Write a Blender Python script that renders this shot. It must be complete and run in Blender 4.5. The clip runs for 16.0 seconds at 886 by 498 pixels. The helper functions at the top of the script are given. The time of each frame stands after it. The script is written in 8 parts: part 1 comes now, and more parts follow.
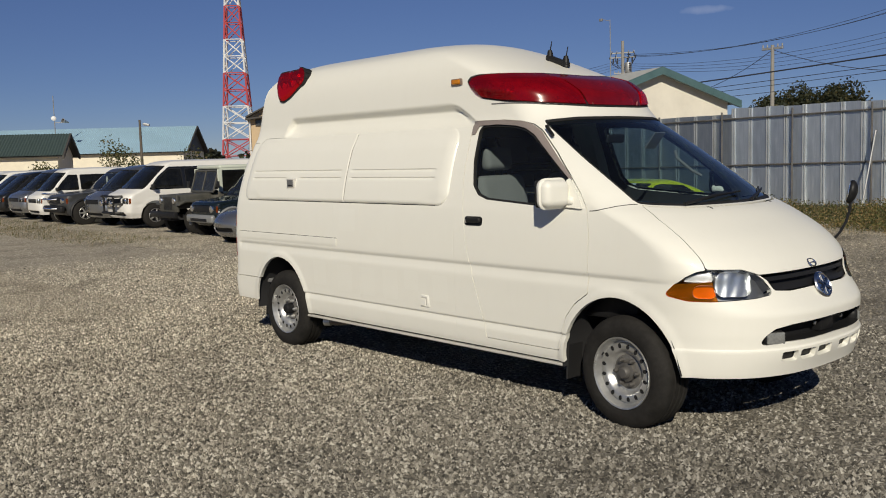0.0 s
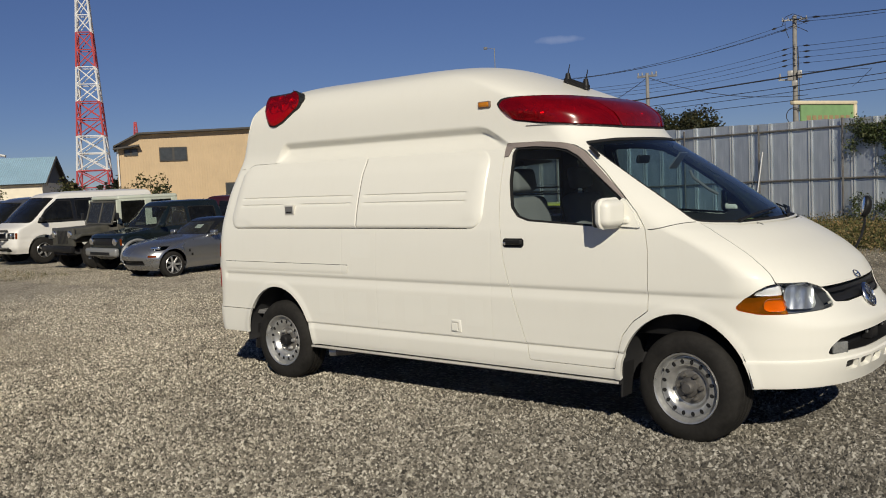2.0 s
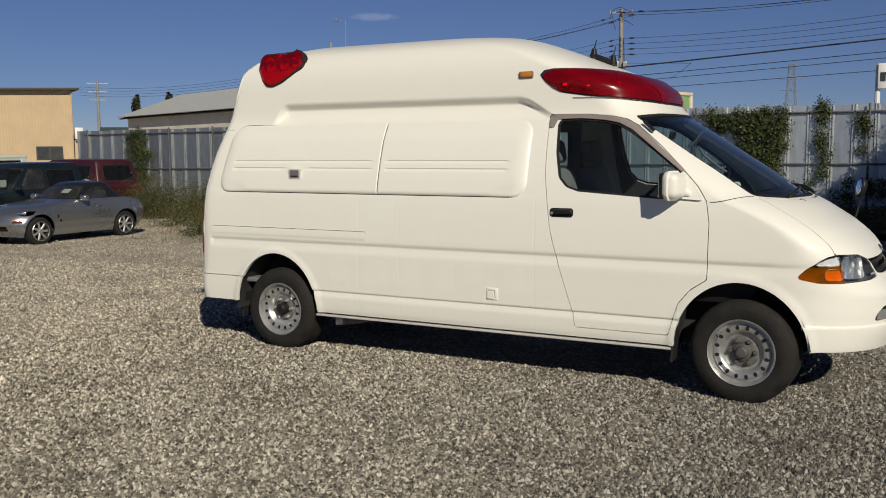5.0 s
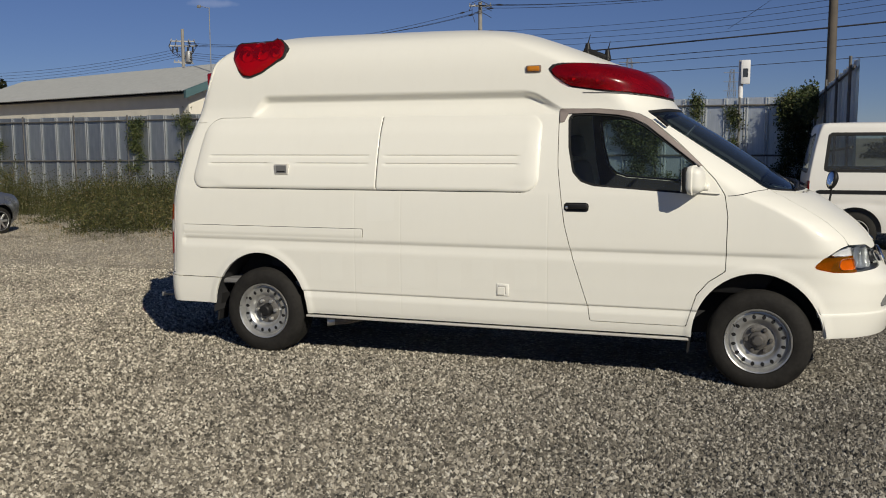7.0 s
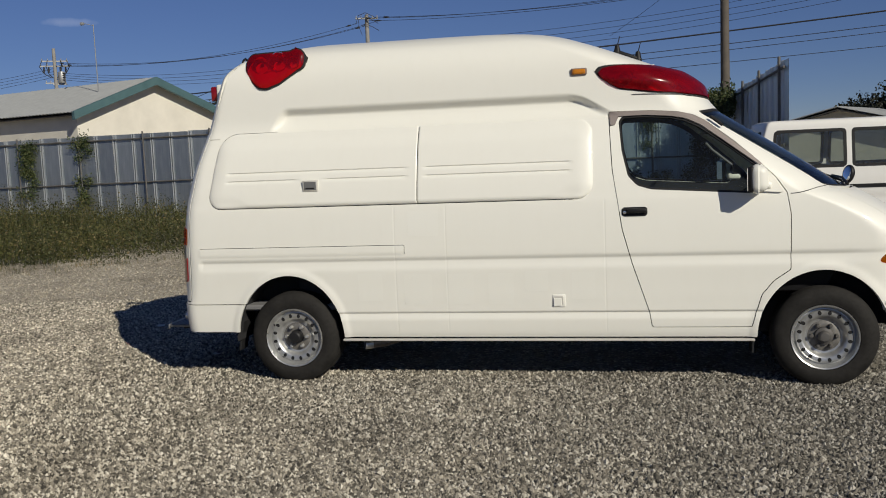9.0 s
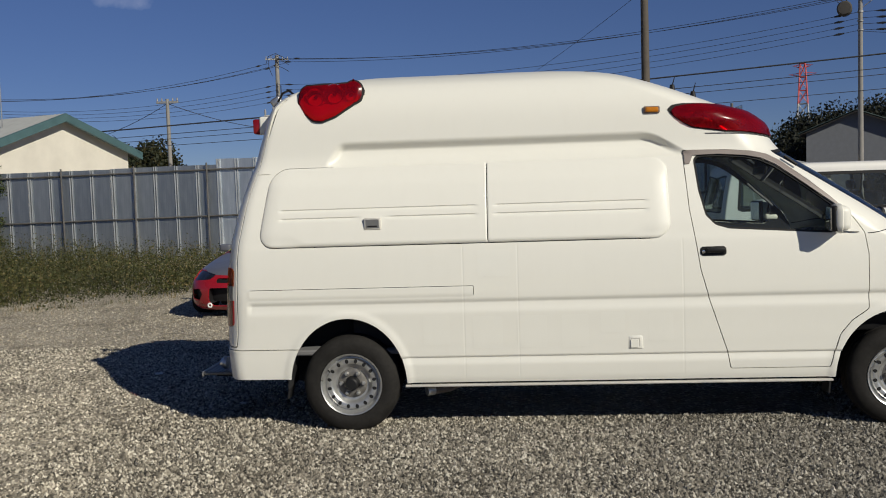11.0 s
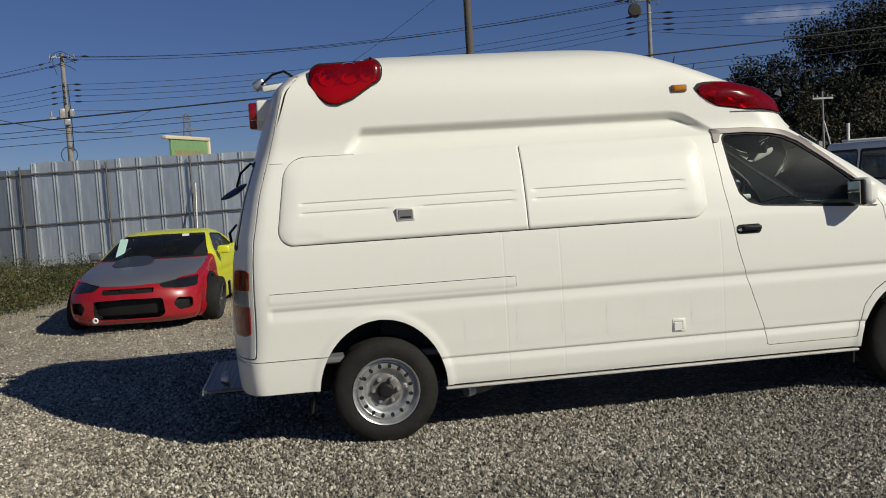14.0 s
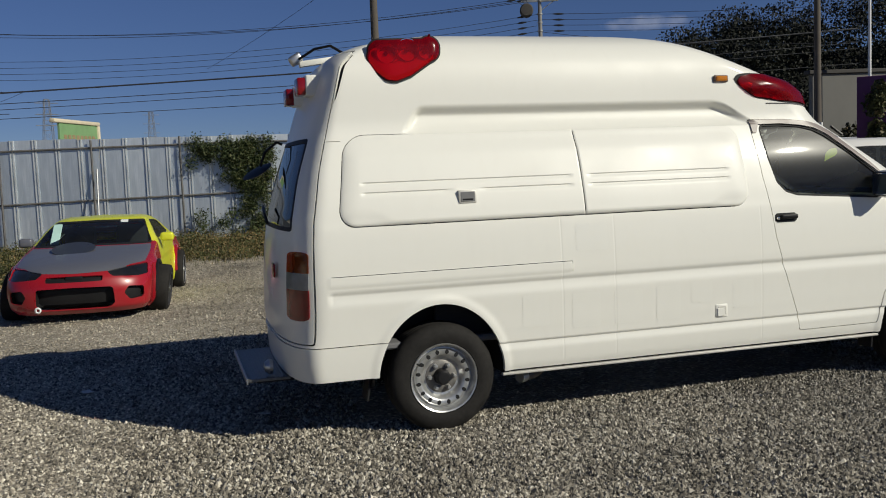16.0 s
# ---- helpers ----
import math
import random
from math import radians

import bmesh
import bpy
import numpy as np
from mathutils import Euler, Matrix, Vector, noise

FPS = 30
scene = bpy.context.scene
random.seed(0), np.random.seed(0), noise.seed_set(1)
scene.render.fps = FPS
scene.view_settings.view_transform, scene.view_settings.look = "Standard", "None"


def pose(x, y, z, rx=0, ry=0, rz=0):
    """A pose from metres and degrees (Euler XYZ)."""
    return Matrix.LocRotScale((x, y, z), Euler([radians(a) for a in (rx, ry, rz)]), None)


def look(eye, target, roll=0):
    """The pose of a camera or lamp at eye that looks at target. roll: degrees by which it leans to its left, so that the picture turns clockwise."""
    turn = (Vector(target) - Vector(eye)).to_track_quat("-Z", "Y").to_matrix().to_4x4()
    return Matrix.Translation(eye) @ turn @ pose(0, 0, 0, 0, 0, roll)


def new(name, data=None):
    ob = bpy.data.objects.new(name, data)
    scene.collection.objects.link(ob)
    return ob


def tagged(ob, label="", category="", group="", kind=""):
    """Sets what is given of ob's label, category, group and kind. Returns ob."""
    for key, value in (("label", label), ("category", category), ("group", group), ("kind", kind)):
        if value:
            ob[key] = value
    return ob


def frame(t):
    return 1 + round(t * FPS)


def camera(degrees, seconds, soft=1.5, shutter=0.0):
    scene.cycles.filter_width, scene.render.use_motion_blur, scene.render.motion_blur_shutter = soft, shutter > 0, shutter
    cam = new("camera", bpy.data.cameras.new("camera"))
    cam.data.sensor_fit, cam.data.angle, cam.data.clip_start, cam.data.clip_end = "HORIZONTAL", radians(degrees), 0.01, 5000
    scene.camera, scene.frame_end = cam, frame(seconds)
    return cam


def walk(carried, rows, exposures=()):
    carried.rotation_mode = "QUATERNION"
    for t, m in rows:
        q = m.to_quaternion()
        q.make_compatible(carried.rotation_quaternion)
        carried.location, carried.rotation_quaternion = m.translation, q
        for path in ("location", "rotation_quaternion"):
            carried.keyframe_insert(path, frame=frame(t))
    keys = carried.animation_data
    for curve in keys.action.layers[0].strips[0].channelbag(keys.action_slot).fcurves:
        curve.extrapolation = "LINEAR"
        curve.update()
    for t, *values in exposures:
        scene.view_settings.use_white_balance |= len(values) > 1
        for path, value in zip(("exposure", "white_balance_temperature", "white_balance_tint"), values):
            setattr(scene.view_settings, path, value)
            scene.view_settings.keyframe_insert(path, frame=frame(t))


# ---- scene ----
cam = camera(51.2, 16.0, soft=1.0)
ROWS = [
    (0.0, 7.012, -5.180, 1.639, 84.22, 1.68, 48.26),
    (0.5, 6.770, -5.342, 1.619, 84.47, 1.49, 47.56),
    (1.0, 6.554, -5.548, 1.615, 84.95, 1.67, 45.13),
    (1.5, 6.366, -5.796, 1.650, 85.17, 2.43, 41.36),
    (2.0, 6.115, -5.941, 1.650, 85.60, 2.53, 39.87),
    (2.5, 5.894, -6.144, 1.629, 84.85, 1.88, 37.10),
    (3.0, 5.731, -6.355, 1.651, 84.83, 1.51, 34.53),
    (3.5, 5.502, -6.442, 1.636, 85.12, 1.48, 33.89),
    (4.0, 5.289, -6.546, 1.625, 84.91, 0.13, 32.69),
    (4.5, 5.028, -6.724, 1.643, 84.32, 0.00, 30.05),
    (5.0, 4.765, -6.838, 1.624, 83.88, 0.31, 28.32),
    (7.5, 3.353, -7.201, 1.660, 83.63, 1.03, 16.74),
    (8.0, 3.047, -7.199, 1.651, 84.04, 1.95, 15.39),
    (8.5, 2.742, -7.157, 1.643, 83.73, 1.56, 13.84),
    (9.0, 2.425, -7.202, 1.659, 83.86, 2.37, 11.15),
    (9.5, 2.123, -7.198, 1.642, 85.30, 2.26, 10.91),
    (12.0, 0.602, -6.998, 1.671, 86.28, 2.45, 0.01),
    (12.5, 0.354, -6.908, 1.646, 85.80, 2.81, -0.91),
    (13.0, 0.109, -6.770, 1.646, 85.39, 1.65, -2.89),
    (13.5, -0.157, -6.684, 1.634, 85.68, 1.67, -6.89),
    (14.0, -0.439, -6.621, 1.640, 85.71, 3.53, -8.70),
    (14.5, -0.712, -6.490, 1.642, 86.00, 3.67, -10.51),
    (15.0, -1.024, -6.449, 1.618, 85.48, 2.66, -13.61),
    (15.5, -1.309, -6.394, 1.620, 84.97, 2.95, -15.63),
    (16.0, -1.577, -6.244, 1.611, 85.06, 2.24, -16.73),
]
BALANCE = [(0.0, -0.15, 6560, 10), (5.0, -0.15, 6600, 10), (9.5, -0.15, 6330, 10), (12.0, -0.15, 6330, 9), (16.0, -0.19, 6230, 8)]
walk(cam, [(t, pose(*place)) for t, *place in ROWS], BALANCE)

# ---- light ----
SUN_HEIGHT, SUN_TURN = 31.0, 135.0  # degrees; the turn is clockwise from +y
world = bpy.data.worlds.new("sky")
scene.world = world
world.use_nodes = True
wt = world.node_tree
sky = wt.nodes.new("ShaderNodeTexSky")
sky.sky_type, sky.sun_disc = "NISHITA", False
sky.sun_elevation, sky.sun_rotation = radians(SUN_HEIGHT), radians(SUN_TURN)
sky.altitude, sky.air_density, sky.dust_density, sky.ozone_density = 5000, 1.0, 0.1, 4.0
wt.nodes["Background"].inputs[1].default_value = 0.050
tint = wt.nodes.new("ShaderNodeMix")
tint.data_type, tint.blend_type = "RGBA", "MULTIPLY"
tint.inputs[0].default_value, tint.inputs[7].default_value = 1.0, (1.02, 0.98, 1.13, 1)
wt.links.new(sky.outputs[0], tint.inputs[6])
haze = wt.nodes.new("ShaderNodeMix")  # dry haze takes the glow off the horizon
haze.data_type, haze.blend_type = "RGBA", "MULTIPLY"
haze.inputs[0].default_value = 1.0
way, height, fade = wt.nodes.new("ShaderNodeTexCoord"), wt.nodes.new("ShaderNodeSeparateXYZ"), wt.nodes.new("ShaderNodeValToRGB")
fade.color_ramp.elements[0].position, fade.color_ramp.elements[0].color = 0.0, (0.84, 0.79, 0.72, 1)
fade.color_ramp.elements[1].position, fade.color_ramp.elements[1].color = 0.22, (1.10, 1.10, 1.10, 1)
wt.links.new(way.outputs["Generated"], height.inputs[0])
wt.links.new(height.outputs["Z"], fade.inputs[0])
wt.links.new(tint.outputs[2], haze.inputs[6])
wt.links.new(fade.outputs[0], haze.inputs[7])


def wt_math(op, x, y):
    q = wt.nodes.new("ShaderNodeMath")
    q.operation = op
    for k, v in enumerate((x, y)):
        if isinstance(v, float):
            q.inputs[k].default_value = v
        else:
            wt.links.new(v, q.inputs[k])
    return q.outputs[0]


def cloud(colour, bearing, rise, wide, high, strength):
    """A small torn cloud, its place and half-sizes in degrees; returns the clouded sky."""
    b, e = radians(bearing), radians(rise)
    axes = ((math.sin(b), -math.cos(b), 0), (-math.cos(b) * math.sin(e), -math.sin(b) * math.sin(e), math.cos(e)))
    total = None
    for axis, half in zip(axes, (wide, high)):
        dot = wt.nodes.new("ShaderNodeVectorMath")
        dot.operation = "DOT_PRODUCT"
        wt.links.new(way.outputs["Generated"], dot.inputs[0])
        dot.inputs[1].default_value = axis
        u = wt_math("DIVIDE", dot.outputs["Value"], math.sin(radians(half)))
        u = wt_math("MULTIPLY", u, u)
        total = u if total is None else wt_math("ADD", total, u)
    torn = wt.nodes.new("ShaderNodeTexNoise")
    torn.inputs["Scale"].default_value, torn.inputs["Detail"].default_value = 55.0, 6.0
    wt.links.new(way.outputs["Generated"], torn.inputs["Vector"])
    body = wt_math("SUBTRACT", wt_math("ADD", wt_math("MULTIPLY", torn.outputs[0], 2.2), -0.25), total)
    front = wt.nodes.new("ShaderNodeVectorMath")
    front.operation = "DOT_PRODUCT"
    wt.links.new(way.outputs["Generated"], front.inputs[0])
    front.inputs[1].default_value = (math.cos(b), math.sin(b), 0)
    body = wt_math("MULTIPLY", wt_math("MINIMUM", wt_math("MAXIMUM", body, 0.0), 1.0), wt_math("GREATER_THAN", front.outputs["Value"], 0.5))
    veil = wt.nodes.new("ShaderNodeMix")
    veil.data_type, veil.blend_type = "RGBA", "MULTIPLY"
    veil.inputs[7].default_value = (3.4, 2.2, 1.45, 1)
    wt.links.new(wt_math("MULTIPLY", body, strength), veil.inputs[0])
    wt.links.new(colour, veil.inputs[6])
    return veil.outputs[2]


clouded = cloud(cloud(haze.outputs[2], 60.6, 8.12, 2.7, 0.5, 0.9), 122.4, 7.96, 1.6, 0.28, 0.4)
clouded = cloud(clouded, 112.9, 11.3, 2.2, 0.5, 0.55)
wt.links.new(clouded, wt.nodes["Background"].inputs[0])
sun = new("sun", bpy.data.lights.new("sun", "SUN"))
sun.data.energy, sun.data.angle, sun.data.color = 4.45, radians(0.53), (1.0, 0.925, 0.765)
sun.matrix_world = look((Vector((math.sin(radians(SUN_TURN)), math.cos(radians(SUN_TURN)), math.tan(radians(SUN_HEIGHT)))) * 60), (0, 0, 0))


# ---- materials ----
def nodes_of(name):
    m = bpy.data.materials.new(name)
    m.use_nodes = True
    return m, m.node_tree.nodes, m.node_tree.links, m.node_tree.nodes["Principled BSDF"]


def coords(n, l, space="Object", scale=(1, 1, 1)):
    tc = n.new("ShaderNodeTexCoord")
    mp = n.new("ShaderNodeMapping")
    mp.inputs["Scale"].default_value = scale
    l.new(tc.outputs[space], mp.inputs[0])
    return mp.outputs[0]


def noise_of(n, l, vec, scale, detail=5.0, rough=0.6):
    t = n.new("ShaderNodeTexNoise")
    t.inputs["Scale"].default_value, t.inputs["Detail"].default_value, t.inputs["Roughness"].default_value = scale, detail, rough
    l.new(vec, t.inputs["Vector"])
    return t.outputs["Fac"]


def ramp_of(n, l, fac, stops):
    r = n.new("ShaderNodeValToRGB")
    el = r.color_ramp.elements
    while len(el) < len(stops):
        el.new(0.5)
    for e, (p, c) in zip(el, stops):
        e.position, e.color = p, (*c, 1) if len(c) == 3 else c
    l.new(fac, r.inputs[0])
    return r.outputs[0]


def mixed(n, l, fac, a, b, kind="MIX"):
    m = n.new("ShaderNodeMix")
    m.data_type, m.blend_type = "RGBA", kind
    for sock, v in ((m.inputs[0], fac), (m.inputs[6], a), (m.inputs[7], b)):
        if isinstance(v, (int, float)):
            sock.default_value = v
        elif isinstance(v, tuple):
            sock.default_value = (*v, 1)
        else:
            l.new(v, sock)
    return m.outputs[2]


def bump_of(n, l, height, strength, distance):
    b = n.new("ShaderNodeBump")
    b.inputs["Strength"].default_value, b.inputs["Distance"].default_value = strength, distance
    l.new(height, b.inputs["Height"])
    return b.outputs[0]


def plain(name, color, rough=0.5, metal=0.0, vary=0.12, size=3.0, grain=40.0, bump=0.0, coat=0.0, space="Object", random_part=0.0):
    """A surface of one colour with stains at one scale, grain at another, and uneven gloss."""
    m, n, l, p = nodes_of(name)
    vec = coords(n, l, space)
    big, fine = noise_of(n, l, vec, size, 4), noise_of(n, l, vec, grain, 3)
    dark, light = tuple(c * (1 - vary) for c in color), tuple(min(1, c * (1 + vary)) for c in color)
    col = ramp_of(n, l, big, [(0.32, dark), (0.68, light)])
    col = mixed(n, l, 0.35, col, ramp_of(n, l, fine, [(0.3, dark), (0.7, light)]))
    if random_part:
        oi = n.new("ShaderNodeObjectInfo")
        k = ramp_of(n, l, oi.outputs["Random"], [(0.0, (1 - random_part,) * 3), (1.0, (1.0,) * 3)])
        col = mixed(n, l, 1.0, col, k, "MULTIPLY")
    l.new(col, p.inputs["Base Color"])
    r = ramp_of(n, l, big, [(0.3, (max(0.02, rough - 0.06),) * 3), (0.7, (min(1, rough + 0.08),) * 3)])
    l.new(r, p.inputs["Roughness"])
    p.inputs["Metallic"].default_value = metal
    if coat:
        p.inputs["Coat Weight"].default_value, p.inputs["Coat Roughness"].default_value = coat, 0.06
    if bump:
        l.new(bump_of(n, l, fine, bump, 0.004), p.inputs["Normal"])
    return m


def glass(name, tint, gloss=0.02, ior=1.45, film=0.0, dust=0.0):
    m, n, l, p = nodes_of(name)
    n.remove(p)
    out = n["Material Output"]
    tr, gl, mx, fr = n.new("ShaderNodeBsdfTransparent"), n.new("ShaderNodeBsdfGlossy"), n.new("ShaderNodeMixShader"), n.new("ShaderNodeFresnel")
    tr.inputs[0].default_value = (*tint, 1)
    gl.inputs["Roughness"].default_value = gloss
    fr.inputs[0].default_value = ior
    l.new(fr.outputs[0], mx.inputs[0])
    l.new(tr.outputs[0], mx.inputs[1])
    l.new(gl.outputs[0], mx.inputs[2])
    if film:  # a dusty film that spreads the sun's glint
        dull, mx2 = n.new("ShaderNodeBsdfGlossy"), n.new("ShaderNodeMixShader")
        dull.inputs["Roughness"].default_value = 0.22
        mx2.inputs[0].default_value = film
        l.new(mx.outputs[0], mx2.inputs[1])
        l.new(dull.outputs[0], mx2.inputs[2])
        mx = mx2
    if dust:  # thin dry dust, its paleness also standing in for hazy sky reflection
        pale_film, mx3 = n.new("ShaderNodeBsdfDiffuse"), n.new("ShaderNodeMixShader")
        pale_film.inputs[0].default_value = (0.52, 0.54, 0.52, 1)
        l.new(ramp_of(n, l, noise_of(n, l, coords(n, l), 6.0, 5), [(0.3, (dust * 0.5,) * 3), (0.7, (dust * 1.5,) * 3)]), mx3.inputs[0])
        l.new(mx.outputs[0], mx3.inputs[1])
        l.new(pale_film.outputs[0], mx3.inputs[2])
        mx = mx3
    l.new(mx.outputs[0], out.inputs[0])
    return m


def lens(name, color, clear=0.45, rough=0.06, ior=1.5, body=1.0):
    """Coloured lamp plastic: part of the light passes, part is thrown back by its body."""
    m, n, l, p = nodes_of(name)
    out = n["Material Output"]
    vec = coords(n, l)
    k = noise_of(n, l, vec, 9.0, 3)
    l.new(ramp_of(n, l, k, [(0.35, tuple(c * body * 0.75 for c in color)), (0.65, tuple(c * body for c in color))]), p.inputs["Base Color"])
    p.inputs["Roughness"].default_value, p.inputs["IOR"].default_value = rough, ior
    p.inputs["Coat Weight"].default_value, p.inputs["Coat Roughness"].default_value = 0.6, 0.03
    tr, mx = n.new("ShaderNodeBsdfTransparent"), n.new("ShaderNodeMixShader")
    tr.inputs[0].default_value = (*(min(1, c * 1.15) for c in color), 1)
    mx.inputs[0].default_value = clear
    l.new(p.outputs[0], mx.inputs[1])
    l.new(tr.outputs[0], mx.inputs[2])
    l.new(mx.outputs[0], out.inputs[0])
    return m


def paint_of(name, color, rough=0.28, dirt=0.18, metal=0.0):
    """Car paint under a clear coat, with a film of dust and faint streaks."""
    m, n, l, p = nodes_of(name)
    vec = coords(n, l)
    big, fine = noise_of(n, l, vec, 1.6, 5), noise_of(n, l, coords(n, l, scale=(6, 6, 1.2)), 3.0, 6)
    dust = tuple(0.55 * c + 0.45 * d for c, d in zip(color, (0.42, 0.38, 0.31)))
    col = mixed(n, l, ramp_of(n, l, big, [(0.35, (0, 0, 0)), (0.75, (dirt,) * 3)]), color, dust)
    col = mixed(n, l, ramp_of(n, l, fine, [(0.5, (0, 0, 0)), (0.8, (dirt * 0.7,) * 3)]), col, dust)
    l.new(col, p.inputs["Base Color"])
    l.new(ramp_of(n, l, big, [(0.3, (rough - 0.05,) * 3), (0.7, (rough + 0.12,) * 3)]), p.inputs["Roughness"])
    p.inputs["Metallic"].default_value = metal
    p.inputs["Coat Weight"].default_value, p.inputs["Coat Roughness"].default_value = 0.35, 0.07
    return m


# ---- mesh tools ----
def dress(ob, mat):
    for m in mat if isinstance(mat, (list, tuple)) else (mat,):
        ob.data.materials.append(m)
    return ob


def mesh_of(name, verts, faces, smooth=None):
    me = bpy.data.meshes.new(name)
    me.from_pydata([tuple(v) for v in verts], [], [tuple(f) for f in faces])
    me.update()
    if smooth is not None:
        me.polygons.foreach_set("use_smooth", np.ones(len(me.polygons), bool))
        me.set_sharp_from_angle(angle=radians(smooth))
    return me


def finish(name, bm, smooth=None):
    me = bpy.data.meshes.new(name)
    bmesh.ops.recalc_face_normals(bm, faces=bm.faces[:])
    bm.to_mesh(me)
    bm.free()
    if smooth is not None:
        me.polygons.foreach_set("use_smooth", np.ones(len(me.polygons), bool))
        me.set_sharp_from_angle(angle=radians(smooth))
    return me


def part(name, data, mat, parent=None, label="", at=None):
    """One mesh object (from a bmesh or a mesh), under a thing or a part where a parent is given."""
    me = finish(name, data, 35) if isinstance(data, bmesh.types.BMesh) else data
    ob = new(name, me)
    if not me.materials:
        dress(ob, mat)
    if parent is not None:
        ob.parent = parent
    if at is not None:
        ob.matrix_basis = at
    return tagged(ob, label) if label else ob


def thing(name, label, category, m=None, group="", kind=""):
    """An empty at the base of a thing, for its parts."""
    ob = new(name)
    ob.empty_display_size = 0.1
    if m is not None:
        ob.matrix_basis = m
    return tagged(ob, label, category, group, kind)


def block(x0, x1, y0, y1, z0, z1, bevel=0.0, seg=2, bm=None):
    own = bmesh.new()
    bmesh.ops.create_cube(own, size=1)
    bmesh.ops.scale(own, vec=(abs(x1 - x0), abs(y1 - y0), abs(z1 - z0)), verts=own.verts)
    bmesh.ops.translate(own, vec=((x0 + x1) / 2, (y0 + y1) / 2, (z0 + z1) / 2), verts=own.verts)
    if bevel > 0:
        bmesh.ops.bevel(own, geom=own.edges[:] + own.verts[:], offset=min(bevel, 0.49 * min(abs(x1 - x0), abs(y1 - y0), abs(z1 - z0))), segments=seg, affect="EDGES", profile=0.5)
    if bm is None:
        return own
    return joined(bm, own)


def joined(bm, other):
    me = bpy.data.meshes.new("joined")
    other.to_mesh(me)
    other.free()
    bm.from_mesh(me)
    bpy.data.meshes.remove(me)
    return bm


def turned(bm, m):
    bmesh.ops.transform(bm, matrix=m, verts=bm.verts)
    return bm


def lathe(profile, n=48, axis="y"):
    """A turned body: profile of (radius, along) round the axis y."""
    verts, faces, k = [], [], len(profile)
    for i in range(n):
        a = 2 * math.pi * i / n
        for r, h in profile:
            verts.append((r * math.cos(a), h, r * math.sin(a)) if axis == "y" else (r * math.cos(a), r * math.sin(a), h))
    for i in range(n):
        j = (i + 1) % n
        for q in range(k - 1):
            faces.append((i * k + q, i * k + q + 1, j * k + q + 1, j * k + q))
    bm = bmesh.new()
    vs = [bm.verts.new(v) for v in verts]
    for f in faces:
        bm.faces.new([vs[i] for i in f])
    bmesh.ops.remove_doubles(bm, verts=bm.verts, dist=1e-6)
    return bm


def tube(points, radius, n=8, bm=None, cap=True):
    """A round bar along points; radius may be a list."""
    pts = [Vector(p) for p in points]
    rad = radius if isinstance(radius, (list, tuple)) else [radius] * len(pts)
    own = bm or bmesh.new()
    rings, up = [], None
    for i, p in enumerate(pts):
        d = (pts[min(i + 1, len(pts) - 1)] - pts[max(i - 1, 0)]).normalized()
        if up is None:
            up = Vector((0, 0, 1)) if abs(d.z) < 0.9 else Vector((1, 0, 0))
        side = d.cross(up).normalized()
        up = side.cross(d).normalized()
        rings.append([own.verts.new(p + rad[i] * (math.cos(2 * math.pi * k / n) * side + math.sin(2 * math.pi * k / n) * up)) for k in range(n)])
    for a, b in zip(rings, rings[1:]):
        for k in range(n):
            own.faces.new((a[k], a[(k + 1) % n], b[(k + 1) % n], b[k]))
    if cap:
        own.faces.new(rings[0][::-1])
        own.faces.new(rings[-1])
    return own


def prism(corners, depth, axis="y", bevel=0.0):
    """A flat outline made solid along an axis; corners in the other two."""
    bm = bmesh.new()
    put = {"y": lambda a, b, d: (a, d, b), "x": lambda a, b, d: (d, a, b), "z": lambda a, b, d: (a, b, d)}[axis]
    lo = [bm.verts.new(put(a, b, 0)) for a, b in corners]
    hi = [bm.verts.new(put(a, b, depth)) for a, b in corners]
    bm.faces.new(lo)
    bm.faces.new(hi[::-1])
    for i in range(len(corners)):
        j = (i + 1) % len(corners)
        bm.faces.new((lo[i], hi[i], hi[j], lo[j]))
    bmesh.ops.recalc_face_normals(bm, faces=bm.faces[:])
    if bevel:
        bmesh.ops.bevel(bm, geom=bm.edges[:], offset=bevel, segments=2, affect="EDGES", profile=0.5)
    return bm


def sheet_mesh(name, sheet, smooth=38, weld=False):
    me = mesh_of(name, sheet.co, sheet.faces, None)
    bm = bmesh.new()
    bm.from_mesh(me)
    if weld:
        bmesh.ops.remove_doubles(bm, verts=[v for v in bm.verts if abs(v.co.y) < 1e-4], dist=2e-4)
    bmesh.ops.triangulate(bm, faces=[f for f in bm.faces if len(f.verts) > 4])
    bm.to_mesh(me)
    bm.free()
    me.polygons.foreach_set("use_smooth", np.ones(len(me.polygons), bool))
    me.set_sharp_from_angle(angle=radians(smooth))
    return me


WHITE_PAINT = paint_of("white_paint", (0.79, 0.78, 0.715), 0.44, 0.10)
CLEAN_PAINT = paint_of("unfaded_paint", (0.80, 0.792, 0.728), 0.29, 0.08)
BLACK_RUBBER = plain("black_rubber", (0.018, 0.018, 0.019), 0.62, grain=60)
TYRE = plain("tyre_rubber", (0.019, 0.0178, 0.0165), 0.78, vary=0.45, size=7, bump=0.3)
STEEL_RIM = plain("painted_steel", (0.56, 0.56, 0.55), 0.33, 0.75, vary=0.16, size=14)
# darker, uneven steel for the middle of the rim
RIM_DARK = plain("darker_steel", (0.20, 0.19, 0.175), 0.5, 0.55, vary=0.35, size=25)
HUB_DARK = plain("worn_hub", (0.10, 0.095, 0.09), 0.55, 0.4, vary=0.3)
CHROME = plain("chrome", (0.80, 0.80, 0.81), 0.16, 1.0, vary=0.04)
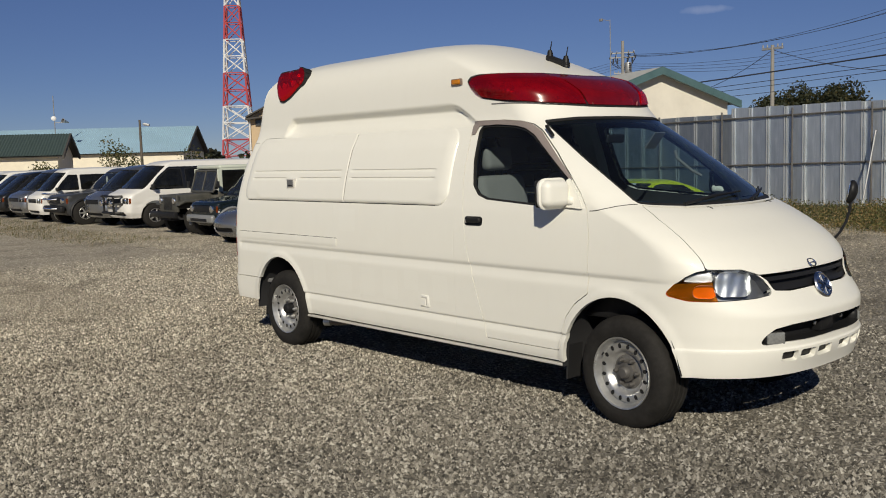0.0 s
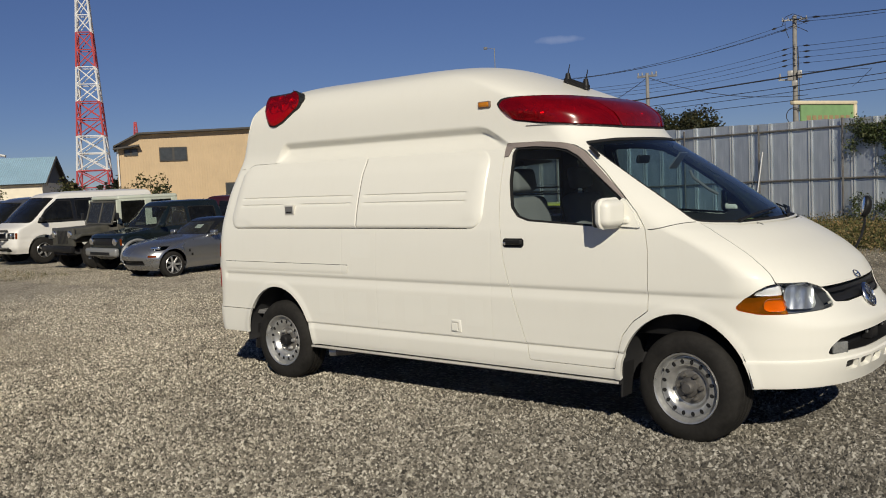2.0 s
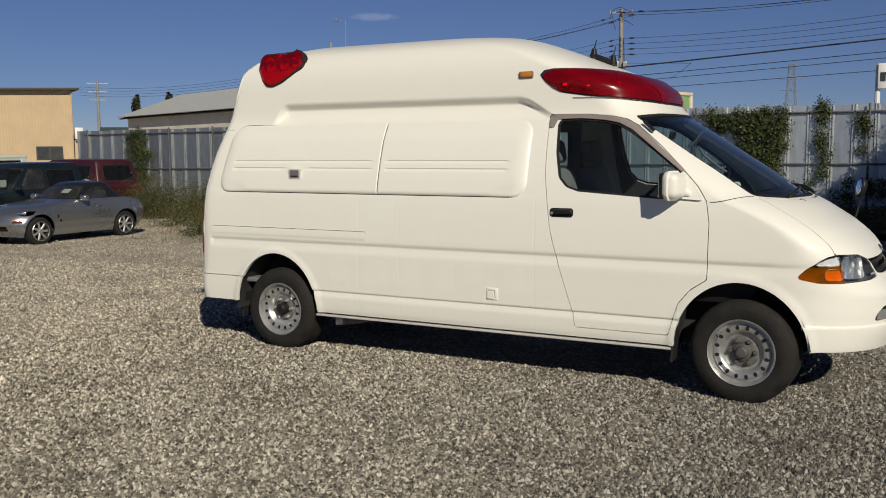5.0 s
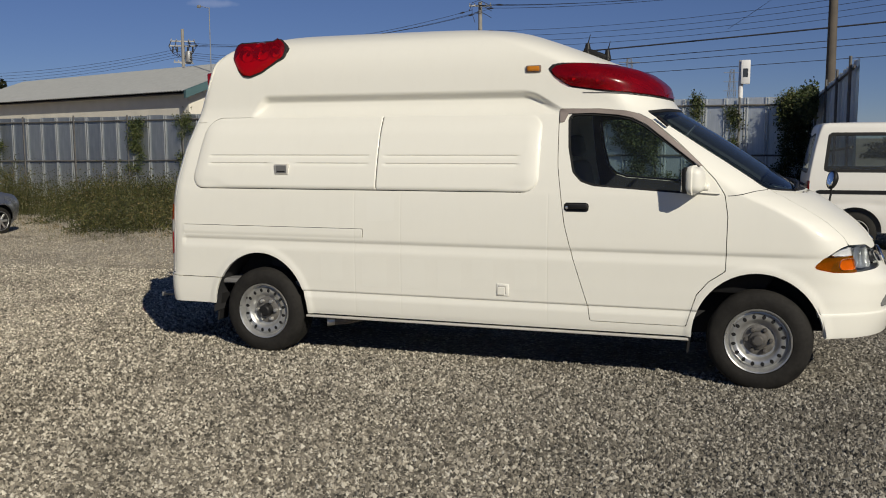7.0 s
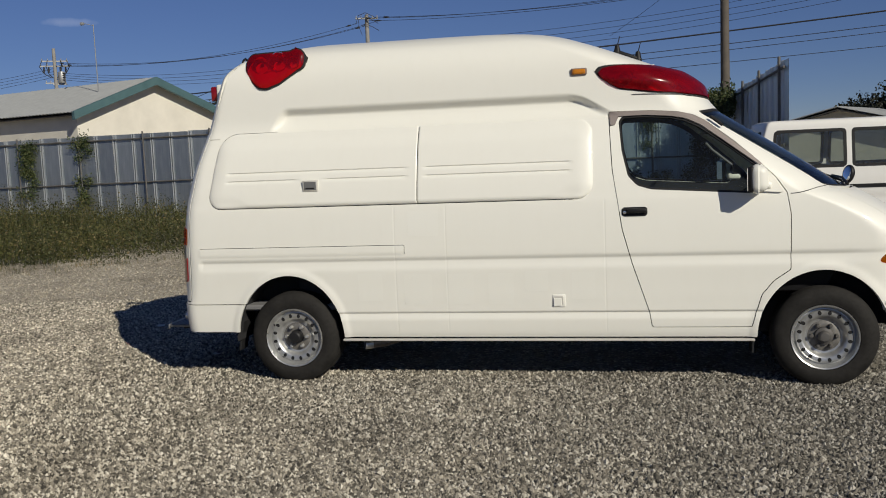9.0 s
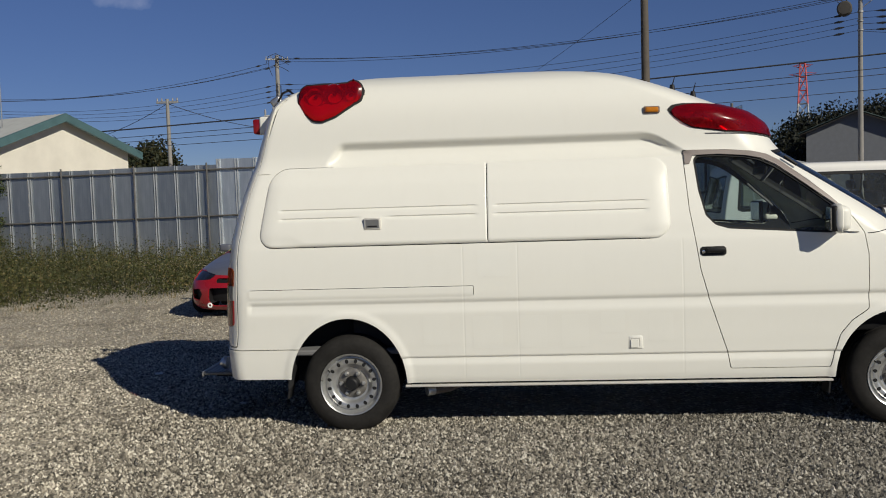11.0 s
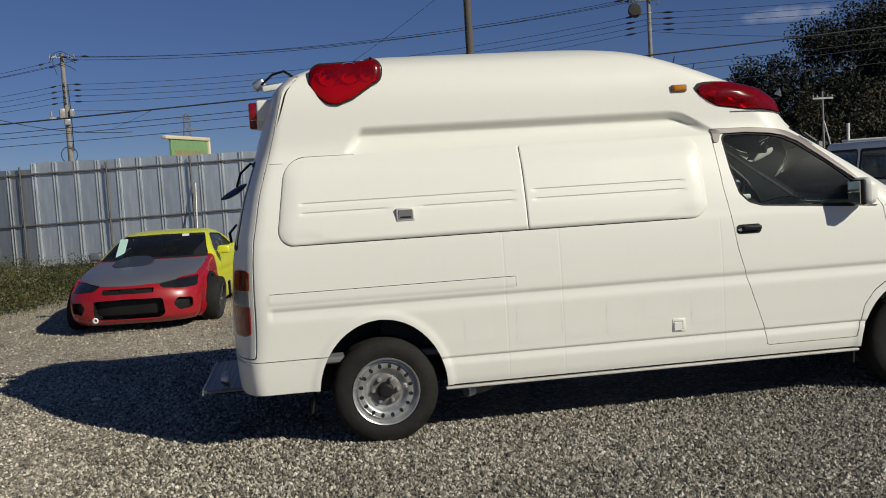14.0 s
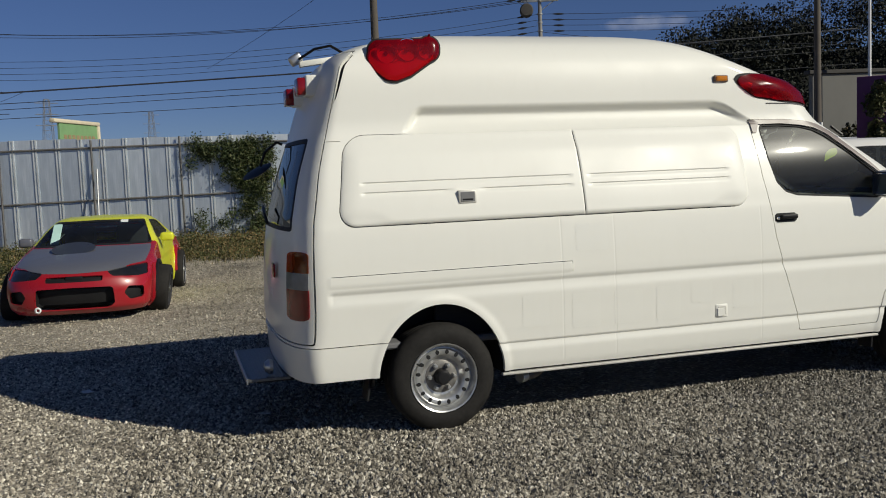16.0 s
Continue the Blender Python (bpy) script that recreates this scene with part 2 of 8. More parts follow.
BLACK_PLASTIC = plain("black_plastic", (0.014, 0.014, 0.015), 0.45)
DARK_INSIDE = plain("dark_lining", (0.03, 0.03, 0.032), 0.8)
GREY_INSIDE = plain("grey_lining", (0.16, 0.16, 0.165), 0.85)
SEAT_CLOTH = plain("seat_cloth", (0.17, 0.18, 0.19), 0.9, grain=120)
VISOR = plain("smoked_visor", (0.24, 0.205, 0.19), 0.45)
CLEAR_GLASS = glass("clear_glass", (0.66, 0.75, 0.74), film=0.004, dust=0.008)
WINDSCREEN_GLASS = glass("windscreen_glass", (0.52, 0.70, 0.76), 0.015, 1.68, dust=0.004)
DARK_GLASS = glass("tinted_glass", (0.16, 0.18, 0.19))
RED_LENS = lens("red_lens", (0.60, 0.006, 0.022), 0.66, rough=0.2, body=0.75)
MESHED_LENS = lens("meshed_red_lens", (0.34, 0.006, 0.012), 0.35, rough=0.25, body=0.8)
DARK_RED_LENS = lens("tail_red_lens", (0.30, 0.008, 0.012), 0.25)
AMBER_LENS = lens("amber_lens", (0.78, 0.14, 0.008), 0.66, body=0.55)
INDICATOR_LENS = lens("indicator_amber", (0.95, 0.32, 0.014), 0.74, body=0.55)
MARKER_LENS = lens("marker_amber", (0.90, 0.33, 0.02), 0.35, body=0.9)
CLEAR_LENS = glass("clear_lens", (0.88, 0.90, 0.91), 0.02)
WHITE_LENS = lens("reversing_lens", (0.30, 0.31, 0.31), 0.15)
ALLOY = plain("bare_aluminium", (0.55, 0.55, 0.55), 0.38, 0.9)
ZINC = plain("galvanised_pipe", (0.34, 0.345, 0.35), 0.5, 0.55, vary=0.25)
MIRROR = plain("mirror_glass", (0.86, 0.87, 0.88), 0.02, 1.0, vary=0.0)
for m in (TYRE, BLACK_RUBBER, BLACK_PLASTIC, DARK_INSIDE):  # dull rubber and plastic
    m.node_tree.nodes["Principled BSDF"].inputs["Specular IOR Level"].default_value = 0.22


def fluted_chrome():
    m, n, l, p = nodes_of("fluted_reflector")
    w = n.new("ShaderNodeTexWave")
    w.inputs["Scale"].default_value, w.inputs["Distortion"].default_value = 9.0, 0.6
    l.new(coords(n, l, scale=(1, 2, 0.25)), w.inputs["Vector"])
    p.inputs["Base Color"].default_value, p.inputs["Metallic"].default_value, p.inputs["Roughness"].default_value = (0.86, 0.87, 0.88, 1), 1.0, 0.36
    l.new(bump_of(n, l, w.outputs["Fac"], 0.25, 0.01), p.inputs["Normal"])
    return m


FLUTED = fluted_chrome()


def gz(x):
    """The yard falls away gently towards -x."""
    return -0.33 * (1 - np.exp(-np.maximum(0.0, -np.asarray(x, float) - 1.0) / 18.0))


# ---- body shells: a wrap-around surface in levels, cut into panels ----
def smooth01(t):
    t = np.clip(t, 0.0, 1.0)
    return t * t * (3 - 2 * t)


def rounded_box(x, z, x0, x1, z0, z1, r):
    """Signed distance to a rounded rectangle, negative inside."""
    dx = np.abs(x - (x0 + x1) / 2) - (x1 - x0) / 2 + r
    dz = np.abs(z - (z0 + z1) / 2) - (z1 - z0) / 2 + r
    return np.hypot(np.maximum(dx, 0), np.maximum(dz, 0)) + np.minimum(np.maximum(dx, dz), 0) - r


def poly_field(px, py, corners, r=0.0):
    """Signed distance to a polygon, negative inside, its corners rounded by r."""
    c = np.array(corners, float)
    if r > 0:
        c = shrunk(c, r)
    d = np.full(np.shape(px), 1e9)
    inside = np.zeros(np.shape(px), bool)
    for a, b in zip(c, np.roll(c, -1, 0)):
        e = b - a
        t = np.clip(((px - a[0]) * e[0] + (py - a[1]) * e[1]) / (e @ e), 0, 1)
        d = np.minimum(d, np.hypot(px - a[0] - t * e[0], py - a[1] - t * e[1]))
        cross = (a[1] > py) != (b[1] > py)
        dy = b[1] - a[1] if abs(b[1] - a[1]) > 1e-12 else 1e-12
        inside ^= cross & (px < a[0] + (py - a[1]) * e[0] / dy)
    return np.where(inside, -d, d) - r


def shrunk(c, r):
    """A polygon with all its sides moved inwards by r."""
    area = 0.5 * sum(a[0] * b[1] - b[0] * a[1] for a, b in zip(c, np.roll(c, -1, 0)))
    turn, out, n = (1 if area > 0 else -1), [], len(c)
    for i in range(n):
        p, q, s = c[i - 1], c[i], c[(i + 1) % n]
        e, f = (q - p) / np.linalg.norm(q - p), (s - q) / np.linalg.norm(s - q)
        ne, nf = turn * np.array([-e[1], e[0]]), turn * np.array([-f[1], f[0]])
        out.append(q + r * (ne + nf) / max(0.35, 1 + ne @ nf))
    return np.array(out)


class Sheet:
    """Points, their flat coordinates (x, y, z, q before the relief) and faces."""

    def __init__(self, co, at, faces):
        self.co, self.at, self.faces = np.asarray(co, float), np.asarray(at, float), faces

    def cut(self, field):
        """Two sheets: where the field is negative, and the rest. Both end on its zero line."""
        f = np.asarray(field, float)
        f = np.where(np.abs(f) < 1e-6, 1e-6, f)
        co, at, extra_co, extra_at, made = self.co, self.at, [], [], {}
        inner, outer = [], []
        neg = f < 0
        for face in self.faces:
            k = sum(1 for i in face if neg[i])
            if k == len(face):
                inner.append(face)
                continue
            if k == 0:
                outer.append(face)
                continue
            a_in, a_out = [], []
            for i, j in zip(face, face[1:] + face[:1]):
                (a_in if neg[i] else a_out).append(i)
                if neg[i] != neg[j]:
                    key = (i, j) if i < j else (j, i)
                    if key not in made:
                        t = f[i] / (f[i] - f[j])
                        made[key] = len(co) + len(extra_co)
                        extra_co.append(co[i] + t * (co[j] - co[i]))
                        extra_at.append(at[i] + t * (at[j] - at[i]))
                    a_in.append(made[key])
                    a_out.append(made[key])
            if len(a_in) > 2:
                inner.append(tuple(a_in))
            if len(a_out) > 2:
                outer.append(tuple(a_out))
        if extra_co:
            co, at = np.vstack([co, extra_co]), np.vstack([at, extra_at])
        return Sheet(co, at, inner).packed(), Sheet(co, at, outer).packed()

    def packed(self):
        used = np.unique(np.array([i for face in self.faces for i in face], int)) if self.faces else np.zeros(0, int)
        back = np.full(len(self.co), -1)
        back[used] = np.arange(len(used))
        return Sheet(self.co[used], self.at[used], [tuple(int(back[i]) for i in face) for face in self.faces])

    def normals(self):
        n = np.zeros_like(self.co)
        for face in self.faces:
            p = self.co[list(face)]
            m = np.cross(p[1] - p[0], p[2] - p[0]) if len(face) == 3 else np.cross(p[2] - p[0], p[3] - p[1])
            for i in face:
                n[i] += m
        n[np.abs(self.co[:, 1]) < 1e-4, 1] = 0.0  # the two halves meet without a crease
        return n / np.maximum(np.linalg.norm(n, axis=1, keepdims=True), 1e-12)

    def split(self, field):
        """The same sheet with new edges along the field's zero line."""
        f = np.asarray(field, float)
        f = np.where(np.abs(f) < 1e-6, 1e-6, f)
        neg, co, at, faces, made = f < 0, [], [], [], {}
        for face in self.faces:
            k = sum(1 for i in face if neg[i])
            if k == 0 or k == len(face):
                faces.append(face)
                continue
            a_in, a_out = [], []
            for i, j in zip(face, face[1:] + face[:1]):
                (a_in if neg[i] else a_out).append(i)
                if neg[i] != neg[j]:
                    key = (i, j) if i < j else (j, i)
                    if key not in made:
                        t = f[i] / (f[i] - f[j])
                        made[key] = len(self.co) + len(co)
                        co.append(self.co[i] + t * (self.co[j] - self.co[i]))
                        at.append(self.at[i] + t * (self.at[j] - self.at[i]))
                    a_in.append(made[key])
                    a_out.append(made[key])
            faces += [tuple(a) for a in (a_in, a_out) if len(a) > 2]
        return Sheet(np.vstack([self.co, co]), np.vstack([self.at, at]), faces) if co else self

    def without(self, test):
        """The sheet less the faces whose middle passes the test (given x, z, q)."""
        keep = []
        for face in self.faces:
            m = self.at[list(face)].mean(0)
            if not test(m[0], m[2], m[3]):
                keep.append(face)
        return Sheet(self.co, self.at, keep).packed()

    def moved(self, d):
        return Sheet(self.co + self.normals() * d, self.at, self.faces)

    def flanged(self, depth):
        """Its open edges turned inwards by depth, so that it shows a thickness."""
        count = {}
        for face in self.faces:
            for i, j in zip(face, face[1:] + face[:1]):
                count[(i, j)] = 1
        mid = np.abs(self.co[:, 1]) < 1e-3
        rim = [(i, j) for (i, j) in count if (j, i) not in count and not (mid[i] and mid[j])]
        if not rim:
            return self
        n, low, add = self.normals(), {}, []
        for i, j in rim:
            for k in (i, j):
                if k not in low:
                    low[k] = len(self.co) + len(add)
                    add.append(self.co[k] - depth * n[k])
        faces = self.faces + [(j, i, low[i], low[j]) for i, j in rim]
        return Sheet(np.vstack([self.co, add]), np.vstack([self.at, self.at[list(low)]]), faces)

    def both(self, other):
        k = len(self.co)
        return Sheet(np.vstack([self.co, other.co]), np.vstack([self.at, other.at]), self.faces + [tuple(i + k for i in face) for face in other.faces])

    def mirrored(self):
        flip = np.array([1, -1, 1.0])
        return Sheet(self.co * flip, self.at * np.array([1, -1, 1, 1.0]), [face[::-1] for face in self.faces])


def level_at(table, z):
    """The rows of a level table at the heights z, eased between rows."""
    t = np.array(table, float)
    x, out = t[:, 0], []
    for k in range(1, t.shape[1]):
        y = t[:, k]
        h = np.diff(x)
        s = np.diff(y) / h
        m = np.r_[s[0], np.where(s[1:] * s[:-1] > 0, 2 * s[1:] * s[:-1] / (s[1:] + s[:-1] + 1e-12), 0), s[-1]]
        i = np.clip(np.searchsorted(x, z) - 1, 0, len(h) - 1)
        u = (z - x[i]) / h[i]
        out.append((2 * u**3 - 3 * u**2 + 1) * y[i] + (u**3 - 2 * u**2 + u) * h[i] * m[i] + (3 * u**2 - 2 * u**3) * y[i + 1] + (u**3 - u**2) * h[i] * m[i + 1])
    return np.array(out)


def wrapped(table, heights, side_x, front_n=24, rear_n=14, lift=None, rear_exp=3.4):
    """The right half of a shell. Table columns: z, half width, x where the front rounding starts, x of the front's middle, exponent,
    x where the rear rounding starts, x of the rear's middle. q is below 0 on the side, 0 to 1 round the front, below -9 round the rear."""
    heights = np.array(heights, float)
    w, xs, xc, nf, rs, rc = level_at(table, heights)
    side_x = np.array(side_x, float)
    lo, hi = side_x[0], side_x[-1]
    cols = []
    for a in np.linspace(math.pi / 2, 0, rear_n, endpoint=False):
        c, s = max(math.cos(a), 0.0), math.sin(a)
        r = (c**rear_exp + s**rear_exp) ** (-1 / rear_exp)
        cols.append((rs + (rc - rs) * s * r, -w * c * r, np.full_like(w, -10 - a / (math.pi / 2))))
    high = smooth01((heights - heights[0] - 0.76 * (heights[-1] - heights[0])) / (0.10 * (heights[-1] - heights[0])))
    long_f, long_r = np.maximum(0.2 * (hi - lo), 1.7 * np.abs(hi - xs)), np.maximum(0.1 * (hi - lo), 1.7 * np.abs(rs - lo))
    for x in side_x:
        # columns keep to true x in the middle of the side and slide to the roundings at its ends; near the top they spread evenly
        local = x + smooth01((lo + long_r - x) / long_r) * (rs - lo) + smooth01((x - hi + long_f) / long_f) * (xs - hi)
        xx = (1 - high) * local + high * (rs + (xs - rs) * (x - lo) / (hi - lo))
        cols.append((xx, -w, (xx - xs) / 0.6))
    for a in np.linspace(0, math.pi / 2, front_n + 1)[1:]:
        c, s = max(math.cos(a), 0), math.sin(a)
        cols.append((xs + (xc - xs) * s ** (2 / nf), -w * c ** (2 / nf), np.full_like(w, a / (math.pi / 2))))
    n, m = len(heights), len(cols)
    at = np.zeros((n, m, 4))
    for k, (x, y, q) in enumerate(cols):
        at[:, k, 0], at[:, k, 1], at[:, k, 2], at[:, k, 3] = x, y, heights, q
    at[np.abs(at[..., 1]) < 1e-9, 1] = 0.0
    co = at[..., :3].copy()
    if lift is not None:
        co[..., 2] += lift(at[..., 0], at[..., 2])
    faces = [(i * m + j, i * m + j + 1, (i + 1) * m + j + 1, (i + 1) * m + j) for i in range(n - 1) for j in range(m - 1)]
    return Sheet(co.reshape(-1, 3), at.reshape(-1, 4), faces)


VAN = [
    # z, half width, front start, front middle, exponent, rear start, rear middle
    (0.27, 0.8, 3.7, 4.42, 2.4, -0.58, -0.82),
    (0.31, 0.845, 3.72, 4.5, 2.4, -0.665, -0.88),
    (0.38, 0.868, 3.74, 4.52, 2.6, -0.715, -0.93),
    (0.5, 0.876, 3.75, 4.56, 2.55, -0.725, -0.94),
    (0.58, 0.878, 3.755, 4.568, 2.55, -0.72, -0.948),
    (0.61, 0.879, 3.757, 4.57, 2.55, -0.705, -0.955),
    (0.7, 0.88, 3.76, 4.57, 2.55, -0.685, -0.962),
    (0.8, 0.882, 3.8, 4.49, 2.7, -0.68, -0.958),
    (0.88, 0.883, 3.87, 4.445, 2.6, -0.678, -0.956),
    (0.94, 0.883, 3.94, 4.425, 2.45, -0.679, -0.953),
    (1, 0.881, 3.96, 4.39, 2.3, -0.68, -0.949),
    (1.1, 0.876, 3.88, 4.29, 2.2, -0.68, -0.94),
    (1.2, 0.868, 3.72, 4.15, 2.1, -0.68, -0.928),
    (1.27, 0.86, 3.57, 4.04, 2, -0.677, -0.915),
    (1.32, 0.85, 3.46, 3.92, 2, -0.673, -0.91),
    (1.4, 0.834, 3.36, 3.8, 2, -0.66, -0.89),
    (1.5, 0.808, 3.23, 3.655, 2, -0.645, -0.865),
    (1.6, 0.778, 3.09, 3.5, 2.05, -0.632, -0.835),
    (1.7, 0.742, 2.95, 3.345, 2.1, -0.608, -0.8),
    (1.8, 0.703, 2.81, 3.185, 2.15, -0.581, -0.765),
    (1.86, 0.68, 2.73, 3.09, 2.2, -0.566, -0.74),
    (1.92, 0.668, 2.66, 3.035, 2.3, -0.55, -0.722),
    (2, 0.662, 2.58, 2.985, 2.3, -0.53, -0.697),
    (2.1, 0.655, 2.45, 2.86, 2.3, -0.51, -0.66),
    (2.18, 0.645, 2.3, 2.7, 2.3, -0.492, -0.632),
    (2.26, 0.625, 2.12, 2.5, 2.3, -0.47, -0.6),
    (2.34, 0.585, 1.92, 2.295, 2.3, -0.38, -0.53),
    (2.4, 0.53, 1.74, 2.13, 2.3, -0.25, -0.4),
    (2.45, 0.43, 1.55, 1.975, 2.3, -0.02, -0.11),
    (2.485, 0.3, 1.32, 1.8, 2.2, 0.14, 0.06),
    (2.505, 0.16, 1.05, 1.58, 2, 0.36, 0.3),
    (2.512, 0.02, 0.82, 1.36, 2, 0.58, 0.55),
]
SEAMS = (0.80, 1.17, 2.27)


def van_relief(at):
    """How far the right side stands proud of the plain shell, by x and height."""
    x, z, q = at[:, 0], at[:, 2], at[:, 3]
    side = (q < 0.35) & (q > -9)
    d = np.zeros(len(x))
    # folds along the side: an underside, then a shoulder that catches the light
    fold = lambda z0, deep, up, down: -deep * np.where(z > z0, smooth01((z0 + up - z) / up), smooth01((z - z0 + down) / down))
    d += fold(0.885, 0.011, 0.028, 0.075) * smooth01((0.25 - q) / 0.4)
    d += np.where((x < 3.3) & (x > -0.3), fold(0.507, 0.010, 0.012, 0.05), 0)
    # raised lower strip of the rear half
    d += 0.004 * smooth01(-rounded_box(x, z, -0.70, 0.87, 0.935, 1.0, 0.01) / 0.006 + 0.5)
    # the two covers over the former windows, with their ribs
    f = van_cover(x, z)
    ends = np.maximum(smooth01((x - 1.85) / 0.2), smooth01((-0.25 - x) / 0.2))
    roll = 0.030 + 0.085 * ends * smooth01((z - 1.28) / 0.06)
    rise = np.sqrt(np.clip(1 - (1 - np.clip(-f / roll, 0, 1)) ** 2, 0, 1))  # a quarter round, like a pillow's edge
    d += 0.024 * rise * (1 - 0.70 * smooth01((z - 1.68) / 0.14)) * np.where(x < 2.9, 1, 0)
    d -= 0.006 * smooth01(1 - np.abs(x - 0.975) / 0.009) * (f < 0)
    for z0, inset in ((1.537, 0.0), (1.478, 0.0)):
        for x0, x1 in ((-0.47, 0.915), (1.015, 2.06)):
            ends = smooth01((x - x0) / 0.03) * smooth01((x1 - x) / 0.03)
            step = np.where(z > z0, smooth01((z0 + 0.006 - z) / 0.006), smooth01((z - z0 + 0.024) / 0.024))
            if z0 < 1.5:
                ends = ends * (1 - smooth01(1 - (np.abs(x - 0.19) - 0.06) / 0.09))
            d -= 0.0065 * step * ends
    # the long recess under the roof's shoulder
    ramp = smooth01((x + 0.17 - (z - 1.835) * 0.65) / 0.055) * smooth01((2.385 - x - np.maximum(z - 1.845, 0) * 1.7) / 0.11)
    roofward = np.where(z > 1.950, smooth01((2.008 - z) / 0.058), 1 - (1 - np.clip((z - 1.832) / 0.118, 0, 1)) ** 1.7)
    d -= 0.052 * roofward * ramp * (x < 2.5)
    # arch lips
    for cx, a, b in ((-0.01, 0.405, 0.462), (3.67, 0.415, 0.452)):
        r = np.hypot((x - cx) / a, (z - 0.33) / b)
        d += 0.008 * smooth01((1.14 - r) / 0.10) * (z < 0.9)
    for s in SEAMS:
        d -= 0.0012 * smooth01(1 - np.abs(x - s) / 0.0045) * (z < 1.28) * (z > 0.36)
    skirt = 0.012 * smooth01((0.529 - z) / 0.009) * smooth01((q - 0.03) / 0.12)  # lower lip of the front bumper
    return np.where(side, d, 0.0) + skirt


def van_cover(x, z):
    """Signed distance to the outline of the two covers."""
    lean = (z - 1.30) * 0.15
    xx = x - lean * smooth01((0.6 - x) / 1.0)
    r = np.where((x < 0) & (z > 1.55), 0.13, 0.11)
    return rounded_box(xx, z, -0.612, 2.195, 1.287, 1.835, r)


def lower_strip(x, z):
    return rounded_box(x, z, -0.95, 0.87, 0.925, 1.0, 0.008)


def van_grid():
    xs = set(np.round(np.arange(-0.70, 3.7601, 0.0155), 4))
    for s in SEAMS + (0.975,):
        xs = {x for x in xs if abs(x - s) > 0.009} | {s - 0.011, s - 0.0045, s, s + 0.0045, s + 0.011}
    zs = list(np.arange(0.27, 0.36, 0.015)) + list(np.arange(0.36, 1.27, 0.0125)) + list(np.arange(1.27, 2.10, 0.0115)) + list(np.arange(2.10, 2.40, 0.018)) + list(np.linspace(2.40, 2.512, 12))
    for s in (0.507, 0.526, 0.885, 1.0, 1.537, 1.478, 1.832, 1.95):
        zs = [z for z in zs if abs(z - s) > 0.006] + [s - 0.004, s, s + 0.006]
    for s in (1.537, 1.478):
        zs = [z for z in zs if not s - 0.03 < z < s - 0.005] + [s - 0.024, s - 0.016, s - 0.009]
    return sorted(zs), sorted(xs)


# ---- the ambulance ----
DOOR = [(2.305, 1.872), (2.318, 1.60), (2.325, 1.47), (2.352, 1.29), (2.384, 1.07), (2.446, 0.84), (2.555, 0.507), (2.572, 0.40), (3.222, 0.40), (3.252, 0.51), (3.287, 0.62), (3.36, 0.71), (3.468, 0.785), (3.472, 1.15), (3.45, 1.29), (3.385, 1.39), (3.28, 1.50), (3.13, 1.64), (2.95, 1.785), (2.87, 1.828), (2.77, 1.852), (2.60, 1.868)]
DOOR_WINDOW = [(2.372, 1.838), (2.392, 1.60), (2.43, 1.43), (2.49, 1.365), (2.58, 1.336), (3.275, 1.288), (3.285, 1.465), (3.10, 1.615), (2.91, 1.755), (2.82, 1.80), (2.72, 1.825), (2.55, 1.838)]
SCREEN = [(0.265, 1.850), (0.32, 1.55), (0.372, 1.322), (0.45, 1.312), (0.62, 1.300), (1.10, 1.297), (1.10, 1.872), (0.60, 1.868)]
HOOD = [(0.378, 1.316), (0.342, 1.24), (0.326, 1.10), (0.332, 0.970), (0.56, 0.961), (0.635, 0.936), (0.66, 0.925), (1.10, 0.922), (1.10, 1.291), (0.62, 1.294), (0.45, 1.306)]
HEADLAMP = [(0.110, 0.828), (0.15, 0.89), (0.20, 0.936), (0.27, 0.962), (0.34, 0.972), (0.42, 0.976), (0.54, 0.968), (0.63, 0.943), (0.69, 0.900), (0.725, 0.845), (0.715, 0.818), (0.62, 0.806), (0.36, 0.797), (0.24, 0.800)]
GRILLE = [(0.655, 0.938), (0.715, 0.895), (0.745, 0.838), (0.84, 0.826), (1.10, 0.832), (1.10, 0.935)]
INTAKE = [(0.585, 0.562), (0.605, 0.600), (0.66, 0.640), (0.75, 0.656), (0.85, 0.662), (1.10, 0.668), (1.10, 0.565), (0.86, 0.558), (0.72, 0.560), (0.69, 0.552), (0.61, 0.550)]
LIGHTBAR = [(-0.317, 2.10), (-0.29, 2.125), (-0.23, 2.152), (-0.09, 2.180), (0.036, 2.190), (0.667, 2.182), (1.10, 2.166), (1.10, 1.932), (0.79, 1.934), (0.35, 1.955), (0.03, 1.985), (-0.288, 2.02), (-0.317, 2.055)]
REAR_BEACON = [(-0.355, 2.30), (-0.33, 2.40), (-0.29, 2.425), (0.06, 2.435), (0.13, 2.385), (0.125, 2.34), (0.06, 2.27), (-0.07, 2.185), (-0.17, 2.150), (-0.24, 2.158), (-0.30, 2.21)]


def van_bottom(x, q):
    return np.where(x < 0.2, 0.376, np.where(x > 3.7, 0.372, 0.335))


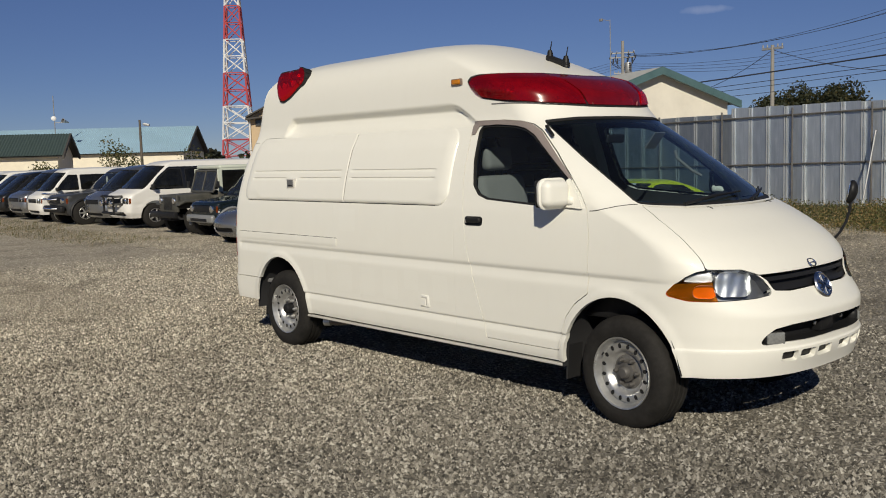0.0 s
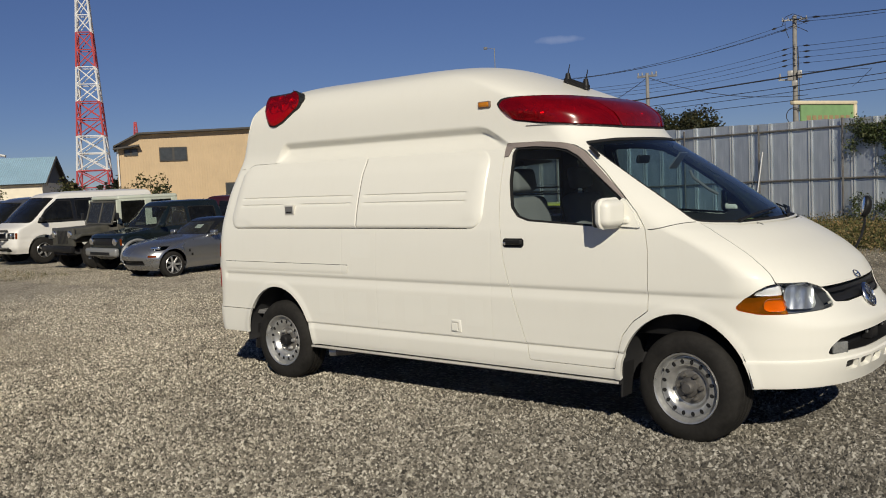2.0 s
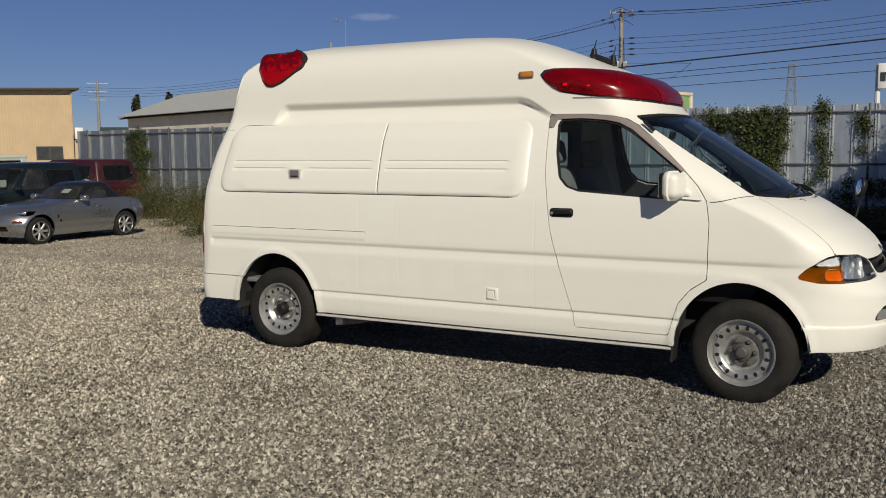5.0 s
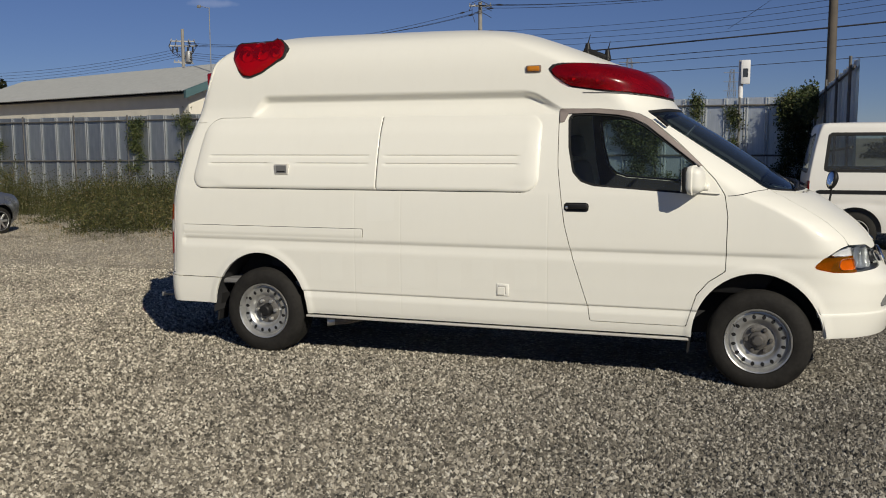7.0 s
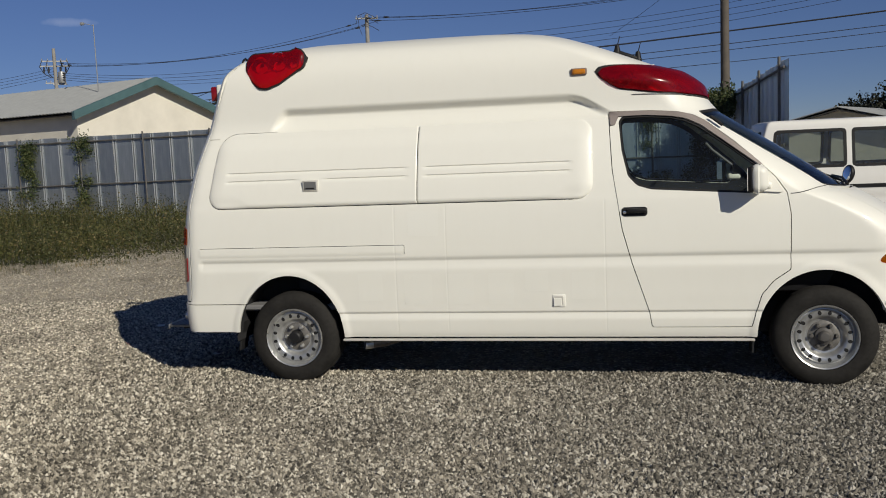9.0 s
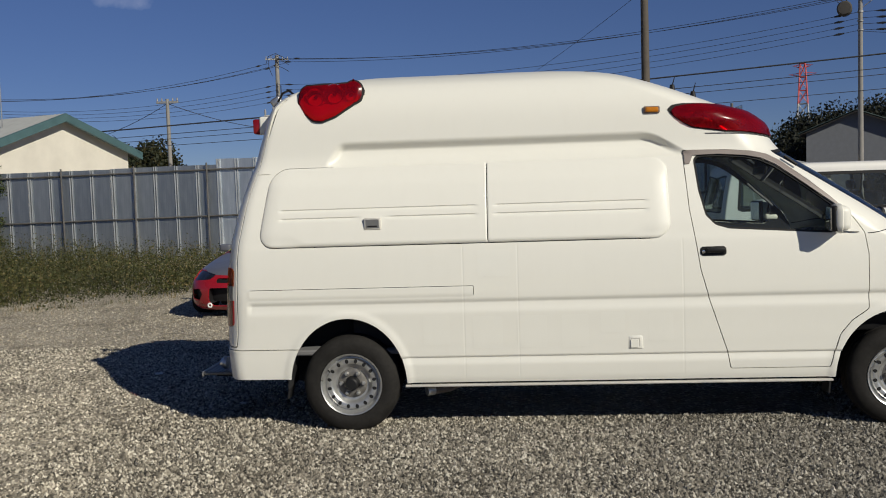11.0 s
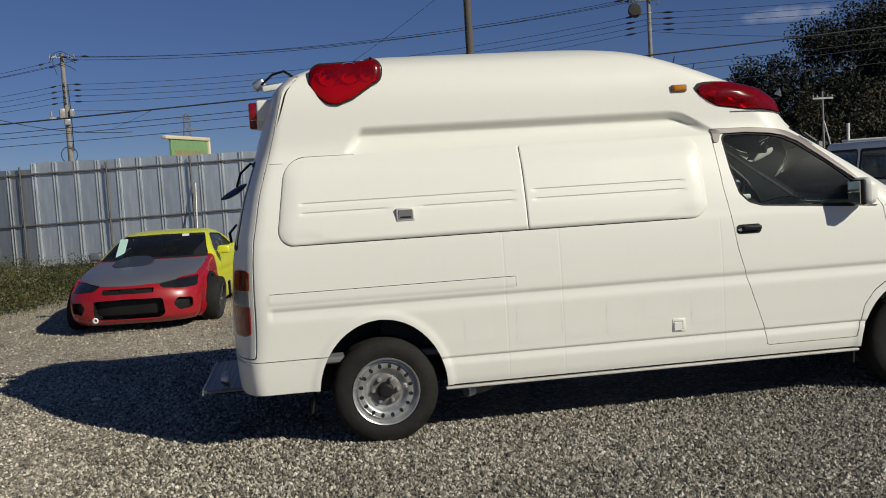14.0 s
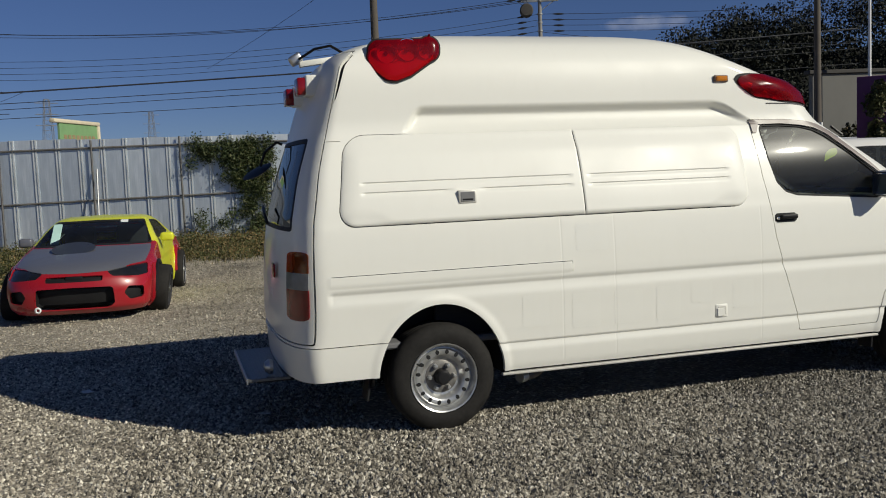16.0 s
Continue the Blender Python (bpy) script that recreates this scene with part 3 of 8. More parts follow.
def build_van():
    van = thing("ambulance", "white high-roof ambulance van with red beacon lenses, parked on gravel", "ambulance")
    zs, xs = van_grid()
    shell = wrapped(VAN, zs, xs, 60, 26, rear_exp=2.85)
    flank = lambda s, f: np.where(s.at[:, 3] < -9, 1.0, f)
    for k in (-0.10, -0.08, -0.055, -0.04, -0.027, -0.016, -0.008, -0.002, 0.002):
        shell = shell.split(flank(shell, van_cover(shell.at[:, 0], shell.at[:, 2]) - k))
    for k in (-0.002, 0.0018):
        shell = shell.split(flank(shell, lower_strip(shell.at[:, 0], shell.at[:, 2]) - k))
    for k in (1.7985, 1.8025):
        shell = shell.split(np.where(shell.at[:, 0] > 0, 1.0, shell.at[:, 2] - k))
    shell.co = shell.co + shell.normals() * van_relief(shell.at)[:, None]
    cuts = {}

    def take(key, sheet, field, gap=0.0):
        """Cuts a panel out; gap is the width of the open joint left round it."""
        cuts[key], rest = sheet.cut(field(sheet) + gap)
        return rest.cut(field(rest))[1] if gap else rest

    def f_q(sheet, poly, r=0.0):
        return poly_field(sheet.at[:, 3] * 0.9, sheet.at[:, 2], [(a * 0.9, b) for a, b in poly], r) + np.where(sheet.at[:, 3] < -3, 9.0, 0)

    def f_x(sheet, poly, r=0.0):
        return poly_field(sheet.at[:, 0], sheet.at[:, 2], poly, r) + np.where(sheet.at[:, 3] < -9, 0.0, 0)

    s = shell
    _, s = s.cut(s.at[:, 2] - van_bottom(s.at[:, 0], s.at[:, 3]))
    for cx, a, b in ((-0.01, 0.405, 0.462), (3.67, 0.415, 0.452)):
        r = (np.hypot((s.at[:, 0] - cx) / a, (s.at[:, 2] - 0.33) / b) - 1) * 0.43
        _, s = s.cut(np.where(s.at[:, 2] > 1.0, 1.0, r))
    s = take("screen", s, lambda s: f_q(s, SCREEN, 0.03))
    s = take("hood", s, lambda s: f_q(s, HOOD, 0.006), 0.006)
    s = take("lightbar", s, lambda s: f_q(s, LIGHTBAR, 0.02))
    s = take("headlamp", s, lambda s: f_q(s, HEADLAMP, 0.022))
    s = take("grille", s, lambda s: f_q(s, GRILLE, 0.006))
    s = take("intake", s, lambda s: f_q(s, INTAKE, 0.01))
    for a, b in ((0.70, 0.79), (0.805, 0.895), (0.91, 0.985)):
        s = take(f"slot{a}", s, lambda s: rounded_box(s.at[:, 3] * 0.9, s.at[:, 2], a * 0.9, b * 0.9, 0.452, 0.508, 0.006))
    s = take("door", s, lambda s: f_x(s, DOOR, 0.012) + np.where(s.at[:, 3] > 0.3, 1, 0), 0.0055)
    # open joints between the covers, along their top, and behind the front seam
    s = take("cover_joint", s, lambda s: np.maximum(np.abs(s.at[:, 0] - 0.975) - 0.0026, np.abs(s.at[:, 2] - 1.563) - 0.262))
    s = s.without(lambda x, z, q: q > -9 and abs(van_cover(x, z)) < 0.002 and x < 2.08 and (z < 1.42 or x < -0.50 or (x < -0.10 and z > 1.70)))
    s = s.without(lambda x, z, q: q > -9 and abs(lower_strip(x, z)) < 0.0019 and z > 0.93)
    s = s.without(lambda x, z, q: 1.7985 < z < 1.8025 and q > -10.2 and x < -0.545)
    # tail: lamps in the corners, the tailgate and its glass, the bumper
    s = take("tail_lamp", s, lambda s: rounded_box(s.at[:, 3] * 0.28, s.at[:, 2], -10.54 * 0.28, -10.285 * 0.28, 0.745, 1.155, 0.025))
    s = take("hinge_slot", s, lambda s: poly_field(s.at[:, 3] * 0.28, s.at[:, 2], [(-10.195 * 0.28, 1.98), (-10.195 * 0.28, 2.33), (-10.10 * 0.28, 2.33), (-10.06 * 0.28, 2.28), (-10.12 * 0.28, 2.12)]))
    s = take("bumper_rear", s, lambda s: np.maximum(s.at[:, 2] - 0.585, np.where((s.at[:, 3] < -9) | (s.at[:, 0] < -0.3), -1, 1)), 0.006)

    def hatch_field(s):
        z = s.at[:, 2]
        return np.maximum(np.maximum((s.at[:, 3] + 10.205) * 0.28, z - 2.36), 0.60 - z)

    s = take("hatch", s, hatch_field, 0.008)

    # pale marks where lettering was peeled off the flanks
    ghosts = []
    for x0, x1, z0, z1 in ((0.52, 0.70, 0.60, 0.80), (0.86, 1.06, 0.57, 0.79), (1.16, 1.36, 0.57, 0.79), (1.46, 1.64, 0.57, 0.79), (1.72, 1.88, 0.66, 0.80), (2.04, 2.20, 0.60, 0.79), (0.90, 1.12, 1.06, 1.24)):
        g, _ = s.cut(np.where(s.at[:, 3] < -9, 1.0, rounded_box(s.at[:, 0], s.at[:, 2], x0, x1, z0, z1, 0.01)))
        ghosts.append(g)
    far = s.mirrored()
    far_field = lambda sh: rounded_box(sh.at[:, 0], sh.at[:, 2], 1.10, 2.02, 1.33, 1.80, 0.06) + np.where(sh.at[:, 3] < -9, 9.0, 0.0)
    far_pane, far = far.cut(far_field(far))
    far_glass, far_seal = far_pane.cut(far_field(far_pane) + 0.02)
    part("sliding_door_seal", sheet_mesh("sliding_door_seal", far_seal.flanged(0.02)), BLACK_RUBBER, van)
    part("sliding_door_window", sheet_mesh("sliding_door_window", far_glass.moved(-0.006)), CLEAR_GLASS, van).visible_shadow = False
    body = s.both(far)
    base = part("body", sheet_mesh("body", body.flanged(0.03), weld=True), WHITE_PAINT, van)

    for g in ghosts:
        for sh in (g, g.mirrored()):
            if sh.faces:
                part("lettering_ghost", sheet_mesh("ghost", sh.moved(0.0008)), CLEAN_PAINT, base, "faint clean patch of peeled lettering")

    # hatch with its glass
    h = cuts["hatch"]
    y, z = np.abs(h.at[:, 1]), h.at[:, 2]
    win = np.maximum(np.maximum(y - (0.66 - 0.24 * (z - 1.3)), z - 1.83), 1.27 - z)
    pane, h = h.cut(win)
    hatch = part("tailgate", sheet_mesh("tailgate", h.both(h.mirrored()).moved(-0.002).flanged(0.025), weld=True), WHITE_PAINT, van)
    seal_in, seal = pane.cut(np.maximum(np.maximum(np.abs(pane.at[:, 1]) - (0.635 - 0.24 * (pane.at[:, 2] - 1.3)), pane.at[:, 2] - 1.805), 1.295 - pane.at[:, 2]))
    part("rear_window_seal", sheet_mesh("seal", seal.both(seal.mirrored()).flanged(0.02), weld=True), BLACK_RUBBER, hatch)
    part("rear_window", sheet_mesh("rear_window", seal_in.both(seal_in.mirrored()).moved(-0.006), weld=True), DARK_GLASS, hatch)

    b = cuts["bumper_rear"]
    part("rear_bumper", sheet_mesh("rear_bumper", b.both(b.mirrored()).moved(0.006).flanged(0.018), weld=True), WHITE_PAINT, van)
    for side in (0, 1):
        t = cuts["tail_lamp"].mirrored() if side else cuts["tail_lamp"]
        rest = t
        lamp = None
        for z0, z1, mat, label in ((1.03, 1.2, AMBER_LENS, "amber indicator lens"), (0.93, 1.03, WHITE_LENS, "pale reversing lens"), (0.7, 0.93, DARK_RED_LENS, "dark red brake lens")):
            piece, rest = rest.cut(np.where(rest.at[:, 2] > z0, -1.0, 1.0) * np.maximum(np.abs(rest.at[:, 2] - z0), 1e-4))
            ob = part("tail_lamp" if lamp is None else "lens", sheet_mesh("tail_lens", piece.moved(0.006).flanged(0.05)), mat, lamp or van, label)
            lamp = lamp or ob

    for side in (0, 1):
        t = cuts["hinge_slot"].mirrored() if side else cuts["hinge_slot"]
        part("hinge_slot", sheet_mesh("hinge_slot", t.moved(-0.02).flanged(-0.02)), BLACK_RUBBER, van)
    # bonnet, windscreen
    hd = cuts["hood"]
    hood = part("bonnet", sheet_mesh("bonnet", hd.both(hd.mirrored()).moved(-0.001).flanged(0.03), weld=True), WHITE_PAINT, van)
    sc = cuts["screen"]
    inner, frit = sc.cut(f_q(sc, SCREEN, 0.03) + 0.015)
    part("windscreen_seal", sheet_mesh("windscreen_seal", frit.both(frit.mirrored()).moved(-0.002).flanged(0.03), weld=True), BLACK_RUBBER, van)
    pane = part("windscreen", sheet_mesh("windscreen", inner.both(inner.mirrored()).moved(-0.006), weld=True), WINDSCREEN_GLASS, van)
    pane.visible_shadow = False

    # the beacon bar across the roof's brow: housing, lens halves and the middle lens
    lb = cuts["lightbar"]
    rim_in, rim = lb.cut(f_q(lb, LIGHTBAR, 0.02) + 0.012)
    bar = part("beacon_bar", sheet_mesh("beacon_seal", rim.both(rim.mirrored()).moved(0.004).flanged(0.03), weld=True), BLACK_RUBBER, van, "red warning light bar across the roof's brow")
    edge = rim_in.at[:, 3] - (0.70 - (rim_in.at[:, 2] - 2.06) * 0.5)
    bulge = lambda sh: (0.012 + 0.030 * smooth01(-f_q(sh, LIGHTBAR, 0.02) / 0.09))[:, None]
    outer, middle = rim_in.cut(edge + 0.018)
    band, middle = middle.cut(middle.at[:, 3] - (0.70 - (middle.at[:, 2] - 2.06) * 0.5) - 0.004)
    for sh in (band, band.mirrored()):
        part("lens_divider", sheet_mesh("lens_divider", sh.moved(0.008).flanged(0.03)), BLACK_RUBBER, bar)
    for side in (outer, outer.mirrored()):
        part("side_lens", sheet_mesh("side_lens", side.moved(bulge(side)).flanged(0.03)), RED_LENS, bar, "glossy red side lens")
    part("middle_lens", sheet_mesh("middle_lens", middle.both(middle.mirrored()).moved(bulge(middle.both(middle.mirrored())) - 0.004).flanged(0.03), weld=True), MESHED_LENS, bar, "darker red middle lens")
    part("lamp_tray", sheet_mesh("lamp_tray", lb.both(lb.mirrored()).moved(-0.07).flanged(-0.06), weld=True), LAMP_TRAY, bar)
    for side in (-1, 1):
        for x, y, z, r in ((2.44, 0.60, 2.09, 0.045), (2.60, 0.575, 2.075, 0.04), (2.78, 0.45, 2.055, 0.045)):
            bm = lathe([(0.0, 0.0), (r * 0.5, 0.008), (r, 0.045)], 20)
            part("reflector", turned(bm, pose(x, side * y, z, 0, 0, (-25 if x < 2.7 else -50) * -side + (180 if side > 0 else 0)) @ pose(0, 0.0, 0, 0, 0, 180)), CHROME, bar)

    # corner beacons on the rear of the roof: a pod with a bulging lens
    gx, gz = np.meshgrid(np.arange(-0.40, 0.18, 0.0125), np.arange(2.11, 2.47, 0.0125))
    m, n = gx.shape
    flat = np.stack([gx.ravel(), np.zeros(m * n), gz.ravel(), np.zeros(m * n)], 1)
    f = poly_field(flat[:, 0], flat[:, 2], REAR_BEACON, 0.075)
    y = -(0.668 - 0.20 * (flat[:, 2] - 2.15)) + 0.030 * smooth01((-0.20 - flat[:, 0]) / 0.22) + 0.020 * smooth01((f + 0.05) / 0.05) - 0.014
    pod = Sheet(np.stack([flat[:, 0], y, flat[:, 2]], 1), flat, [(i * n + j, i * n + j + 1, (i + 1) * n + j + 1, (i + 1) * n + j) for i in range(m - 1) for j in range(n - 1)])
    pod, _ = pod.cut(f)
    f = poly_field(pod.at[:, 0], pod.at[:, 2], REAR_BEACON, 0.075)
    for side in (0, 1):
        inner, rim = pod.cut(f + 0.012)
        if side:
            inner, rim = inner.mirrored(), rim.mirrored()
        seat = part("rear_beacon", sheet_mesh("beacon_rim", rim.flanged(0.16)), BLACK_RUBBER, van, "heart-shaped red warning lamp on the roof's rear corner")
        part("lens", sheet_mesh("beacon_lens", inner.moved(0.004).flanged(0.02)), RED_LENS, seat, "glossy red lens")
        part("lamp_tray", sheet_mesh("beacon_tray", inner.moved(-0.10).flanged(-0.095)), BEACON_TRAY, seat)
        sg = 1 if side else -1
        for x, z, r in ((-0.22, 2.335, 0.062), (-0.085, 2.355, 0.068), (0.03, 2.345, 0.045), (-0.14, 2.235, 0.055)):
            cup = part("reflector", turned(lathe([(0.0, 0.0), (r * 0.45, 0.006), (r * 0.85, 0.028), (r, 0.055), (r * 1.06, 0.055)], 24), pose(x, sg * 0.565, z, 0, 0, 180 if not side else 0)), CHROME, seat)
            part("bulb", turned(lathe([(0.0, 0.05), (0.010, 0.046), (0.014, 0.03), (0.010, 0.004)], 12), pose(x, sg * 0.565, z, 0, 0, 180 if not side else 0)), BLACK_PLASTIC, cup)

    # headlamps
    for side in (0, 1):
        hl = cuts["headlamp"].mirrored() if side else cuts["headlamp"]
        pit, _ = hl.cut(f_q(hl, HEADLAMP, 0.022) + 0.004)
        bowl = part("headlamp", sheet_mesh("headlamp_bowl", pit.moved(-0.055).flanged(-0.052)), LAMP_BOWL, van, "clear headlamp with an amber indicator")
        slant = lambda sh: sh.at[:, 3] - (0.405 - (sh.at[:, 2] - 0.80) * 0.22)
        amber, rest = hl.cut(np.maximum(slant(hl), hl.at[:, 2] - (0.898 + (hl.at[:, 3] - 0.2) * 0.06)))
        part("indicator_lens", sheet_mesh("indicator", amber.moved(0.003).flanged(0.03)), INDICATOR_LENS, bowl, "amber indicator lens")
        side_clear, main = rest.cut(slant(rest))
        part("side_lens", sheet_mesh("side_clear", side_clear.moved(0.003).flanged(0.02)), CLEAR_LENS, bowl)
        chrome, _ = hl.cut(np.maximum.reduce((rounded_box(hl.at[:, 3] * 0.9, hl.at[:, 2], 0.19 * 0.9, 0.385 * 0.9, 0.905, 0.985, 0.02), slant(hl), f_q(hl, HEADLAMP, 0.022) + 0.012)))
        part("side_reflector", sheet_mesh("reflector2", chrome.moved(-0.018).flanged(-0.012)), LAMP_SILVER, bowl, "pale satin side reflector")
        part("main_lens", sheet_mesh("main_clear", main.moved(0.003).flanged(0.02)), CLEAR_LENS, bowl)
        chrome, _ = hl.cut(np.maximum(rounded_box(hl.at[:, 3] * 0.9, hl.at[:, 2], 0.40 * 0.9, 0.62 * 0.9, 0.825, 0.962, 0.045), -slant(hl)))
        part("reflector", sheet_mesh("reflector", chrome.moved(-0.035).flanged(-0.02)), FLUTED, bowl)
        part("bulb_shield", turned(block(-0.02, 0.02, -0.028, 0.028, -0.02, 0.02, 0.012, 3), pose(4.22, (1 if side else -1) * 0.68, 0.885)), CHROME, bowl)
        chrome, _ = hl.cut(rounded_box(hl.at[:, 3] * 0.9, hl.at[:, 2], 0.27 * 0.9, 0.40 * 0.9, 0.816, 0.888, 0.03))
        part("indicator_reflector", sheet_mesh("reflector3", chrome.moved(-0.010).flanged(-0.02)), LAMP_SILVER, bowl)

    # grille, lower intake, emblem, fog lamps
    g = cuts["grille"]
    g_pit, _ = g.cut(f_q(g, GRILLE, 0.006) + 0.004)
    back = part("grille", sheet_mesh("grille_back", g_pit.both(g_pit.mirrored()).moved(-0.05).flanged(-0.046), weld=True), BLACK_PLASTIC, van, "black slatted radiator grille")
    for z0, z1 in ((0.838, 0.866), (0.892, 0.914)):
        slat, _ = g.cut(np.maximum(g.at[:, 2] - z1, z0 - g.at[:, 2]))
        part("slat", sheet_mesh("slat", slat.both(slat.mirrored()).moved(-0.012).flanged(0.03), weld=True), BLACK_PLASTIC, back)
    i = cuts["intake"]
    i, _ = i.cut(f_q(i, INTAKE, 0.01) + 0.004)
    well = part("lower_intake", sheet_mesh("intake", i.both(i.mirrored()).moved(-0.09).flanged(-0.085), weld=True), BLACK_PLASTIC, van)
    part("plate_bracket", block(4.46, 4.53, -0.10, 0.05, 0.572, 0.655, 0.005), BLACK_PLASTIC, well)
    for y in (-0.16, 0.16):
        part("bracket_screw", block(4.515, 4.53, y - 0.008, y + 0.008, 0.62, 0.64, 0.003), ALLOY, well)
    for a in ("slot0.7", "slot0.805", "slot0.91"):
        t = cuts[a]
        for sh in (t, t.mirrored()):
            part("air_slot", sheet_mesh("slot", sh.moved(-0.034)), BLACK_PLASTIC, van)
    for sy in (-1, 1):
        at = pose(4.452, sy * 0.485, 0.582, 0, 0, sy * 32)
        fog = part("fog_lamp", turned(block(-0.05, 0.022, -0.066, 0.066, -0.042, 0.042, 0.030, 4), at), BLACK_PLASTIC, van)
        part("fog_lens", turned(block(0.012, 0.030, -0.054, 0.054, -0.034, 0.034, 0.0085, 3), at), FOG_LENS, fog)
    EMBLEM, BADGE = (float(level_at(VAN, np.array([z]))[2][0]) for z in (0.82, 0.952))
    # round emblems: a ring on the bonnet, a large disc on the grille
    bm = lathe([(0.0, 0.0), (0.077, 0.0), (0.083, 0.006), (0.078, 0.014), (0.070, 0.018), (0.065, 0.012), (0.0, 0.015)], 40)
    disc = part("grille_emblem", turned(bm, pose(EMBLEM + 0.008, 0.0, 0.825, -24, 0, 90) @ pose(0, 0, 0, 0, 0, 180)), CHROME, van, "large chromed round emblem on the grille")
    for k in range(3):
        bm = block(-0.060, 0.060, 0.012, 0.020, -0.011, 0.011, 0.003, 1)
        part("emblem_bar", turned(bm, pose(EMBLEM + 0.008, 0.0, 0.825, -24, 0, 90) @ pose(0, 0, 0, 0, 0, 180) @ pose(0, 0, 0, 0, 60 * k + 30, 0)), CHROME_DARK, disc)
    ring = part("bonnet_emblem", turned(lathe([(0.040, 0.0), (0.047, 0.004), (0.040, 0.009), (0.034, 0.004), (0.040, 0.0)], 32), pose(BADGE, 0, 0.952, -40, 0, 90) @ pose(0, 0, 0, 0, 0, 180) @ Matrix.Diagonal((0.95, 1, 0.66, 1))), CHROME, van, "small chromed oval badge")
    part("badge_bar", turned(block(-0.030, 0.030, 0.002, 0.008, -0.004, 0.004, 0.002, 1), pose(BADGE, 0, 0.952, -40, 0, 90) @ pose(0, 0, 0, 0, 0, 180)), CHROME, ring)

    # doors with their windows
    for side in (0, 1):
        d = cuts["door"].mirrored() if side else cuts["door"]
        f = f_x(d, DOOR_WINDOW, 0.05)
        hole, skin = d.cut(f)
        sgn = 1 if side else -1
        door = part("door", sheet_mesh("door", skin.moved(-0.0005).flanged(0.035)), WHITE_PAINT, van)
        part("door_lining", sheet_mesh("door_lining", skin.moved(-0.038)), DARK_INSIDE, door)
        pane, gasket = hole.cut(f_x(hole, DOOR_WINDOW, 0.05) + 0.014)
        part("window_gasket", sheet_mesh("gasket", gasket.moved(-0.004).flanged(0.02)), BLACK_RUBBER, door)
        gl = part("door_window", sheet_mesh("door_window", pane.moved(-0.012)), CLEAR_GLASS, door)
        gl.visible_shadow = False
        # smoked rain visor along the window's top
        strip = f_x(d, [(2.315, 1.868), (2.318, 1.775), (2.350, 1.775), (2.375, 1.832), (2.55, 1.835), (2.72, 1.82), (2.82, 1.800), (2.915, 1.752), (3.285, 1.468), (3.315, 1.468), (2.95, 1.775), (2.86, 1.822), (2.77, 1.848), (2.60, 1.864)])
        vis, _ = d.cut(strip)
        part("rain_visor", sheet_mesh("visor", vis.moved(0.009).flanged(0.008)), VISOR, door, "smoked plastic rain visor")
        # handle in its cup
        cup, _ = d.cut(rounded_box(d.at[:, 0], d.at[:, 2], 2.385, 2.555, 1.160, 1.222, 0.018))
        hnd = part("door_handle", sheet_mesh("handle_cup", cup.moved(0.003).flanged(0.01)), BLACK_PLASTIC, door, "black plastic door handle")
        bm = block(2.42, 2.55, sgn * 0.872, sgn * 0.900, 1.182, 1.214, 0.01, 3)
        part("grip", bm, BLACK_PLASTIC, hnd)
        part("lock", turned(lathe([(0.0, 0.008), (0.011, 0.007), (0.013, 0.0)], 16), pose(2.405, sgn * 0.876, 1.188, 0, 0, 180 if sgn < 0 else 0)), CHROME, hnd)
        # wing mirror
        # sail panel at the window's front corner
        sail, _ = d.cut(f_x(d, [(3.265, 1.30), (3.268, 1.46), (3.29, 1.475), (3.37, 1.385), (3.425, 1.29)], 0.008))
        part("mirror_base", sheet_mesh("mirror_base", sail.moved(0.016).flanged(0.014)), WHITE_PAINT, door)
        bm = block(-0.060, 0.055, -0.112, 0.112, -0.096, 0.096, 0.054, 8)
        for v in bm.verts:
            if v.co.x > 0:
                v.co.y *= 0.90
                v.co.z *= 0.88
        mir = part("wing_mirror", turned(bm, pose(3.262, sgn * 0.945, 1.388, 0, 0, sgn * 8)), WHITE_PAINT, door, "rounded white wing mirror")
        part("mirror_rim", turned(block(-0.010, 0.030, -0.100, 0.100, -0.084, 0.084, 0.018, 3), pose(3.205, sgn * 0.937, 1.388, 0, 0, sgn * 8)), BLACK_PLASTIC, mir)
        part("mirror_glass", turned(block(-0.004, 0.004, -0.090, 0.090, -0.074, 0.074, 0.003, 1), pose(3.194, sgn * 0.933, 1.388, 0, 0, sgn * 8)), MIRROR, mir)
        part("mirror_arm", block(3.245, 3.35, sgn * 0.80 if sgn > 0 else -0.88, sgn * 0.88 if sgn > 0 else -0.80, 1.315, 1.365, 0.018, 3), WHITE_PAINT, mir)

    van_cabin(van)
    van_fittings(van)
    return van


BEACON_TRAY = plain("beacon_tray", (0.16, 0.15, 0.15), 0.4, 0.5, vary=0.85, size=16, grain=45)
LAMP_TRAY = plain("lamp_tray", (0.34, 0.32, 0.32), 0.30, 0.6, vary=0.75, size=13, grain=30)
LAMP_SILVER = plain("lamp_silver", (0.82, 0.82, 0.83), 0.42, 0.35, vary=0.12, size=30)
LAMP_BOWL = plain("lamp_bowl", (0.24, 0.245, 0.26), 0.35, 0.7, vary=0.2, size=10)
FOG_LENS = plain("fog_lens", (0.24, 0.245, 0.24), 0.12, 0.2, vary=0.25, size=40)
CHROME_DARK = plain("shaded_chrome", (0.28, 0.29, 0.31), 0.2, 1.0)
LIME = plain("lime_cloth", (0.42, 0.55, 0.10), 0.9)
PLATE = plain("tread_plate", (0.20, 0.205, 0.21), 0.4, 0.85, vary=0.3, size=20, bump=0.4)
RUST = plain("exhaust_steel", (0.20, 0.17, 0.15), 0.6, 0.6, vary=0.4)


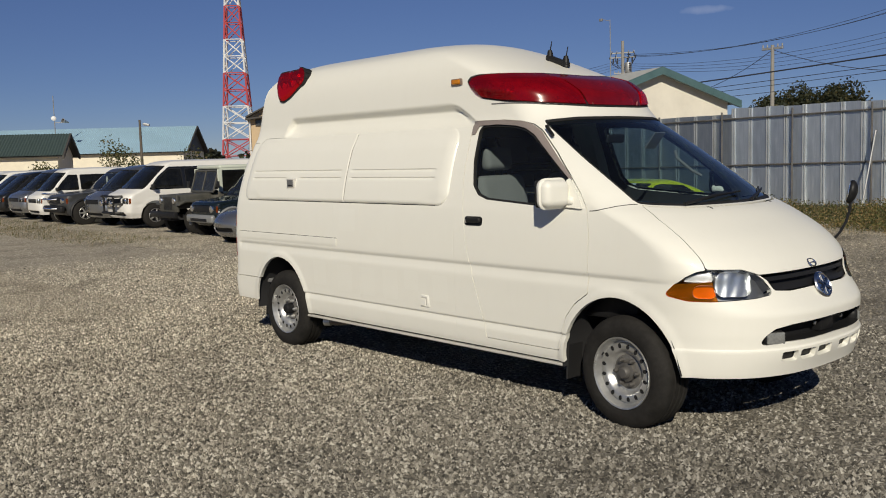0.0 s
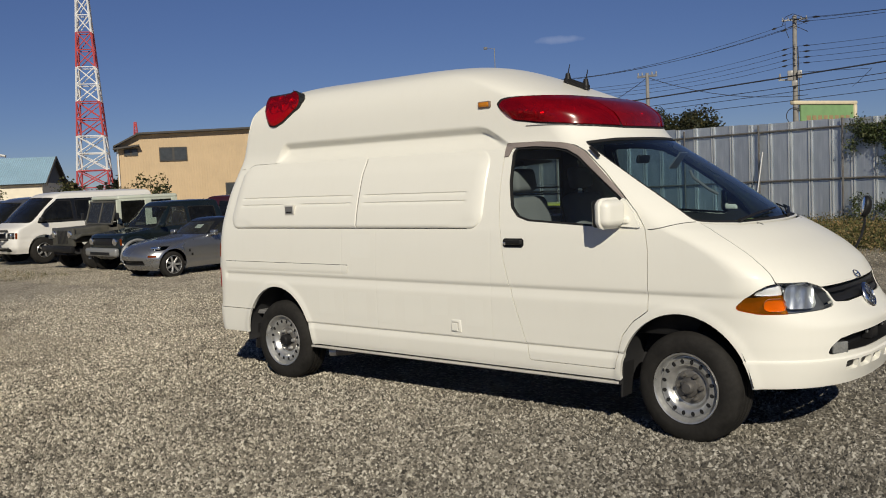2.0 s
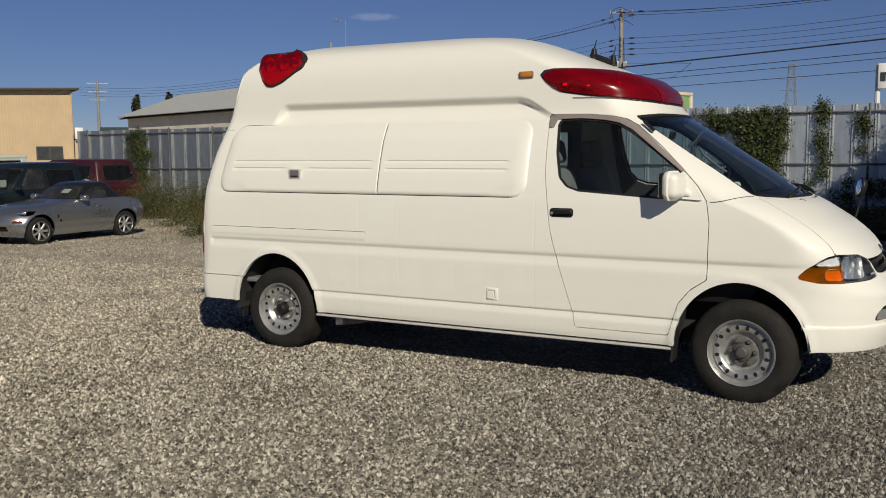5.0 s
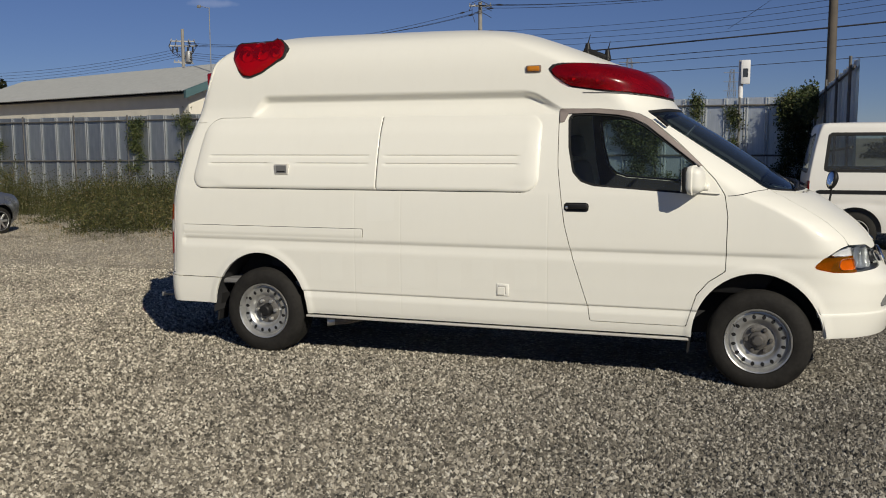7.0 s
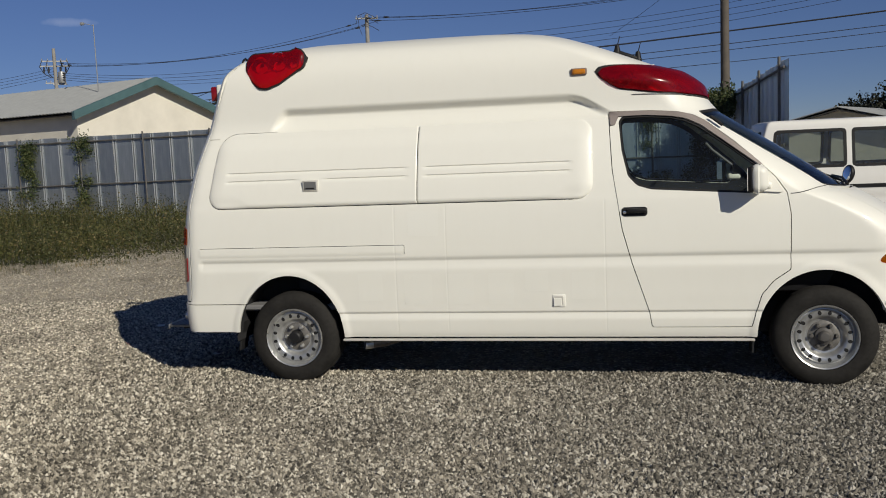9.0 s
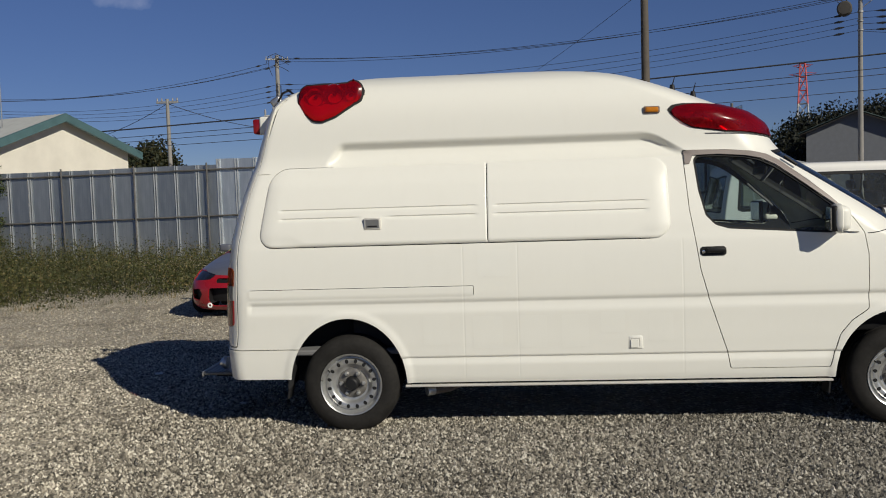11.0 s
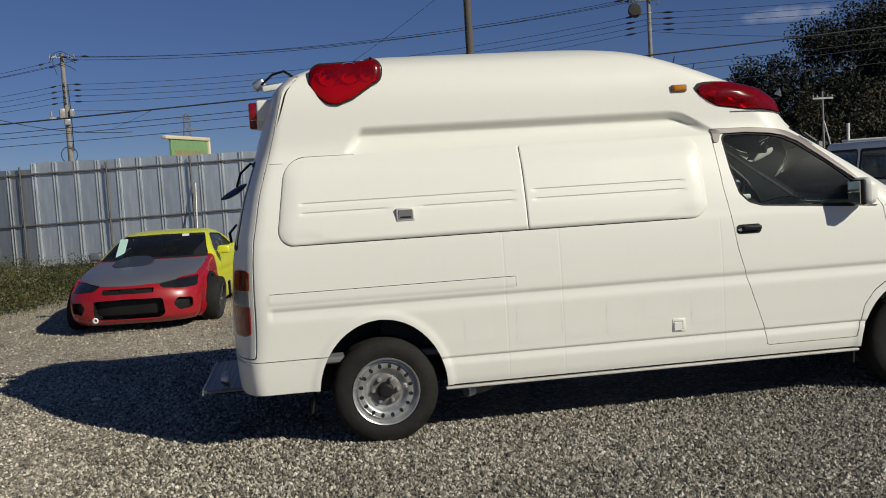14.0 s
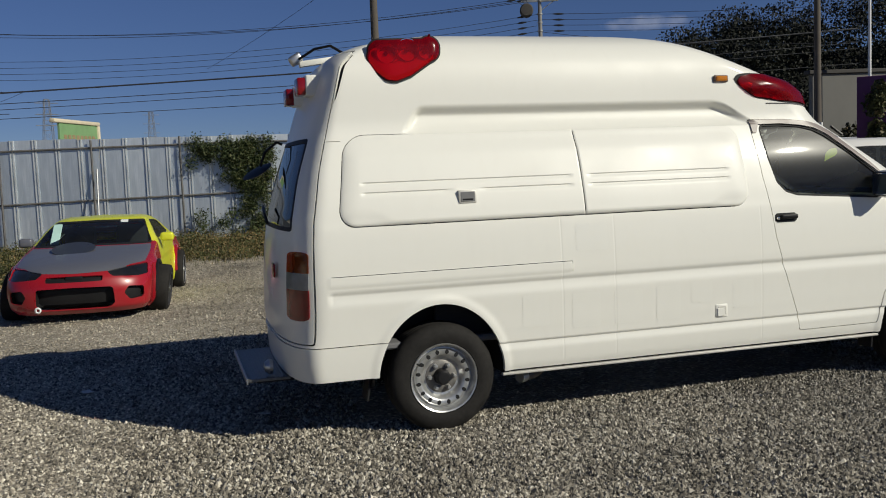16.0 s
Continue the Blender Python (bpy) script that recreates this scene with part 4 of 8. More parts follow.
def steel_wheel(parent, m, front):
    """A tyre on a pressed steel rim with a ring of round holes; the outer face looks along -y."""
    R, W = 0.338, 0.10
    tyre = [(0.212, -W + 0.016), (0.222, -W - 0.002), (0.245, -W - 0.008), (0.275, -W - 0.008), (0.305, -W + 0.002), (0.325, -W + 0.016), (0.334, -W + 0.032)]
    for k in range(4):
        a = -W + 0.042 + k * 0.042
        tyre += [(R, a), (R + 0.001, a + 0.028), (R - 0.008, a + 0.031), (R - 0.008, a + 0.038)]
    tyre += [(R - 0.006, W - 0.03), (0.32, W - 0.01), (0.28, W + 0.008), (0.23, W), (0.21, W - 0.02)]
    bm = lathe(tyre, 72)
    for v in bm.verts:  # the tyre sits flat on the ground
        if v.co.z < -0.322:
            v.co.z = -0.322 - (v.co.z + 0.322) * 0.15
    tyre = part("tyre", bm, TYRE, parent, "black rubber tyre")
    tyre.matrix_basis = m
    disc = [(0.206, -0.088), (0.217, -0.096), (0.214, -0.104), (0.206, -0.100), (0.199, -0.080), (0.194, -0.062), (0.189, -0.054), (0.183, -0.055), (0.178, -0.066), (0.172, -0.072), (0.150, -0.072), (0.139, -0.067), (0.128, -0.050), (0.117, -0.036), (0.104, -0.034)]
    rim = part("rim", lathe(disc, 64), STEEL_RIM, tyre, "silver pressed steel rim")
    part("rim_centre", lathe([(0.104, -0.034), (0.098, -0.038), (0.060, -0.038), (0.0, -0.038)], 40), RIM_DARK, rim, "darker steel wheel centre")
    hole = finish("vent_hole", lathe([(0.0, -0.0015), (0.0145, -0.0015), (0.0160, 0.004), (0.0160, 0.02)], 14), 35)
    for k in range(16):
        a = 360 * (k + 0.5) / 16
        part("vent_hole", hole, BLACK_RUBBER, rim, at=pose(0, 0, 0, 0, -a, 0) @ pose(0.1605, -0.072, 0) @ Matrix.Diagonal((1, 1, 0.82, 1)))
    part("hub", lathe([(0.0, -0.092), (0.028, -0.090), (0.036, -0.082), (0.040, -0.062), (0.058, -0.056), (0.062, -0.037)] if front else [(0.0, -0.100), (0.034, -0.098), (0.044, -0.090), (0.047, -0.06), (0.052, -0.037)], 32), HUB_DARK if front else BLACK_PLASTIC, rim)
    nut = finish("wheel_nut", lathe([(0.0, -0.072), (0.010, -0.070), (0.013, -0.062), (0.016, -0.036)], 6), 35)
    for k in range(6):
        part("wheel_nut", nut, HUB_DARK if front else STEEL_RIM, rim, at=pose(0, 0, 0, 0, 60 * k, 0) @ pose(0.078, 0, 0))
    part("valve", tube([(0.19 * math.cos(2.6), -0.07, 0.19 * math.sin(2.6)), (0.175 * math.cos(2.6), -0.095, 0.175 * math.sin(2.6))], 0.005, 6), BLACK_RUBBER, rim)
    return tyre


def van_cabin(van):
    """Cab: floor, bulkhead, dashboard, wheel, two seats, grab tube and sun blinds."""
    part("cab_floor", block(2.2, 3.2, -0.80, 0.80, 0.52, 0.56), DARK_INSIDE, van)
    part("underbody", block(-0.70, 4.2, -0.54, 0.54, 0.36, 0.50), DARK_INSIDE, van)
    for x in (-0.01, 3.67):
        for sy in (-1, 1):
            y0, y1 = sorted((sy * 0.55, sy * 0.86))
            bm = bmesh.new()
            n = 18
            ring = [(x + 0.43 * math.cos(math.pi * k / n), 0.33 + 0.48 * math.sin(math.pi * k / n)) for k in range(n + 1)]
            ring = [(x + 0.43, 0.375 if x > 1 else 0.30)] + [p for p in ring if x < 1 or p[0] < x or p[1] > 0.38] + [(x - 0.43, 0.30)]
            out = [bm.verts.new((a, sy * 0.862, b)) for a, b in ring]
            inn = [bm.verts.new((a, sy * 0.55, b)) for a, b in ring]
            for i in range(len(ring) - 1):
                bm.faces.new((out[i], out[i + 1], inn[i + 1], inn[i]))
            bm.faces.new(inn)
            part("wheel_housing", bm, DARK_INSIDE, van)
    for y0, y1 in ((-0.66, -0.52), (0.42, 0.66)):
        part("bulkhead", block(2.02, 2.06, y0, y1, 0.56, 1.84, 0.01, 1), DARK_INSIDE, van)
    part("bulkhead_rail", block(2.02, 2.06, -0.52, 0.42, 1.76, 1.84, 0.01, 1), DARK_INSIDE, van)
    part("bulkhead_base", block(2.02, 2.06, -0.52, 0.42, 0.56, 1.15, 0.01, 1), DARK_INSIDE, van)
    part("compartment_floor", block(-0.60, 2.02, -0.78, 0.78, 0.52, 0.56, 0.01, 1), GREY_INSIDE, van)
    part("equipment_cabinet", block(-0.50, 0.95, 0.36, 0.70, 0.56, 1.70, 0.03, 2), GREY_INSIDE, van)
    part("compartment_lining", block(0.0, 2.0, -0.70, -0.66, 0.56, 1.80, 0.01, 1), DARK_INSIDE, van)
    part("headliner", block(2.05, 2.90, -0.56, 0.56, 1.855, 1.875, 0.005), GREY_INSIDE, van)
    dash = part("dashboard", turned(prism([(3.28, 0.62), (3.22, 0.95), (3.25, 1.14), (3.36, 1.225), (3.55, 1.255), (3.82, 1.235), (3.86, 0.9), (3.7, 0.62)], 1.50, "y", 0.02), pose(0, -0.75, 0)), BLACK_PLASTIC, van)
    part("instrument_hood", turned(block(-0.10, 0.12, -0.19, 0.19, -0.04, 0.05, 0.035, 3), pose(3.40, -0.37, 1.255)), BLACK_PLASTIC, dash)
    part("cloth_on_dash", turned(block(-0.055, 0.06, -0.27, 0.27, -0.006, 0.010, 0.006, 2), pose(3.62, 0.18, 1.258, 0, 4, 0)), LIME, dash, "lime green cloth")
    ring = lathe([(0.180, -0.012), (0.192, 0.0), (0.180, 0.012), (0.168, 0.0), (0.180, -0.012)], 40, "z")
    tilt = pose(3.16, -0.37, 1.16, 0, -52, 0)
    wheel = part("steering_wheel", turned(ring, tilt), BLACK_PLASTIC, van)
    part("wheel_boss", turned(block(-0.06, 0.06, -0.07, 0.07, -0.02, 0.02, 0.015, 2), tilt), BLACK_PLASTIC, wheel)
    for k in (0, 90, 180):
        part("spoke", turned(block(0.05, 0.18, -0.016, 0.016, -0.008, 0.006, 0.004, 1), tilt @ pose(0, 0, 0, 0, 0, k - 90)), BLACK_PLASTIC, wheel)
    part("steering_column", tube([(3.18, -0.37, 1.14), (3.42, -0.37, 0.96)], 0.035, 10), BLACK_PLASTIC, wheel)
    for y in (-0.40, 0.40):
        bm = block(-0.24, 0.26, -0.24, 0.24, -0.08, 0.08, 0.06, 4)
        seat = part("seat", turned(bm, pose(2.66, y, 0.86, 0, -6, 0)), SEAT_CLOTH, van, "grey cloth cab seat")
        bm = block(-0.07, 0.07, -0.235, 0.235, -0.02, 0.60, 0.06, 4)
        part("backrest", turned(bm, pose(2.38, y, 0.90, 0, -14, 0)), SEAT_CLOTH, seat)
        bm = block(-0.05, 0.05, -0.13, 0.13, -0.08, 0.09, 0.04, 4)
        part("headrest", turned(bm, pose(2.235, y, 1.60, 0, -10, 0)), SEAT_CLOTH, seat)
        part("seat_base", block(2.48, 2.86, y - 0.2, y + 0.2, 0.55, 0.80, 0.02), DARK_INSIDE, seat)
    # inner mirror, blinds and a pale grab hose on the far pillar
    part("inner_mirror", turned(block(-0.012, 0.012, -0.115, 0.115, -0.03, 0.03, 0.012, 3), pose(3.00, 0.0, 1.72, 0, 12, 8)), BLACK_PLASTIC, van)
    part("grab_handle", tube([(3.26, 0.66, 1.44), (3.21, 0.61, 1.48), (3.10, 0.59, 1.57), (3.06, 0.63, 1.62)], 0.011, 8), GREY_INSIDE, van)
    part("document_pocket", turned(block(-0.004, 0.004, -0.06, 0.06, -0.07, 0.07), pose(3.13, 0.28, 1.70, 0, 40, 0)), GREY_INSIDE, van)


def van_fittings(van):
    # wheels
    for x, front in ((0.0, False), (3.69, True)):
        for sy in (-1, 1):
            m = pose(x, sy * 0.752, 0.326, 0, 0, (0 if sy < 0 else 180) - (4 if front else 0))
            steel_wheel(van, m, front)
    # sill strip, mud flaps, exhaust, rear step
    for sy in (-1, 1):
        part("sill_strip", block(0.38, 3.24, *sorted((sy * 0.835, sy * 0.870)), 0.305, 0.322, 0.004, 1), ALLOY_DULL, van)
        for x in (-0.455, 3.235):
            bm = block(-0.008, 0.008, -0.07, 0.07, -0.09, 0.14, 0.004, 1)
            part("mud_flap", turned(bm, pose(x, sy * (0.70 if x < 1 else 0.745), 0.30, 0, 10 if x < 1 else 4, 0)), BLACK_RUBBER, van)
    part("exhaust", tube([(0.86, -0.55, 0.31), (0.76, -0.63, 0.285), (0.66, -0.71, 0.268), (0.54, -0.78, 0.264)], [0.030, 0.030, 0.032, 0.032], 14), RUST, van)
    part("exhaust_tip", tube([(0.57, -0.762, 0.265), (0.52, -0.79, 0.264)], [0.035, 0.036], 14), ALLOY, van)
    step = part("rear_step", block(-1.16, -0.90, -0.52, 0.52, 0.345, 0.365, 0.004, 1), PLATE, van, "grey metal tread plate step")
    for k in range(7):
        part("tread_rib", block(-1.15 + k * 0.034, -1.138 + k * 0.034, -0.51, 0.51, 0.364, 0.369, 0.002, 1), PLATE, step)
    part("step_edge", block(-1.172, -1.16, -0.53, 0.53, 0.335, 0.372, 0.003, 1), ALLOY, step)
    for y in (-0.40, 0.40):
        part("step_arm", block(-1.10, -0.78, y - 0.02, y + 0.02, 0.315, 0.344, 0.004, 1), BLACK_PLASTIC, step)
    part("tow_eye", turned(lathe([(0.0, 0.0), (0.045, 0.0), (0.05, 0.02), (0.03, 0.05), (0.0, 0.055)], 16), pose(-1.0, -0.44, 0.42, 0, 0, 90)), ALLOY, van)
    # small things on the side
    side = lambda x, z: -(float(level_at(VAN, np.array([z]))[0][0]))
    bm = block(0.135, 0.248, -0.865, -0.835, 1.398, 1.478, 0.004, 2)
    vent = part("side_vent", bm, ALLOY_DULL, van, "small square vent with a grey flap")
    part("flap", block(0.146, 0.237, -0.868, -0.855, 1.408, 1.468, 0.002, 1), VENT_GREY, vent)
    part("slot", block(0.158, 0.225, -0.871, -0.864, 1.416, 1.426, 0.002, 1), BLACK_PLASTIC, vent)
    y = side(1.95, 0.59) - 0.004
    rim = part("power_socket", block(1.903, 1.997, y - 0.002, y + 0.02, 0.547, 0.637, 0.008, 2), WHITE_PAINT, van, "square white socket cover")
    part("socket_well", block(1.918, 1.980, y - 0.005, y, 0.566, 0.624, 0.004, 1), ALLOY_DULL, rim)
    part("socket_lid", block(1.913, 1.968, y - 0.008, y - 0.003, 0.556, 0.612, 0.004, 1), WHITE_PAINT, rim)
    # amber marker lamps ahead of the beacon bar
    for sy in (-1, 1):
        yy = sy * (-side(2.11, 2.153) + 0.008)
        base = part("marker_lamp", block(2.058, 2.168, yy - 0.010, yy + 0.010, 2.130, 2.178, 0.0098, 5), BROWN_TRIM, van)
        y0 = yy + sy * 0.008
        part("marker_lens", block(2.068, 2.158, y0 - 0.012, y0 + 0.012, 2.136, 2.172, 0.0118, 4), MARKER_LENS, base, "amber marker lens")
    # aerials on the roof
    pod = part("aerial_base", turned(block(-0.11, 0.11, -0.025, 0.025, -0.025, 0.018, 0.016, 3), pose(2.447, 0.05, 2.306, 0, 21, 0)), BLACK_PLASTIC, van)
    for x, z in ((2.371, 2.338), (2.524, 2.282)):
        part("aerial_knob", turned(lathe([(0.0, 0.055), (0.016, 0.05), (0.026, 0.0), (0.030, -0.03)], 16, "z"), pose(x, 0.05, z)), BLACK_PLASTIC, pod)
        part("aerial_rod", tube([(x, 0.05, z + 0.04), (x + 0.02, 0.05, z + 0.115)], [0.005, 0.003], 6), BLACK_PLASTIC, pod)
    # fine gutter line under the ends of the beacon bar
    for sy in (-1, 1):
        pts = []
        for q in np.linspace(-0.22, 0.55, 12):
            z = 1.978 - 0.040 * max(q, 0) - 0.01 * q
            w, xs, xc, nf, _, _ = (float(v[0]) for v in level_at(VAN, np.array([z])))
            a = max(q, 0) * math.pi / 2
            pts.append((xs + (0.6 * q if q < 0 else (xc - xs) * math.sin(a) ** (2 / nf)), sy * (w * math.cos(a) ** (2 / nf) + 0.001), z))
        part("gutter_line", tube(pts, 0.0045, 6), GREY_INSIDE, van)
    # seam between the windscreen pillar and the front wing
    for sy in (-1, 1):
        pts = []
        for q in np.linspace(-0.12, 0.365, 14):
            z = 1.283 + 0.036 * smooth01((q + 0.12) / 0.485)
            w, xs, xc, nf, _, _ = (float(v[0]) for v in level_at(VAN, np.array([z])))
            a = max(q, 0) * math.pi / 2
            pts.append((xs + (0.6 * q if q < 0 else (xc - xs) * math.sin(a) ** (2 / nf)), sy * w * math.cos(a) ** (2 / nf), z))
        part("wing_seam", tube(pts, 0.003, 6), BLACK_RUBBER, van)
    # wipers and washer jets
    for y0, y1 in ((-0.50, 0.02), (0.10, 0.58)):
        w = part("wiper", tube([wind(y0, 1.302, 0.02), wind((y0 + y1) / 2, 1.33, 0.03), wind(y1, 1.345, 0.02)], [0.011, 0.009, 0.006], 8), BLACK_PLASTIC, van)
        part("blade", tube([wind(y0 + 0.1, 1.315, 0.012), wind((y0 + y1) / 2 + 0.1, 1.338, 0.012), wind(y1 + 0.12, 1.352, 0.012)], 0.006, 6), BLACK_RUBBER, w)
    for y in (-0.34, 0.34):
        part("washer_jet", turned(block(-0.022, 0.022, -0.012, 0.012, 0.0, 0.024, 0.008, 2), pose(3.955, y, 1.264, 0, 18, 0)), BLACK_PLASTIC, van)
    # pillar badge strip
    part("pillar_strip", tube([(2.985, -0.688, 1.808), (3.06, -0.712, 1.745)], 0.012, 6), BLACK_PLASTIC, van)
    # kerb mirror on its stalk at the front corner
    arm = part("kerb_mirror", tube([(4.16, 0.80, 1.00), (4.175, 0.87, 1.045), (4.195, 0.925, 1.12), (4.21, 0.945, 1.20), (4.213, 0.945, 1.27)], 0.009, 8), BLACK_PLASTIC, van, "black convex mirror on a bent stalk")
    head = pose(4.215, 0.945, 1.32, 0, 12, 30)
    bm = bmesh.new()
    bmesh.ops.create_uvsphere(bm, u_segments=24, v_segments=14, radius=1.0, matrix=Matrix.Diagonal((0.042, 0.058, 0.078, 1)))
    for v in bm.verts:  # cut off flat towards the driver, narrower below
        v.co.x = max(v.co.x, -0.016)
        v.co.y *= 1.0 + 2.2 * min(0.0, v.co.z)
    part("mirror_shell", turned(bm, head), BLACK_PLASTIC, arm)
    bm = bmesh.new()
    bmesh.ops.create_uvsphere(bm, u_segments=24, v_segments=10, radius=1.0, matrix=Matrix.Diagonal((0.007, 0.046, 0.064, 1)))
    part("mirror_glass", turned(bm, head @ pose(-0.015, 0, 0)), MIRROR, arm)
    # rear: camera on a curved arm, lamps, mirror, wiper, trim
    arm = part("camera_arm", tube([(-0.42, -0.30, 2.37), (-0.50, -0.24, 2.432), (-0.58, -0.10, 2.43), (-0.66, 0.06, 2.385)], 0.009, 8), BLACK_PLASTIC, van)
    part("camera_bracket", turned(block(-0.08, 0.20, -0.03, 0.03, -0.02, 0.02, 0.008, 2), pose(-0.58, 0.09, 2.362, 0, -8, 0)), WHITE_PAINT, arm)
    part("rear_camera", turned(block(-0.045, 0.045, -0.032, 0.032, -0.035, 0.035, 0.018, 3), pose(-0.68, 0.09, 2.385, 0, -30, 0)), ALLOY, arm, "small grey camera")
    for x, y, z in ((-0.68, -0.31, 2.163), (-0.70, 0.11, 2.13)):
        hood = part("rear_flasher", turned(block(-0.045, 0.12, -0.085, 0.085, -0.062, 0.07, 0.014, 3), pose(x + 0.03, y, z, 0, 0, 0)), WHITE_PAINT, van, "white-housed red flasher")
        part("flasher_lens", turned(block(-0.036, 0.024, -0.075, 0.075, -0.055, 0.055, 0.012, 2), pose(x - 0.03, y, z)), DARK_RED_LENS, hood)
    arm = part("rear_mirror_arm", tube([(-0.765, 0.40, 1.83), (-0.80, 0.42, 1.845), (-0.88, 0.46, 1.78), (-0.915, 0.48, 1.68)], 0.010, 8), BLACK_PLASTIC, van)
    part("rear_mirror", turned(lathe([(0.0, -0.02), (0.08, -0.015), (0.115, 0.0), (0.0, 0.012)], 24, "z"), pose(-0.94, 0.48, 1.645, 12, -28, 0)), BLACK_PLASTIC, arm, "round rear under-view mirror")
    wiper = part("rear_wiper", tube([(-0.945, -0.08, 1.30), (-0.955, -0.02, 1.36), (-0.93, 0.30, 1.40)], 0.010, 6), BLACK_PLASTIC, van)
    part("tailgate_handle", turned(block(-0.02, 0.02, -0.26, 0.26, -0.035, 0.035, 0.015, 3), pose(-0.935, 0.0, 0.86)), WHITE_PAINT, van)
    part("badge", turned(block(-0.006, 0.006, -0.05, 0.05, -0.045, 0.045, 0.006, 2), pose(-0.955, -0.38, 1.02)), DARK_RED_LENS, van)


def wind(y, z, off):
    """A point a little off the windscreen."""
    w, xs, xc, nf, _, _ = (float(v[0]) for v in level_at(VAN, np.array([z])))
    c = min(1.0, abs(y) / w)
    return (xs + (xc - xs) * (1 - c**nf) ** (1 / nf) + off, y, z + off * 0.6)


BROWN_TRIM = plain("brown_trim", (0.16, 0.11, 0.085), 0.4)
ALLOY_DULL = plain("dull_frame", (0.62, 0.60, 0.55), 0.5, 0.3)
VENT_GREY = plain("vent_grey", (0.20, 0.20, 0.20), 0.5, 0.4)
build_van()


# ---- the yard ----
def yard_shade(n, l):
    """Two loads of gravel: pale tan stone to the west, darker grey stone to the east, with a ragged border and stains."""
    vec = coords(n, l)
    border, stain = noise_of(n, l, vec, 0.35, 5), noise_of(n, l, vec, 0.8, 6)
    xyz = n.new("ShaderNodeSeparateXYZ")
    l.new(vec, xyz.inputs[0])
    add = n.new("ShaderNodeMath")
    add.operation = "MULTIPLY_ADD"
    l.new(border, add.inputs[0])
    add.inputs[1].default_value = 7.0
    l.new(xyz.outputs["X"], add.inputs[2])
    rng = n.new("ShaderNodeMapRange")
    rng.inputs["From Min"].default_value, rng.inputs["From Max"].default_value = 1.5, 7.5
    l.new(add.outputs[0], rng.inputs["Value"])
    load = ramp_of(n, l, rng.outputs[0], [(0.0, (1.04, 1.01, 0.95)), (1.0, (0.56, 0.56, 0.56))])
    return mixed(n, l, 1.0, load, ramp_of(n, l, stain, [(0.30, (0.62, 0.61, 0.60)), (0.48, (1.0, 1.0, 1.0)), (0.75, (1.12, 1.11, 1.09))]), "MULTIPLY")


def gravel_material():
    m, n, l, p = nodes_of("gravel")
    vec = coords(n, l)
    v1 = n.new("ShaderNodeTexVoronoi")
    v1.inputs["Scale"].default_value = 38.0
    l.new(vec, v1.inputs["Vector"])
    v2 = n.new("ShaderNodeTexVoronoi")
    v2.inputs["Scale"].default_value = 95.0
    l.new(vec, v2.inputs["Vector"])
    patch, broad, fine = noise_of(n, l, vec, 0.9, 6), noise_of(n, l, vec, 0.16, 4), noise_of(n, l, vec, 130.0, 2)
    sep = n.new("ShaderNodeSeparateColor")
    l.new(v1.outputs["Color"], sep.inputs[0])
    stone = ramp_of(n, l, sep.outputs[0], [(0.0, (0.15, 0.138, 0.12)), (0.4, (0.38, 0.355, 0.305)), (0.8, (0.63, 0.585, 0.51)), (1.0, (0.85, 0.80, 0.71))])
    dirt = ramp_of(n, l, patch, [(0.3, (0.20, 0.181, 0.148)), (0.7, (0.37, 0.336, 0.276))])
    fac = ramp_of(n, l, v1.outputs["Distance"], [(0.30, (1, 1, 1)), (0.62, (0.15, 0.15, 0.15))])
    col = mixed(n, l, fac, dirt, stone)
    col = mixed(n, l, 1.0, col, yard_shade(n, l), "MULTIPLY")
    l.new(col, p.inputs["Base Color"])
    p.inputs["Roughness"].default_value = 0.92
    p.inputs["Specular IOR Level"].default_value = 0.25
    add = n.new("ShaderNodeMath")
    add.operation = "MULTIPLY_ADD"
    l.new(v2.outputs["Distance"], add.inputs[0])
    add.inputs[1].default_value = 0.35
    l.new(v1.outputs["Distance"], add.inputs[2])
    inv = n.new("ShaderNodeMath")
    inv.operation = "SUBTRACT"
    inv.inputs[0].default_value = 1.0
    l.new(add.outputs[0], inv.inputs[1])
    l.new(bump_of(n, l, inv.outputs[0], 0.9, 0.012), p.inputs["Normal"])
    return m


GRAVEL = gravel_material()


def build_ground():
    edges_x = sorted({-2500, -600, -200, -90, -60, -45, 20, 40, 90, 300, 2500} | set(range(-36, 16, 2)))
    edges_y = [-2500, -300, -60, -20, -8, 0, 8, 20, 40, 90, 300, 2500]
    verts = [(x, y, float(gz(x))) for y in edges_y for x in edges_x]
    k = len(edges_x)
    faces = [(j * k + i, j * k + i + 1, (j + 1) * k + i + 1, (j + 1) * k + i) for j in range(len(edges_y) - 1) for i in range(k - 1)]
    tagged(part("ground", mesh_of("ground", verts, faces, 30), GRAVEL), "grey and tan gravel yard, dry and sunlit", "ground", kind="structure")


build_ground()


def weed_edge(x):
    return np.interp(x, [-40, -22, -14, -11, -8, -6, -4.9, -3.6, -2, 0, 2.4, 4.9], [14, 12.5, 11.3, 9.2, 7.0, 7.7, 8.8, 10.8, 12.8, 12.3, 11.2, 10.6])


def stone_material(name, stops):
    m, n, l, p = nodes_of(name)
    geo = n.new("ShaderNodeNewGeometry")
    col = ramp_of(n, l, geo.outputs["Random Per Island"], stops)
    l.new(mixed(n, l, 1.0, col, yard_shade(n, l), "MULTIPLY"), p.inputs["Base Color"])
    p.inputs["Roughness"].default_value = 0.9
    return m


